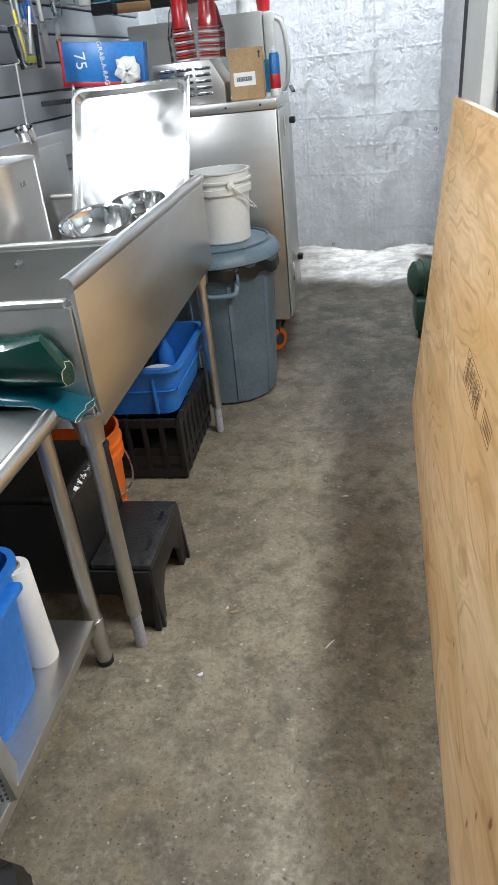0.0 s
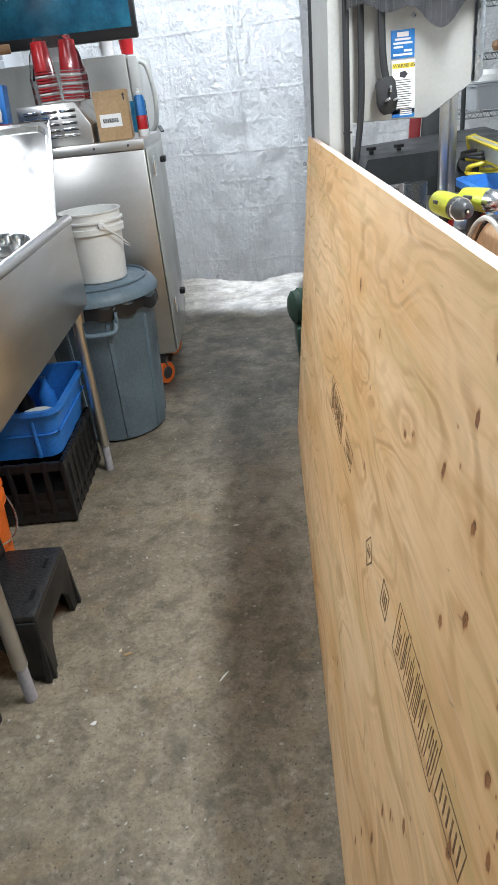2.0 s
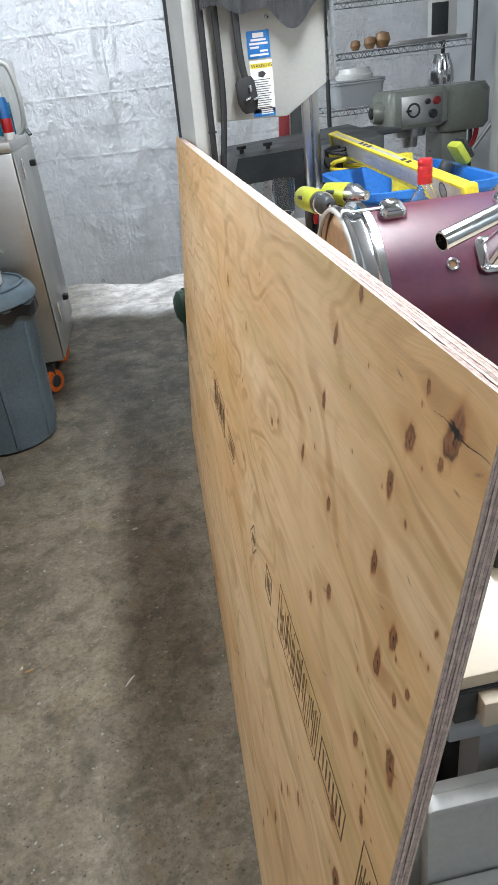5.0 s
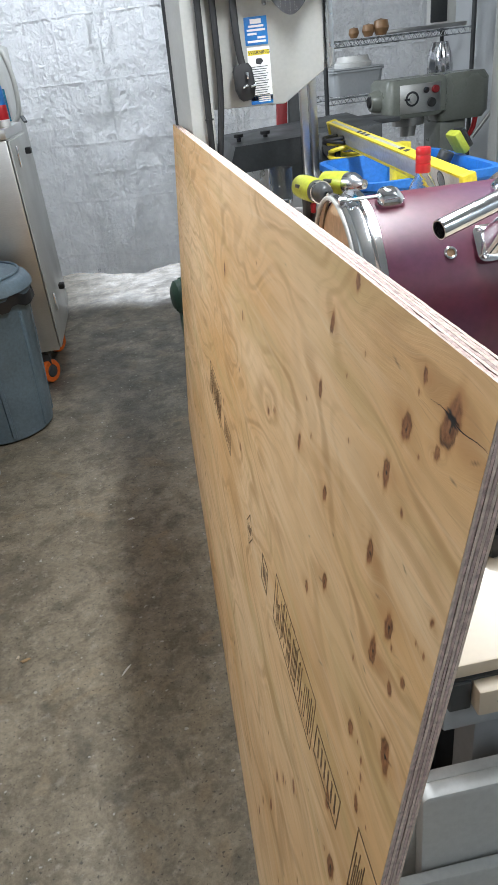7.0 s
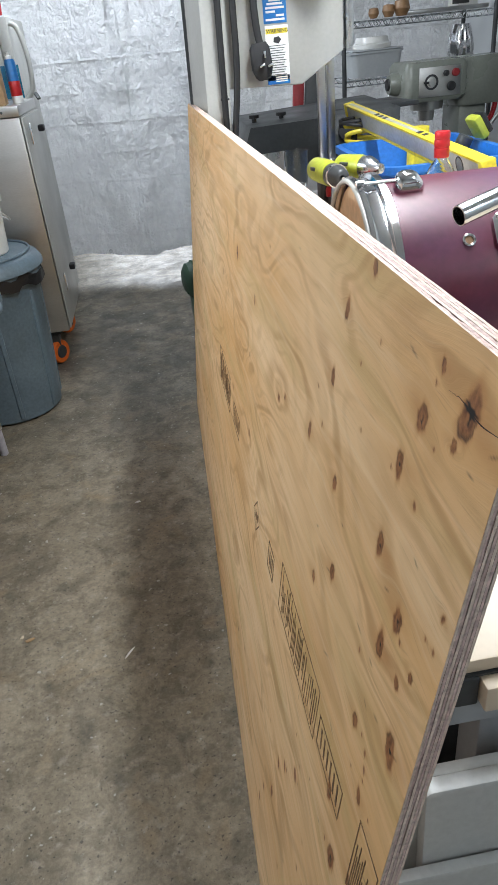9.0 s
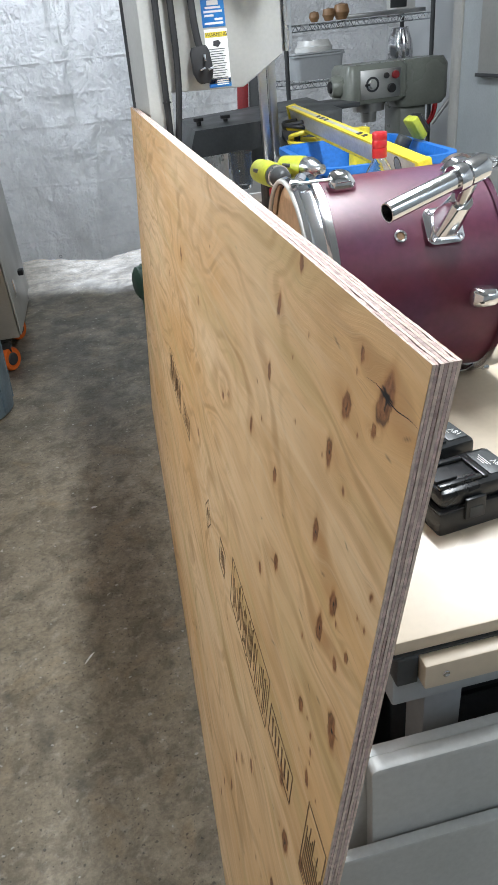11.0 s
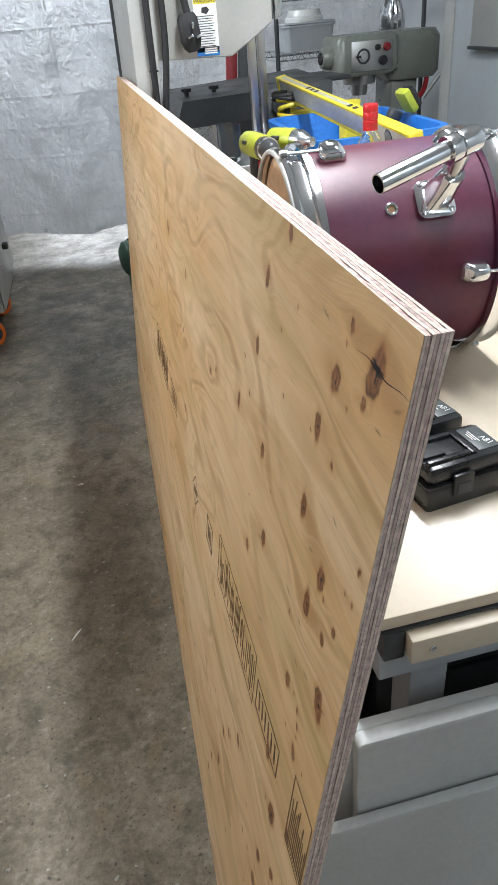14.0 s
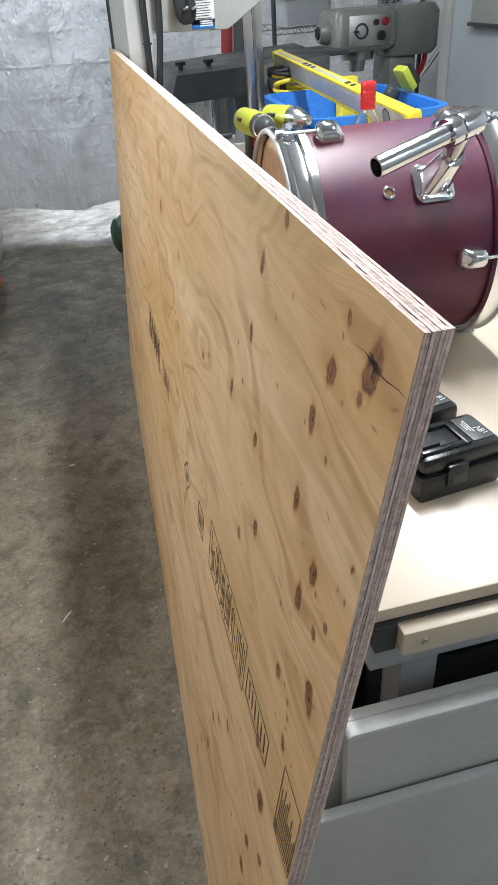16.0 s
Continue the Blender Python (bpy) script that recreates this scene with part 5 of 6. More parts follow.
hung("scrub_brush", "white round scrub brush hanging from the slat wall", "brush", -1.45, 3.15, 1.75, [("ring", tube([(0, 0.03 * math.cos(a), -0.03 + 0.03 * math.sin(a)) for a in np.linspace(0, 6.0, 10)], 0.004, 8), CHROME), ("bristles", lathe([(0, 0), (0.028, 0.004), (0.034, 0.03), (0.028, 0.055), (0, 0.06)], 24, T((0.02, 0.04, -0.07))), PAPER)])
hung("rolling_pin", "wooden tube hanging on black wall hooks", "rolling pin", -1.38, 3.38, 1.71, [("tube", rod((0.05, -0.03, -0.04), (0.2, 0.02, -0.04), 0.021, 20), WOOD), ("end_cap", rod((0.03, -0.037, -0.04), (0.05, -0.03, -0.04), 0.024, 20), RUBBER)])
hung("wooden_scraper", "wooden-handled scraper hanging from the slat wall", "scraper", -1.5, 2.97, 1.64, [("handle", rod((0.005, 0, -0.08), (0.005, 0.0, -0.2), 0.013, 14), WOOD), ("blade", box(0.003, 0.05, 0.09, 0.001, T((0.005, 0, -0.045))), STEEL)])
hung("spatula", "steel spatula with white handle hanging from the slat wall", "spatula", -1.5, 2.83, 1.76, [("handle", rod((0.004, 0, -0.02), (0.004, 0.0, -0.14), 0.009, 12), PAPER), ("blade", box(0.002, 0.06, 0.11, 0.0008, T((0.004, 0, -0.2))), STEEL)])
hung("shears", "steel kitchen shears hanging from the slat wall", "shears", -1.5, 2.68, 1.68, [("finger_ring", tube([(0.004, s * 0.02 + 0.018 * math.cos(a), -0.03 + 0.026 * math.sin(a)) for a in np.linspace(0, 5.6, 10)], 0.004, 8, cyclic=True), BLUEPLASTIC) for s in (-1, 1)] + [("blade", box(0.003, 0.016, 0.15, 0.001, T((0.004, s * 0.006, -0.13)) @ pose(0, 0, 0, s * 3)), STEEL) for s in (-1, 1)])
hung("meat_fork", "long steel meat fork hanging from the slat wall", "fork", -1.5, 2.57, 1.78, [("handle", rod((0.004, 0, 0), (0.004, 0, -0.2), 0.006, 10), CHROME), ("tine", rod((0.004, 0.008, -0.2), (0.004, 0.01, -0.3), 0.003, 8), CHROME), ("tine", rod((0.004, -0.008, -0.2), (0.004, -0.01, -0.3), 0.003, 8), CHROME)])
hung("small_bag", "crumpled clear bag hanging from the slat wall", "bag", -1.47, 2.95, 1.76, [("bag", loft([[((r + 0.01 * noise.noise(Vector((k, z * 30, 3)))) * math.cos(2 * math.pi * k / 24) * 0.5, (r + 0.012 * noise.noise(Vector((k, z * 30, 6)))) * math.sin(2 * math.pi * k / 24), z) for k in range(24)] for z, r in ((0, 0.01), (-0.05, 0.035), (-0.1, 0.04), (-0.12, 0.03))]), FILM)])
bagl = []
for z, r in ((0, 0.09), (0.05, 0.11), (0.11, 0.08), (0.15, 0.03)):
    bagl.append([((r + 0.03 * noise.noise(Vector((k * 0.6, z * 15, 1)))) * math.cos(2 * math.pi * k / 32), (r + 0.03 * noise.noise(Vector((k * 0.6, z * 15, 8)))) * math.sin(2 * math.pi * k / 32), z) for k in range(32)])
solo("black_bag", loft(bagl, T((-0.93, 0.26, 0.0))), BLACKPLASTIC, "crumpled black bag on the floor under the table", "bag")


def flake(x, y, sx, sy, mat, label, cat, turn):
    b = prism([(sx * math.cos(a) * (1 + 0.3 * math.sin(a * 3 + x * 9)), sy * math.sin(a) * (1 + 0.25 * math.cos(a * 2))) for a in np.linspace(0, 5.8, 10)], 0.0025, bevel=0.0006)
    return solo(cat.replace(" ", "_"), b, mat, label, cat, T((x, y, 0.0005)) @ pose(0, 0, 0, 0, 0, turn))


flake(-0.588, 1.135, 0.013, 0.007, CARD, "small tan wood chip lying on the floor", "wood chip", 20)
flake(-0.61, 1.15, 0.007, 0.005, LAMINATE, "tiny pale wood chip lying on the floor", "wood chip", 70)
flake(-0.305, 1.024, 0.02, 0.0035, PAPER, "thin white plastic shaving lying on the floor", "plastic shaving", 55)
flake(-0.276, 1.734, 0.01, 0.006, PAPER, "small white paint flake lying on the floor", "paint flake", 10)
flake(-0.64, 0.9, 0.008, 0.007, PAPER, "small white paint flake lying on the floor", "paint flake", 40)
# ---- workbench ----
def build_bench():
    w = thing("workbench", "long workbench with cream laminate top and grey steel legs", "workbench")
    part("benchtop", span(0.165, 1.35, 0.118, 2.02, 0.832, 0.85, 0.003), LAMINATE, w, "cream laminate top")
    part("edge_band", span(0.165, 1.35, 0.116, 0.122, 0.8285, 0.8315), DARKGREY, w)
    tr = part("end_board", span(0.193, 1.3, 0.1, 0.122, 0.792, 0.827, 0.003), LAMINATE, w, "cream end board")
    part("screw", lathe([(0, 0), (0.0042, 0), (0.0036, 0.0012), (0.0016, 0.0014), (0.0012, 0.0006), (0, 0.0006)], 16, T((0.2165, 0.0998, 0.8105)) @ pose(0, 0, 0, 90)), GALV, tr)
    part("screw", lathe([(0, 0), (0.0042, 0), (0.0036, 0.0012), (0, 0.0014)], 16, T((0.7, 0.0998, 0.8105)) @ pose(0, 0, 0, 90)), GALV, tr)
    part("corner_bracket", span(0.168, 0.192, 0.113, 0.135, 0.79, 0.829, 0.002), DARKGREY, w)
    part("end_rail", span(0.17, 1.34, 0.128, 0.16, 0.74, 0.79, 0.003), GREYPAINT, w)
    part("side_rail", span(0.17, 0.2, 0.16, 2.0, 0.74, 0.79, 0.003), GREYPAINT, w)
    for x in (0.228, 1.26):
        for y in (0.165, 1.95):
            part("leg", span(x, x + 0.05, y, y + 0.05, 0, 0.8, 0.003), GREYPAINT, w)
    part("under_shelf", span(0.18, 1.33, 0.17, 1.98, 0.42, 0.44, 0.003), DARKGREY, w)


build_bench()
tb = thing("black_tool_case", "black plastic tool case on the bench shelf", "case", T((0.56, 0.52, 0.44)))
part("case_body", box(0.5, 0.4, 0.2, 0.015, T((0, 0, 0.1))), BLACKPLASTIC, tb)
for k in range(5):
    part("case_rib", span(-0.24, 0.24, -0.206, -0.2, 0.03 + 0.03 * k, 0.042 + 0.03 * k, 0.002), DARKGREY, tb)
part("red_stripe", span(-0.2, 0.24, -0.19, 0.19, 0.201, 0.212, 0.002), RED, tb, "dark red lid strip")
rd = thing("squeeze_bottle", "dark squeeze bottle with round red cap on the bench shelf", "bottle", T((0.205, 0.3, 0.44)))
part("bottle_body", lathe([(0, 0), (0.034, 0), (0.037, 0.006), (0.036, 0.2), (0.03, 0.225), (0, 0.225)], 28), BLACKPLASTIC, rd)
part("neck_ring", lathe([(0.022, 0.226), (0.031, 0.226), (0.031, 0.24), (0.022, 0.24)], 28, closed=True), LIME, rd, "dull yellow neck ring")
part("round_cap", lathe([(0, 0.24), (0.02, 0.241), (0.032, 0.258), (0.034, 0.278), (0.026, 0.3), (0, 0.308)], 28), DARKRED, rd, "rounded red cap")


# ---- white boards leaning in front of the bench ----
def cutting_board(x0, y, z1, w, t, lean, label):
    p = rounded(w, z1, 0.008, 3)
    b = prism(p, t, T((w / 2, 0, z1 / 2)) @ pose(0, 0, 0, 90), bevel=0.002)
    return solo("cutting_board", b, HDPE, label, "cutting board", T((x0, y, 0)) @ pose(0, 0, 0, -lean), group="boards leaning on the bench")


cutting_board(0.122, 0.071, 0.731, 0.62, 0.018, 1.0, "scuffed white plastic cutting board standing on edge")
cutting_board(0.056, 0.0505, 0.613, 0.66, 0.013, 0.9, "shorter white plastic cutting board in front of another")
cutting_board(0.1, 0.0865, 0.727, 0.62, 0.014, 1.0, "thin yellowed white cutting board behind the others")


# ---- battery packs ----
def battery(m, label):
    b = thing("battery_pack", label, "battery", m, group="battery packs")
    part("case", box(0.115, 0.075, 0.036, 0.006, T((0, 0, 0.018))), BATT, b)
    part("upper_case", box(0.11, 0.07, 0.026, 0.007, T((0.001, 0.001, 0.049))), BATT, b)
    part("seam", box(0.1165, 0.0765, 0.002, 0, T((0, 0, 0.0365))), RUBBER, b)
    for y in (-0.022, 0.022):
        part("rail", box(0.06, 0.008, 0.006, 0.002, T((-0.022, y, 0.064))), BATT, b)
    part("terminal_block", box(0.03, 0.026, 0.005, 0.0015, T((-0.034, 0.0, 0.0635))), RUBBER, b)
    part("step", box(0.008, 0.052, 0.005, 0.0015, T((0.012, 0.0, 0.0635))), BATT, b)
    part("clip", box(0.028, 0.006, 0.03, 0.002, T((-0.01, -0.0385, 0.034))), BATT, b)
    part("clip_mark", box(0.018, 0.002, 0.014, 0.0005, T((-0.01, -0.0415, 0.03))), DARKGREY, b)
    lb = part("label_plate", box(0.03, 0.05, 0.0012, 0.0004, T((0.036, 0.002, 0.0625))), LABELGREY, b)
    lettering("18V", 0.012, T((0.042, -0.008, 0.0634)) @ pose(0, 0, 0, 0, 0, 100), PAPER, lb)
    bm = bmesh.new()
    for k in range(3):
        box(0.0012, 0.026 - 0.006 * k, 0.0004, 0, T((0.033 - k * 0.003, 0.006, 0.0633)), bm)
    part("print_lines", bm, PAPER, lb)
    return b


battery(T((0.334, 0.3, 0.85)) @ pose(0, 0, 0, 0, 0, 7), "black eighteen volt battery pack on the bench")
battery(T((0.322, 0.386, 0.85)) @ pose(0, 0, 0, 0, 0, 9), "black battery pack lying behind another")


# ---- drum ----
def build_drum():
    R, L = 0.165, 0.30
    # local z runs along the drum from its bare open end
    d = thing("drum", "burgundy drum shell with chrome hoops lying on the bench", "drum", T((0.252, 0.722, 1.0285)) @ pose(0, 0, 0, 0, 90, -3))
    part("shell", lathe([(R, 0.0), (R, L), (R - 0.006, L), (R - 0.006, 0.0)], 96, closed=True), SHELL, d)
    part("inside", lathe([(0, -0.0035), (R - 0.002, -0.0035), (R - 0.002, 0.0)], 64), HEAD, d, "tan drum head")
    for z in (0.0, L):
        s = 1 if z == 0 else -1
        h = part("hoop", lathe([(R + 0.002, z - s * 0.012), (R + 0.008, z - s * 0.014), (R + 0.01, z - s * 0.008), (R + 0.006, z), (R + 0.006, z + s * 0.012), (R + 0.012, z + s * 0.016), (R + 0.0125, z + s * 0.026), (R + 0.003, z + s * 0.028)], 96, closed=True), CHROME, d, "chrome flanged hoop")
        part("hoop_edge", tube([((R + 0.0035) * math.cos(radians(a)), (R + 0.0035) * math.sin(radians(a)), z - s * 0.016) for a in range(0, 360, 15)], 0.0035, 8, cyclic=True, steps=3), SAWPAINT, h)
    # lugs: angle measured round the shell from the top, towards the viewer
    for z, s in ((0.062, -1), (L - 0.062, 1)):
        for k in range(5):
            ang = (14 if s < 0 else 16) + 72 * k
            q = radians(ang)
            # top is local -x (the drum's local x points down after the quarter turn)
            rad = Vector((-math.cos(q), -math.sin(q), 0))
            tan = Vector((math.sin(q), -math.cos(q), 0))
            M = Matrix(((tan.x, 0, rad.x, rad.x * R), (tan.y, 0, rad.y, rad.y * R), (0, 1, 0, z), (0, 0, 0, 1)))
            lug = part("lug", loft([[(x, y, 0) for x, y in rounded(0.03, 0.042, 0.01)], [(x, y, 0.008) for x, y in rounded(0.03, 0.042, 0.01)], [(x, y + s * 0.003, 0.02) for x, y in rounded(0.022, 0.03, 0.009)], [(x, y + s * 0.004, 0.024) for x, y in rounded(0.012, 0.018, 0.005)]], M), CHROME, d, "chrome tension lug")
            part("tension_rod", rod(M @ Vector((0, s * 0.015, 0.012)), M @ Vector((0, s * 0.07, 0.012)), 0.0028, 10), CHROME, lug)
            part("rod_head", rod(M @ Vector((0, s * 0.066, 0.012)), M @ Vector((0, s * 0.078, 0.012)), 0.0055, 8), CHROME, lug)
    # vent hole with its grommet
    def on_shell(ang, z):
        q = radians(ang)
        rad = Vector((-math.cos(q), -math.sin(q), 0))
        tan = Vector((math.sin(q), -math.cos(q), 0))
        return Matrix(((tan.x, 0, rad.x, rad.x * R), (tan.y, 0, rad.y, rad.y * R), (0, 1, 0, z), (0, 0, 0, 1)))
    part("vent_grommet", lathe([(0.006, -0.001), (0.0095, -0.001), (0.0095, 0.0022), (0.0075, 0.003), (0.006, 0.0022)], 24, on_shell(53, 0.122), closed=True), CHROME, d)
    part("vent_hole", lathe([(0, 0.0003), (0.0062, 0.0004), (0, 0.0012)], 20, on_shell(53, 0.122)), WOOD, d, "brown vent hole")
    # tom mount: foot plate, pedestal, clamp, tube
    M = on_shell(51, 0.186)
    mt = part("mount_plate", loft([[(x, y, z) for x, y in rounded(0.056, 0.056, 0.012)] for z in (0.0, 0.006)] + [[(x, y, 0.009) for x, y in rounded(0.048, 0.048, 0.01)]], M), CHROME, d, "chrome tom mount plate")
    part("pedestal", loft([[(x, y, 0.008) for x, y in rounded(0.04, 0.036, 0.008)], [(x - 0.006, y + 0.006, 0.03) for x, y in rounded(0.036, 0.032, 0.01)], [(x - 0.012, y + 0.012, 0.052) for x, y in rounded(0.03, 0.03, 0.012)]], M), CHROME, mt)
    for sx in (-1, 1):
        for sy in (-1, 1):
            part("plate_screw", lathe([(0, 0.006), (0.0045, 0.006), (0.004, 0.01), (0.0018, 0.0105), (0, 0.0085)], 14, M @ T((sx * 0.02, sy * 0.02, 0))), CHROME, mt)
    W = d.matrix_basis.inverted()
    e1, e2 = W @ Vector((0.306, 0.488, 1.187)), W @ Vector((0.456, 0.525, 1.221))
    ax = (e2 - e1).normalized()
    g = M @ Vector((-0.012, 0.012, 0.044))
    mid = e1 + ax * (g - e1).dot(ax)
    part("post", rod(g, mid, 0.0115, 20), CHROME, mt)
    TM = Matrix.Translation(e1) @ ax.to_track_quat("Z", "Y").to_matrix().to_4x4()
    ln = (e2 - e1).length
    part("arm_tube", lathe([(0.0112, 0.0), (0.0124, 0.0), (0.0128, 0.002), (0.0128, ln), (0.0112, ln), (0.011, 0.002)], 32, TM, closed=True), CHROME, mt)
    part("tube_plug", lathe([(0, ln - 0.002), (0.0125, ln - 0.002), (0.0125, ln + 0.002), (0, ln + 0.003)], 24, TM), CHROME, mt)
    part("tube_bore", lathe([(0, 0.03), (0.0111, 0.03), (0.0111, 0.001)], 24, TM), RUBBER, mt)
    cl = (mid - e1).length
    part("clamp", lathe([(0.0129, cl - 0.014), (0.0168, cl - 0.014), (0.0172, cl - 0.012), (0.0172, ln - 0.006), (0.0165, ln - 0.003), (0.0129, ln - 0.003)], 28, TM, closed=True), CHROME, mt)
    part("clamp_band", lathe([(0.0129, cl - 0.034), (0.0178, cl - 0.034), (0.0182, cl - 0.032), (0.0182, cl - 0.02), (0.0178, cl - 0.018), (0.0129, cl - 0.018)], 28, TM, closed=True), CHROME, mt)
    part("wing_screw", rod(mid + Vector((0.0, 0.012, 0.012)), mid + Vector((0, 0.028, 0.02)), 0.005, 12), CHROME, mt)
    return d


build_drum()


# ---- bottle, tub, level ----
bo = thing("liquor_bottle", "clear glass bottle with red screw cap on the bench", "bottle", T((0.672, 1.42, 0.85)))
part("glass_body", lathe([(0, 0.002), (0.04, 0.002), (0.045, 0.008), (0.0455, 0.17), (0.042, 0.2), (0.028, 0.228), (0.0165, 0.245), (0.015, 0.262), (0.0125, 0.262), (0.014, 0.243), (0.026, 0.224), (0.039, 0.198), (0.0425, 0.17), (0.042, 0.01), (0, 0.008)], 40), CLEAR, bo)
cp = part("screw_cap", lathe([(0.0185, 0.25), (0.019, 0.251), (0.019, 0.272), (0.0175, 0.273), (0.019, 0.275), (0.019, 0.29), (0.018, 0.292), (0.019, 0.294), (0.019, 0.306), (0.017, 0.31), (0, 0.31)], 40), RED, bo, "red ridged screw cap")

bt2 = thing("blue_tool_tub", "blue plastic tub full of tools on the bench", "tub", T((0.835, 1.99, 0.8505)) @ pose(0, 0, 0, 0, 0, -2))
part("tub_body", tub(0.42, 0.58, 0.19, 0.06, 0.03, 0.005, 0.018), BLUEPLASTIC, bt2)
part("rim_groove", tube([(x, y, 0.165) for x, y in rounded(0.425, 0.585, 0.06, 4)], 0.004, 6, cyclic=True, steps=2), BLUEPLASTIC, bt2)


def build_level():
    a, c = Vector((0.745, 2.5, 1.122)), Vector((0.775, 1.36, 1.056))
    d = (c - a).normalized()
    q = d.cross(Vector((0, 0, 1))).normalized()
    u = q.cross(d)
    ln = (c - a).length
    M = Matrix(((d.x, q.x, u.x, a.x), (d.y, q.y, u.y, a.y), (d.z, q.z, u.z, a.z), (0, 0, 0, 1)))
    lv = thing("spirit_level", "long yellow and grey spirit level lying across the blue tub", "level", M @ pose(0, 0, 0, -12))
    part("web", span(0.01, ln - 0.01, -0.0145, 0.0145, -0.026, 0.026, 0.002), LEVELGREY, lv, "grey metal web")
    part("top_flange", span(0, ln, -0.0175, 0.0175, 0.026, 0.034, 0.002), YELLOW, lv, "yellow flange")
    part("bottom_flange", span(0, ln, -0.0175, 0.0175, -0.034, -0.026, 0.002), YELLOW, lv)
    part("top_groove", span(0.03, ln * 0.62, -0.006, 0.006, 0.0341, 0.0347), LEVELGREY, lv, "grey groove in the yellow flange")
    for x in (0.0, ln - 0.02):
        part("end_cap", span(x - 0.002, x + 0.022, -0.019, 0.019, -0.036, 0.036, 0.003), YELLOW, lv)
    for x in (ln - 0.14,):
        part("vial", lathe([(0, -0.0155), (0.02, -0.0155), (0.02, 0.0155), (0, 0.0155)], 24, T((x, 0, 0)) @ pose(0, 0, 0, 90)), CLEAR, lv)
        part("vial_ring", lathe([(0.02, -0.0158), (0.023, -0.0158), (0.023, 0.0158), (0.02, 0.0158)], 24, T((x, 0, 0)) @ pose(0, 0, 0, 90), closed=True), DARKGREY, lv)
    for x in (0.32, 0.36, 0.4, 0.7, 0.74):
        part("scale_mark", span(x, x + 0.022, -0.008, 0.008, 0.0349, 0.0353), DARKINK, lv)


build_level()


# ---- cordless tools ----
def drill(m, label, impact=False):
    d = thing("cordless_drill", label, "drill", m, group="cordless drills")
    # local -y is the front, z up, origin under the battery foot
    z = 0.205
    if impact:
        body = [(0, 0.075), (0.02, 0.073), (0.03, 0.06), (0.032, 0.02), (0.033, -0.02), (0.03, -0.03), (0, -0.03)]
        nose = [(0.031, -0.03), (0.031, -0.05), (0.024, -0.068), (0.015, -0.078), (0.013, -0.095), (0.006, -0.096), (0, -0.09)]
    else:
        body = [(0, 0.09), (0.022, 0.087), (0.032, 0.07), (0.034, 0.02), (0.033, -0.035), (0.03, -0.042), (0, -0.042)]
        nose = [(0.028, -0.042), (0.03, -0.046), (0.03, -0.075), (0.026, -0.082), (0.022, -0.108), (0.016, -0.114), (0.007, -0.115), (0.007, -0.1), (0, -0.1)]
    R = T((0, 0, z)) @ pose(0, 0, 0, -90)
    part("motor_housing", lathe([(r, y) for r, y in body], 32, R), LIME, d, "lime plastic housing")
    part("nose", lathe([(r, y) for r, y in nose], 32, R), GALV if impact else DARKGREY, d, "dark keyless chuck" if not impact else "silver gear case")
    if not impact:
        part("chuck_ring", lathe([(0.0275, -0.078), (0.031, -0.078), (0.031, -0.07), (0.0275, -0.07)], 32, R, closed=True), CHROME, d)
        part("bit", rod((0, -0.12, z), (0, -0.095, z), 0.004, 8), CHROME, d)
    part("grip", loft([[(x, y + o, zz) for x, y in rounded(0.034, w, 0.015)] for zz, w, o in ((0.055, 0.05, 0.03), (0.1, 0.045, 0.022), (0.15, 0.048, 0.018), (0.185, 0.06, 0.012))]), BATT, d, "black rubber grip")
    part("battery_foot", box(0.072, 0.11, 0.03, 0.008, T((0, 0.012, 0.048))), BATT, d)
    part("battery", box(0.07, 0.1, 0.034, 0.006, T((0, 0.008, 0.017))), BATT, d)
    part("trigger", box(0.014, 0.016, 0.03, 0.005, T((0, -0.012, 0.155))), RED, d)
    part("badge", box(0.0705, 0.03, 0.01, 0.002, T((0, 0.02, 0.215))), DARKGREY, d)
    return d


drill(T((0.437, 1.665, 0.8505)) @ pose(0, 0, 0, 0, 0, 8), "lime and black cordless drill standing on its battery")
drill(T((0.535, 1.70, 0.8505)) @ pose(0, 0, 0, 0, 0, 30), "lime cordless impact driver standing on its battery", True)
jc = thing("jumper_cables", "coil of red and black cables with clamps on the bench", "cable", T((0.46, 1.5, 0.8505)))
part("red_cable", tube([(0.08 * math.cos(a) + 0.02, 0.1 * math.sin(a) + 0.1, 0.012 + 0.02 * (i % 3)) for i, a in enumerate(np.linspace(0, 11.5, 24))], 0.008, 8), RED, jc)
part("black_cable", tube([(0.09 * math.cos(a) - 0.08, 0.08 * math.sin(a) + 0.12, 0.03 + 0.02 * (i % 3)) for i, a in enumerate(np.linspace(1, 9.5, 20))], 0.007, 8), RUBBER, jc)
part("clamp", box(0.03, 0.1, 0.03, 0.008, T((-0.02, 0.05, 0.09)) @ pose(0, 0, 0, 20, 10, 35)), RED, jc)
part("clamp", box(0.1, 0.05, 0.06, 0.008, T((0.085, 0.0, 0.06)) @ pose(0, 0, 0, 5, 0, 15)), RED, jc)
part("clamp", box(0.03, 0.1, 0.03, 0.008, T((-0.06, 0.1, 0.1)) @ pose(0, 0, 0, -20, 10, -35)), RUBBER, jc)

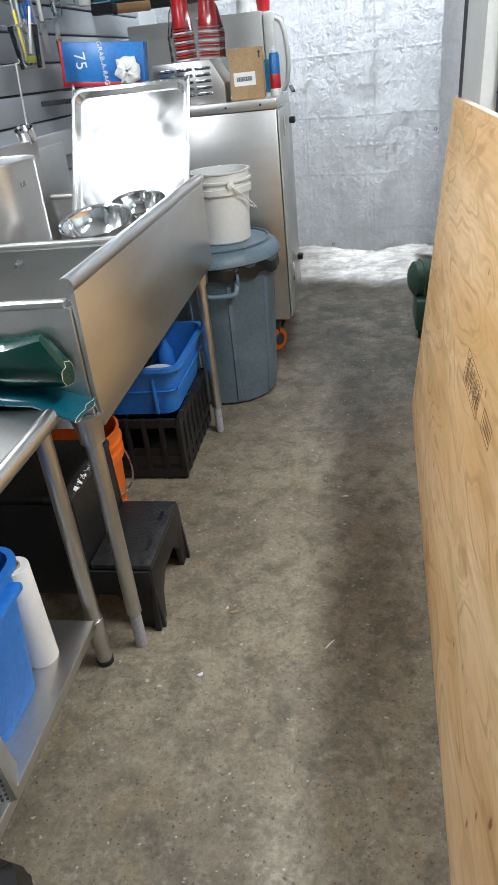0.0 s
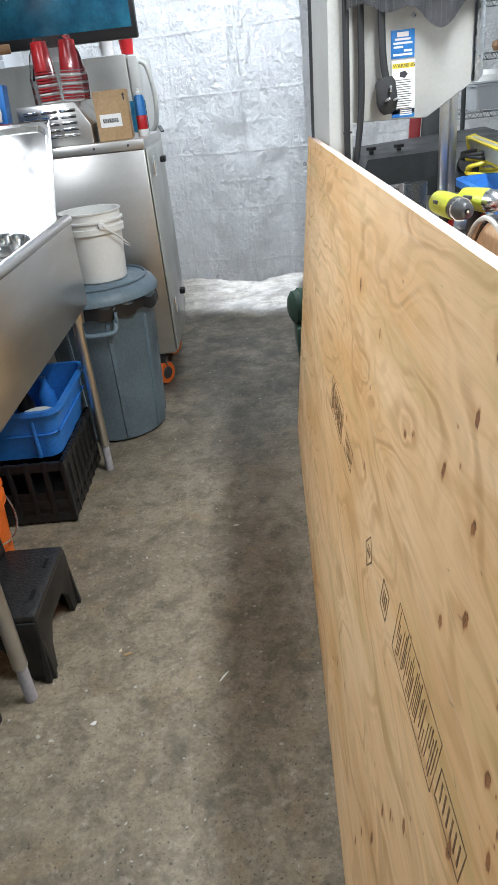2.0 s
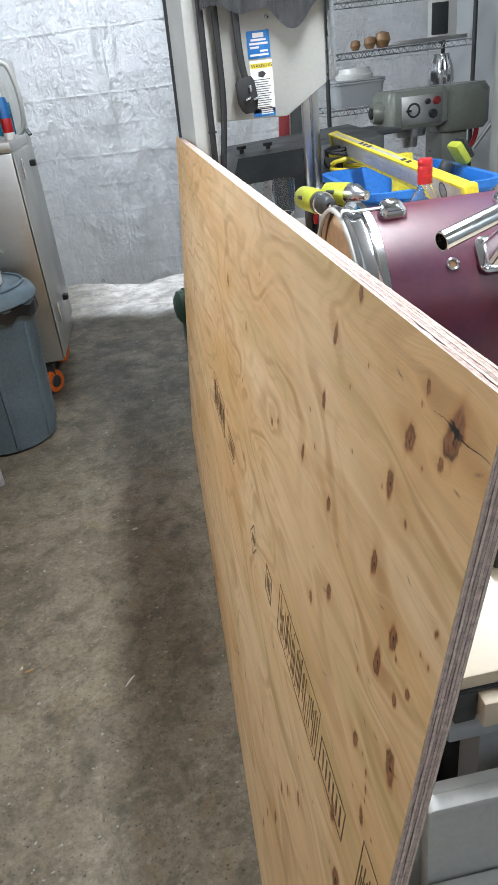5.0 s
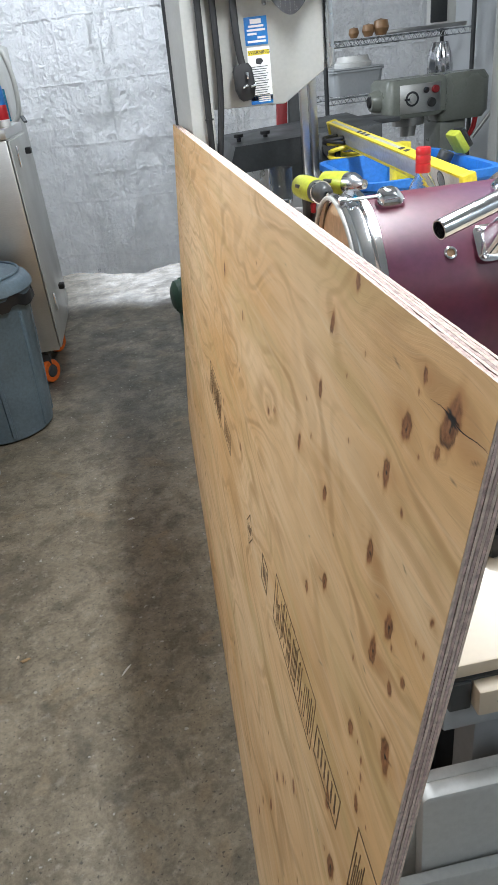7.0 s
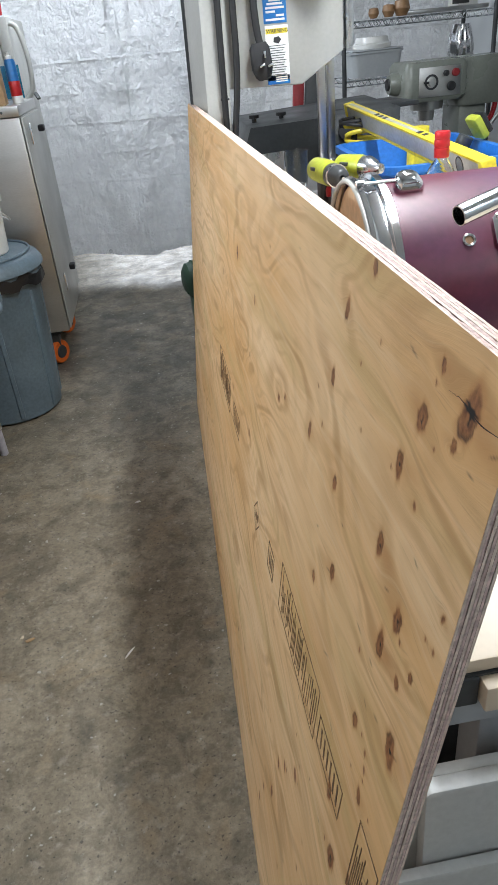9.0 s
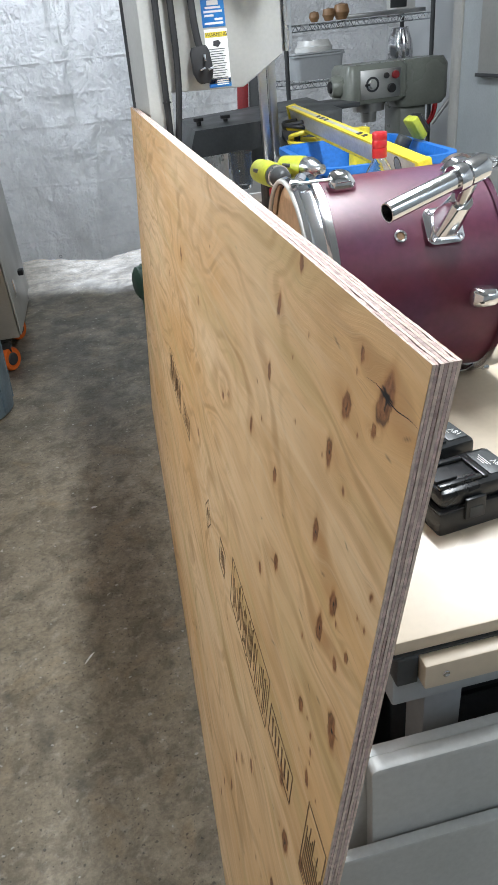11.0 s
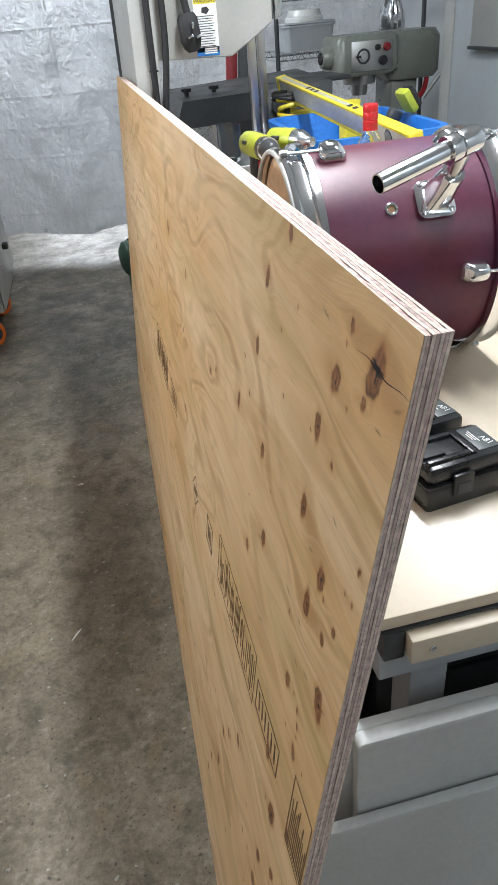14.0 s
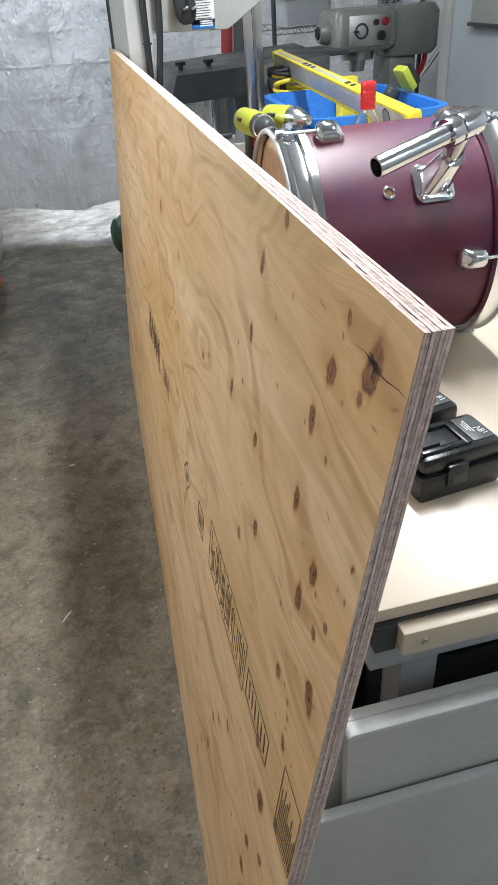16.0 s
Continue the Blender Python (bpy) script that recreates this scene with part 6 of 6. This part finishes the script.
gd = thing("angle_tool", "yellow and grey cordless tool standing in the blue tub", "power tool", T((1.0, 2.02, 0.86)))
part("barrel", rod((-0.06, 0.0, 0.06), (0.0, -0.02, 0.2), 0.026, 20), DARKGREY, gd)
part("handle", rod((-0.075, 0.0, 0.0), (-0.055, 0.0, 0.08), 0.03, 16), DARKGREY, gd)
part("foot", box(0.08, 0.065, 0.03, 0.01, T((0.03, -0.03, 0.225)) @ pose(0, 0, 0, 0, 55, 10)), LIME, gd, "lime battery foot")
part("foot_cap", box(0.07, 0.055, 0.018, 0.006, T((0.045, -0.035, 0.238)) @ pose(0, 0, 0, 0, 55, 10)), BATT, gd)
solo("yellow_box", box(0.062, 0.045, 0.225, 0.002, T((0.905, 2.19, 0.97)) @ pose(0, 0, 0, 0, 0, 14)), YELLOW, "yellow cardboard box standing in the blue tub", "box")
solo("tape_measure", box(0.07, 0.035, 0.065, 0.015, T((0.80, 1.86, 0.895))), YELLOW, "yellow tape measure in the blue tub", "tape measure")
yt = thing("yellow_cable_coil", "yellow and black cable coil hung behind the tub", "cable", T((0.76, 2.36, 0.94)))
part("cable", tube([(0.07 * math.cos(a), 0.03 * math.sin(a) + 0.01 * math.sin(a * 0.31), 0.12 + 0.03 * math.sin(a * 0.4)) for a in np.linspace(0, 18, 40)], 0.008, 8), YELLOW, yt)
part("cable_tail", tube([(0.09 * math.cos(a), 0.04 * math.sin(a), 0.15 + 0.02 * math.sin(a * 0.7)) for a in np.linspace(1, 12, 28)], 0.007, 8), RUBBER, yt)
part("strap", box(0.02, 0.03, 0.13, 0.004, T((-0.04, 0, 0.065))), RUBBER, yt)


# ---- bandsaw ----
def build_saw():
    s = thing("meat_bandsaw", "pale grey meat bandsaw with warning labels and hanging cables", "bandsaw")
    part("base_cabinet", span(0.2, 0.8, 2.08, 2.6, 0.0, 0.9, 0.01), SAWPAINT, s)
    part("work_table", span(0.19, 0.86, 2.06, 2.62, 0.902, 0.935, 0.005), STEEL, s, "steel work table")
    # column: bent sheet, wide at the foot, with a chamfered side
    part("column", loft([[(0.135 + o, 2.36, z), (0.165 + o, 2.14, z), (0.24 + o, 2.135, z), (0.24 + o, 2.36, z)] for z, o in ((0.9, -0.005), (1.2, 0.0), (1.7, 0.012), (2.3, 0.03))]), SAWPAINT, s)
    part("column_edge", loft([[(0.13 + o, 2.375, z), (0.14 + o, 2.352, z), (0.148 + o, 2.352, z), (0.14 + o, 2.38, z)] for z, o in ((0.9, -0.008), (1.2, -0.003), (1.7, 0.008), (2.3, 0.026))]), DARKGREY, s)
    M = Matrix(((1, 0, 0, 0), (0, 0, -1, 2.2), (0, 1, 0, 0), (0, 0, 0, 1)))
    part("wheel_cover", prism([(0.242, 1.262), (0.487, 1.255), (0.628, 1.34), (0.632, 2.25), (0.242, 2.25)], 0.05, M, bevel=0.006), SAWPAINT, s, "pale grey cover with cut corner")
    part("cover_rim", prism([(0.634, 1.345), (0.65, 1.36), (0.65, 2.25), (0.634, 2.25)], 0.09, M, bevel=0.002), GALV, s)
    part("bolt", lathe([(0, 0), (0.008, 0), (0.006, 0.005), (0, 0.006)], 12, T((0.44, 2.15, 1.545)) @ pose(0, 0, 0, 90)), GALV, s)
    for x, y in ((0.605, 2.38), (0.665, 2.48)):
        part("guide_post", span(x - 0.014, x + 0.014, y - 0.014, y + 0.014, 0.934, 2.2, 0.003), STEEL, s)
    # name plate and warning labels
    lab = part("name_plate", box(0.074, 0.002, 0.078, 0.001, T((0.407, 2.1485, 1.472))), BLUEINK, s, "blue data plate")
    bm = bmesh.new()
    for k, (w, x) in enumerate(((0.05, 0), (0.06, 0), (0.03, -0.014), (0.026, 0.016), (0.06, 0))):
        box(w, 0.0006, 0.006, 0, T((0.407 + x, 2.1471, 1.485 - 0.0105 * k)), bm)
    part("plate_lines", bm, PAPER, lab)
    part("brand_bar", box(0.036, 0.0006, 0.013, 0, T((0.407, 2.1471, 1.498))), PAPER, lab)
    w = part("warning_label", box(0.074, 0.002, 0.155, 0.001, T((0.409, 2.1485, 1.35))), PAPER, s, "white warning label")
    part("warning_band", box(0.07, 0.0006, 0.014, 0, T((0.409, 2.1471, 1.412))), YELLOW, w)
    lettering("WARNING", 0.0145, T((0.411, 2.1464, 1.412)) @ pose(0, 0, 0, 90), DARKINK, w)
    part("pictogram", prism([(-0.012, -0.006), (0.004, -0.011), (0.014, 0.0), (0.006, 0.009), (-0.01, 0.007)], 0.0006, T((0.409, 2.1468, 1.388)) @ pose(0, 0, 0, 90)), DARKINK, w)
    bm = bmesh.new()
    for k in range(13):
        box(0.058 - 0.008 * ((k * 7) % 3), 0.0006, 0.0022, 0, T((0.407, 2.1471, 1.372 - 0.0068 * k)), bm)
    part("label_lines", bm, LABELGREY, w)
    n2 = part("notice_label", box(0.074, 0.002, 0.026, 0.001, T((0.409, 2.1485, 1.258 + 0.018))), BLUEINK, s, "blue notice label")
    bm = bmesh.new()
    for k in range(3):
        box(0.04, 0.0006, 0.003, 0, T((0.418, 2.1471, 1.283 - 0.006 * k)), bm)
    part("label_lines", bm, PAPER, n2)
    # cables down the column and the hanging plug
    part("power_cable", tube([(0.222, 2.11, 1.9), (0.226, 2.115, 1.6), (0.222, 2.12, 1.3), (0.218, 2.125, 0.95)], 0.0105, 12), RUBBER, s, "black power cable")
    part("power_cable", tube([(0.27, 2.12, 1.9), (0.272, 2.12, 1.5), (0.268, 2.12, 1.3), (0.245, 2.12, 1.12), (0.225, 2.12, 0.95)], 0.0105, 12), RUBBER, s, "black power cable")
    pl = part("plug_cable", tube([(0.335, 2.12, 1.9), (0.336, 2.12, 1.55), (0.34, 2.115, 1.43), (0.35, 2.11, 1.37)], 0.0115, 12), RUBBER, s)
    part("plug", loft([[(x, y, z) for x, y in rounded(a, c, 0.012)] for z, a, c in ((0.05, 0.045, 0.03), (0.035, 0.062, 0.036), (-0.02, 0.066, 0.04), (-0.045, 0.05, 0.036), (-0.055, 0.03, 0.03))], T((0.348, 2.11, 1.335)) @ pose(0, 0, 0, 0, -6, 0)), RUBBER, pl, "large black three-prong plug")
    for x, z, tt in ((0.355, 1.352, 0), (0.345, 1.322, 70), (0.372, 1.322, 70)):
        part("prong", box(0.006, 0.022, 0.018, 0.001, T((x, 2.084, z)) @ pose(0, 0, 0, 0, tt, 0)), GALV, pl)
    part("cable_tie", lathe([(0.012, 0), (0.0145, 0), (0.0145, 0.005), (0.012, 0.005)], 16, T((0.222, 2.118, 1.235)), closed=True), BLACKPLASTIC, pl)
    # netting thrown over the head
    b = bmesh.new()
    nx, nz = 60, 34
    g = []
    for i in range(nx + 1):
        col = []
        for j in range(nz + 1):
            u = i / nx
            low = 1.575 - 0.055 * math.exp(-((u - 0.62) / 0.16) ** 2) + 0.012 * math.sin(u * 17) - 0.03 * u * (1 - u)
            z = low + (2.2 - low) * j / nz
            q = Vector((u * 6, z * 4, 1))
            col.append(b.verts.new((0.225 + 0.45 * u, 2.085 - 0.02 * abs(noise.noise(q)) - 0.012 * math.sin(u * 23 + 3 * z), z)))
        g.append(col)
    for i in range(nx):
        for j in range(nz):
            b.faces.new((g[i][j], g[i + 1][j], g[i + 1][j + 1], g[i][j + 1])).smooth = True
    part("netting", b, NETTING, s, "black open netting draped over the head")


build_saw()
gl = solo("drinking_glass", lathe([(0, 0), (0.033, 0), (0.035, 0.004), (0.042, 0.118), (0.0405, 0.118), (0.033, 0.012), (0, 0.01)], 36, T((0.458, 2.17, 0.9355))), CLEAR, "clear drinking glass on the saw table", "glass")
solo("steel_plate_stop", prism([(0, 0), (0.14, 0), (0.14, 0.11), (0, 0.13)], 0.003, T((0.4, 2.1, 0.9355)) @ pose(0, 0, 0, 90, 0, 120), bevel=0.001), GALV, "upright steel stop plate on the saw table", "plate")

hp = thing("dark_feed_hopper", "dark grey machine hopper with black knobs", "hopper", T((0.55, 2.95, 0)))
part("stand", span(-0.2, 0.45, -0.2, 0.25, 0, 0.9, 0.01), DARKGREY, hp)
part("hopper", loft([[(-0.24, -0.26, 0.9), (0.46, -0.26, 0.9), (0.46, 0.3, 0.9), (-0.24, 0.3, 0.9)], [(-0.16, -0.2, 1.08), (0.48, -0.22, 1.1), (0.48, 0.3, 1.12), (-0.16, 0.3, 1.09)]]), DARKGREY, hp)
for x in (-0.12, 0.0):
    part("knob", lathe([(0, 0), (0.01, 0), (0.01, 0.015), (0.022, 0.018), (0.022, 0.03), (0, 0.032)], 18, T((x, -0.05, 1.085))), RUBBER, hp)
part("round_knob", lathe([(0, 0), (0.035, 0), (0.038, 0.03), (0, 0.034)], 24, T((0.24, -0.235, 1.03)) @ pose(0, 0, 0, 80)), RUBBER, hp)
part("side_tray", box(0.4, 0.3, 0.02, 0.005, T((0.42, 0.1, 1.09)) @ pose(0, 0, 0, 0, 0, 8)), DARKGREY, hp)
rp = thing("red_hand_truck", "dark red upright panel standing behind the saw", "hand truck", T((0.78, 3.75, 0)))
part("panel", box(0.06, 0.03, 1.3, 0.008, T((0, 0, 0.65)) @ pose(0, 0, 0, 0, 4, 0)), DARKRED, rp)
part("dark_panel", box(0.14, 0.03, 1.28, 0.008, T((0.11, 0.02, 0.64)) @ pose(0, 0, 0, 0, 4, 0)), DARKGREY, rp)
solo("wood_offcut", box(0.05, 0.02, 1.52, 0.003, T((0.235, 2.98, 0.76)) @ pose(0, 0, 0, 0, 1, 0)), CARD, "brown board standing on end behind the saw", "board")


# ---- green motor on the floor ----
gm = thing("green_motor", "dark green electric motor on a green cast base", "motor", T((0.2, 3.38, 0)))
part("base_block", box(0.26, 0.3, 0.17, 0.015, T((0, 0, 0.13))), GREEN, gm)
part("motor_body", lathe([(0, -0.16), (0.06, -0.16), (0.09, -0.14), (0.095, -0.1), (0.095, 0.12), (0.07, 0.15), (0, 0.15)], 32, T((0, 0, 0.3)) @ pose(0, 0, 0, 0, 90, 12)), GREEN, gm)
part("end_bell", lathe([(0.09, -0.11), (0.102, -0.105), (0.102, -0.085), (0.09, -0.08)], 32, T((0, 0, 0.3)) @ pose(0, 0, 0, 0, 90, 12), closed=True), GREEN, gm)
part("junction_box", box(0.06, 0.08, 0.06, 0.008, T((-0.12, -0.03, 0.26))), GREEN, gm)
for x in (-0.1, 0.1):
    for y in (-0.11, 0.11):
        part("foot", box(0.03, 0.04, 0.05, 0.006, T((x, y, 0.025))), RUBBER, gm)


# ---- mixer ----
def build_mixer():
    m = thing("planetary_mixer", "grey green planetary mixer with round control dial", "mixer", T((1.5, 3.56, 0)))
    part("base", span(-0.2, 0.3, -0.28, 0.28, 0, 0.12, 0.02), MIXPAINT, m)
    part("column", span(0.12, 0.28, -0.08, 0.16, 0.1, 1.05, 0.03), MIXPAINT, m)
    part("head", loft([[(x, y, z) for x, y in rounded(a, c, 0.04)] for z, a, c in ((1.04, 0.30, 0.26), (1.06, 0.34, 0.29), (1.2, 0.34, 0.29), (1.225, 0.31, 0.26))], T((-0.03, 0, 0)) ), MIXPAINT, m)
    part("rear_head", loft([[(x, y, z) for x, y in rounded(a, c, 0.05)] for z, a, c in ((1.0, 0.26, 0.24), (1.03, 0.3, 0.27), (1.19, 0.3, 0.27), (1.225, 0.26, 0.24))], T((0.24, 0.02, 0))), MIXPAINT, m)
    part("hub", lathe([(0, 0), (0.05, 0), (0.055, 0.01), (0.055, 0.06), (0.045, 0.085), (0, 0.085)], 28, T((-0.165, -0.02, 1.13)) @ pose(0, 0, 0, 0, -90, 0)), MIXPAINT, m)
    part("hub_cap", lathe([(0, 0.084), (0.03, 0.084), (0.026, 0.095), (0, 0.097)], 24, T((-0.165, -0.02, 1.13)) @ pose(0, 0, 0, 0, -90, 0)), RUBBER, m)
    part("planetary", lathe([(0, 0.94), (0.04, 0.94), (0.045, 0.99), (0.085, 0.995), (0.09, 1.04), (0, 1.04)], 32, T((-0.03, 0, 0))), STEEL, m)
    p = part("control_panel", box(0.22, 0.004, 0.135, 0.001, T((-0.02, -0.1472, 1.13))), STEEL, m, "steel control panel")
    y0 = -0.1495
    part("dial_ring", lathe([(0.026, 0), (0.036, 0), (0.036, 0.003), (0.026, 0.003)], 32, T((-0.065, y0, 1.13)) @ pose(0, 0, 0, 90), closed=True), DARKINK, p)
    part("dial", lathe([(0, 0), (0.02, 0), (0.018, 0.016), (0, 0.018)], 28, T((-0.065, y0, 1.13)) @ pose(0, 0, 0, 90)), STEEL, p)
    part("dial_lever", box(0.05, 0.008, 0.01, 0.002, T((-0.085, y0 - 0.012, 1.13))), RUBBER, p)
    for x, z, r, mt in ((0.01, 1.165, 0.014, RUBBER), (0.06, 1.165, 0.019, DARKRED), (0.04, 1.105, 0.022, RUBBER)):
        part("button", lathe([(0, 0), (r, 0), (r, 0.012), (r * 0.85, 0.016), (0, 0.016)], 24, T((x, y0, z)) @ pose(0, 0, 0, 90)), mt, p)
    part("bowl_lever", tube([(0.3, -0.1, 0.9), (0.4, -0.14, 1.04), (0.44, -0.14, 1.06)], 0.01, 10), STEEL, m)
    bw = part("mixing_bowl", lathe([(0, 0.45), (0.08, 0.45), (0.15, 0.55), (0.17, 0.8), (0.178, 0.8), (0.178, 0.806), (0.165, 0.8), (0.145, 0.556), (0, 0.455)], 40, T((-0.03, 0, 0))), STEEL, m)
    part("bowl_yoke", span(-0.1, 0.14, -0.03, 0.03, 0.4, 0.45, 0.005), MIXPAINT, bw)


build_mixer()


# ---- wire rack ----
def build_rack():
    r = thing("wire_shelving", "black wire shelving rack in front of the white tarp", "shelving")
    xs, ys = (1.12, 2.0), (3.92, 4.35)
    for x in xs:
        for y in ys:
            b = rod((x, y, 0), (x, y, 2.1), 0.0127, 14)
            for k in range(40):
                lathe([(0.0127, 0), (0.0137, 0.002), (0.0137, 0.004), (0.0127, 0.006)], 12, T((x, y, 0.1 + k * 0.05)), b)
            part("post", b, DARKGREY, r)
    for z in (0.25, 0.75, 1.145, 1.43, 1.7):
        sh = part("shelf_frame", bmesh.new(), GALV, r)
        b = bmesh.new()
        for y in ys:
            for dz in (0, -0.03):
                rod((xs[0], y, z + dz), (xs[1], y, z + dz), 0.0035, 8, b)
            n = 22
            for k in range(n):
                x = xs[0] + (xs[1] - xs[0]) * k / n
                w = (xs[1] - xs[0]) / n
                rod((x, y, z - 0.03), (x + w / 2, y, z), 0.0022, 6, b)
                rod((x + w / 2, y, z), (x + w, y, z - 0.03), 0.0022, 6, b)
        for x in xs:
            for dz in (0, -0.03):
                rod((x, ys[0], z + dz), (x, ys[1], z + dz), 0.0035, 8, b)
        part("truss", b, GALV, sh)
        for k in range(1, 14):
            x = xs[0] + (xs[1] - xs[0]) * k / 14
            part("wire", rod((x, ys[0], z + 0.003), (x, ys[1], z + 0.003), 0.0022, 6), GALV, sh)


build_rack()
gb = thing("grey_food_bin", "grey plastic bin with white round lid on the shelf", "bin", T((1.33, 4.08, 1.151)))
part("bin_body", tub(0.3, 0.24, 0.13, 0.03, 0.015, 0.004, 0.008), GREYPAINT, gb)
part("bin_cover", box(0.3, 0.24, 0.01, 0.004, T((0, 0, 0.137))), GREYPAINT, gb)
part("round_lid", lathe([(0, 0.142), (0.105, 0.142), (0.11, 0.15), (0.11, 0.165), (0.098, 0.172), (0.09, 0.2), (0, 0.2)], 36), WHITEPLASTIC, gb, "white round lid")
for k, (x, rr) in enumerate(((1.3, 0.03), (1.385, 0.036), (1.46, 0.046))):
    solo("wooden_ball", lathe([(0, 0), (rr * 0.6, 0.002), (rr, rr * 0.8), (rr * 0.8, rr * 1.6), (0, rr * 1.8)], 28, T((x, 3.95, 1.437))), WOOD, "round turned wooden ball on the wire shelf", "wooden ball", group="wooden balls on the shelf")
sx = thing("steel_bar_stock", "long steel bars lying along the wire shelf", "bars", T((1.72, 3.98, 1.437)))
for k in range(3):
    part("bar", box(0.52, 0.03, 0.022, 0.004, T((0.0, 0.035 * k, 0.012))), STEEL, sx)
fo = []
for z, r in ((0, 0.05), (0.06, 0.075), (0.15, 0.07), (0.22, 0.045)):
    fo.append([((r + 0.02 * noise.noise(Vector((k * 1.3, z * 20, 1)))) * math.cos(2 * math.pi * k / 36), (r + 0.02 * noise.noise(Vector((k * 1.3, z * 20, 8)))) * math.sin(2 * math.pi * k / 36), z) for k in range(36)])
solo("foil_parcel", loft(fo, T((1.86, 4.05, 1.151))), CHROME, "crumpled shiny foil parcel on the wire shelf", "parcel")
wb = thing("white_ribbed_carton", "white ribbed plastic case on the upper shelf", "case", T((1.88, 4.1, 1.45)))
part("case_body", box(0.12, 0.16, 0.2, 0.012, T((0, 0, 0.1))), WHITEPLASTIC, wb)
part("dark_front", box(0.1, 0.01, 0.16, 0.004, T((-0.05, -0.085, 0.1))), DARKGREY, wb)
hs = thing("purple_hose", "coiled dark red hose hanging on the rack post", "hose", T((1.93, 3.88, 0.98)))
part("hose", tube([(0.06 * math.cos(a) - 0.0, -0.02 - 0.002 * i, 0.12 * math.sin(a)) for i, a in enumerate(np.linspace(0, 15, 36))], 0.008, 8), RED, hs)
nb = thing("notice_board", "grey framed board hung on the wall panel", "board", T((1.728, 2.45, 1.165)))
part("panel", span(-0.022, -0.004, -0.4, 0.38, 0, 0.7, 0.003), SAWPAINT, nb)
part("lower_rail", span(-0.03, -0.002, -0.41, 0.39, -0.012, 0.002, 0.002), DARKGREY, nb)
rt = thing("red_tool_case", "small red plastic tool case with black clips on the bench", "case", T((0.52, 1.535, 0.8505)) @ pose(0, 0, 0, 0, 0, 12))
part("case_body", box(0.11, 0.075, 0.13, 0.008, T((0, 0, 0.066))), RED, rt)
part("case_lid", box(0.112, 0.077, 0.02, 0.006, T((0, 0, 0.142))), RED, rt)
for x in (-0.03, 0.03):
    part("clip", box(0.016, 0.006, 0.03, 0.002, T((x, -0.04, 0.128))), BLACKPLASTIC, rt)
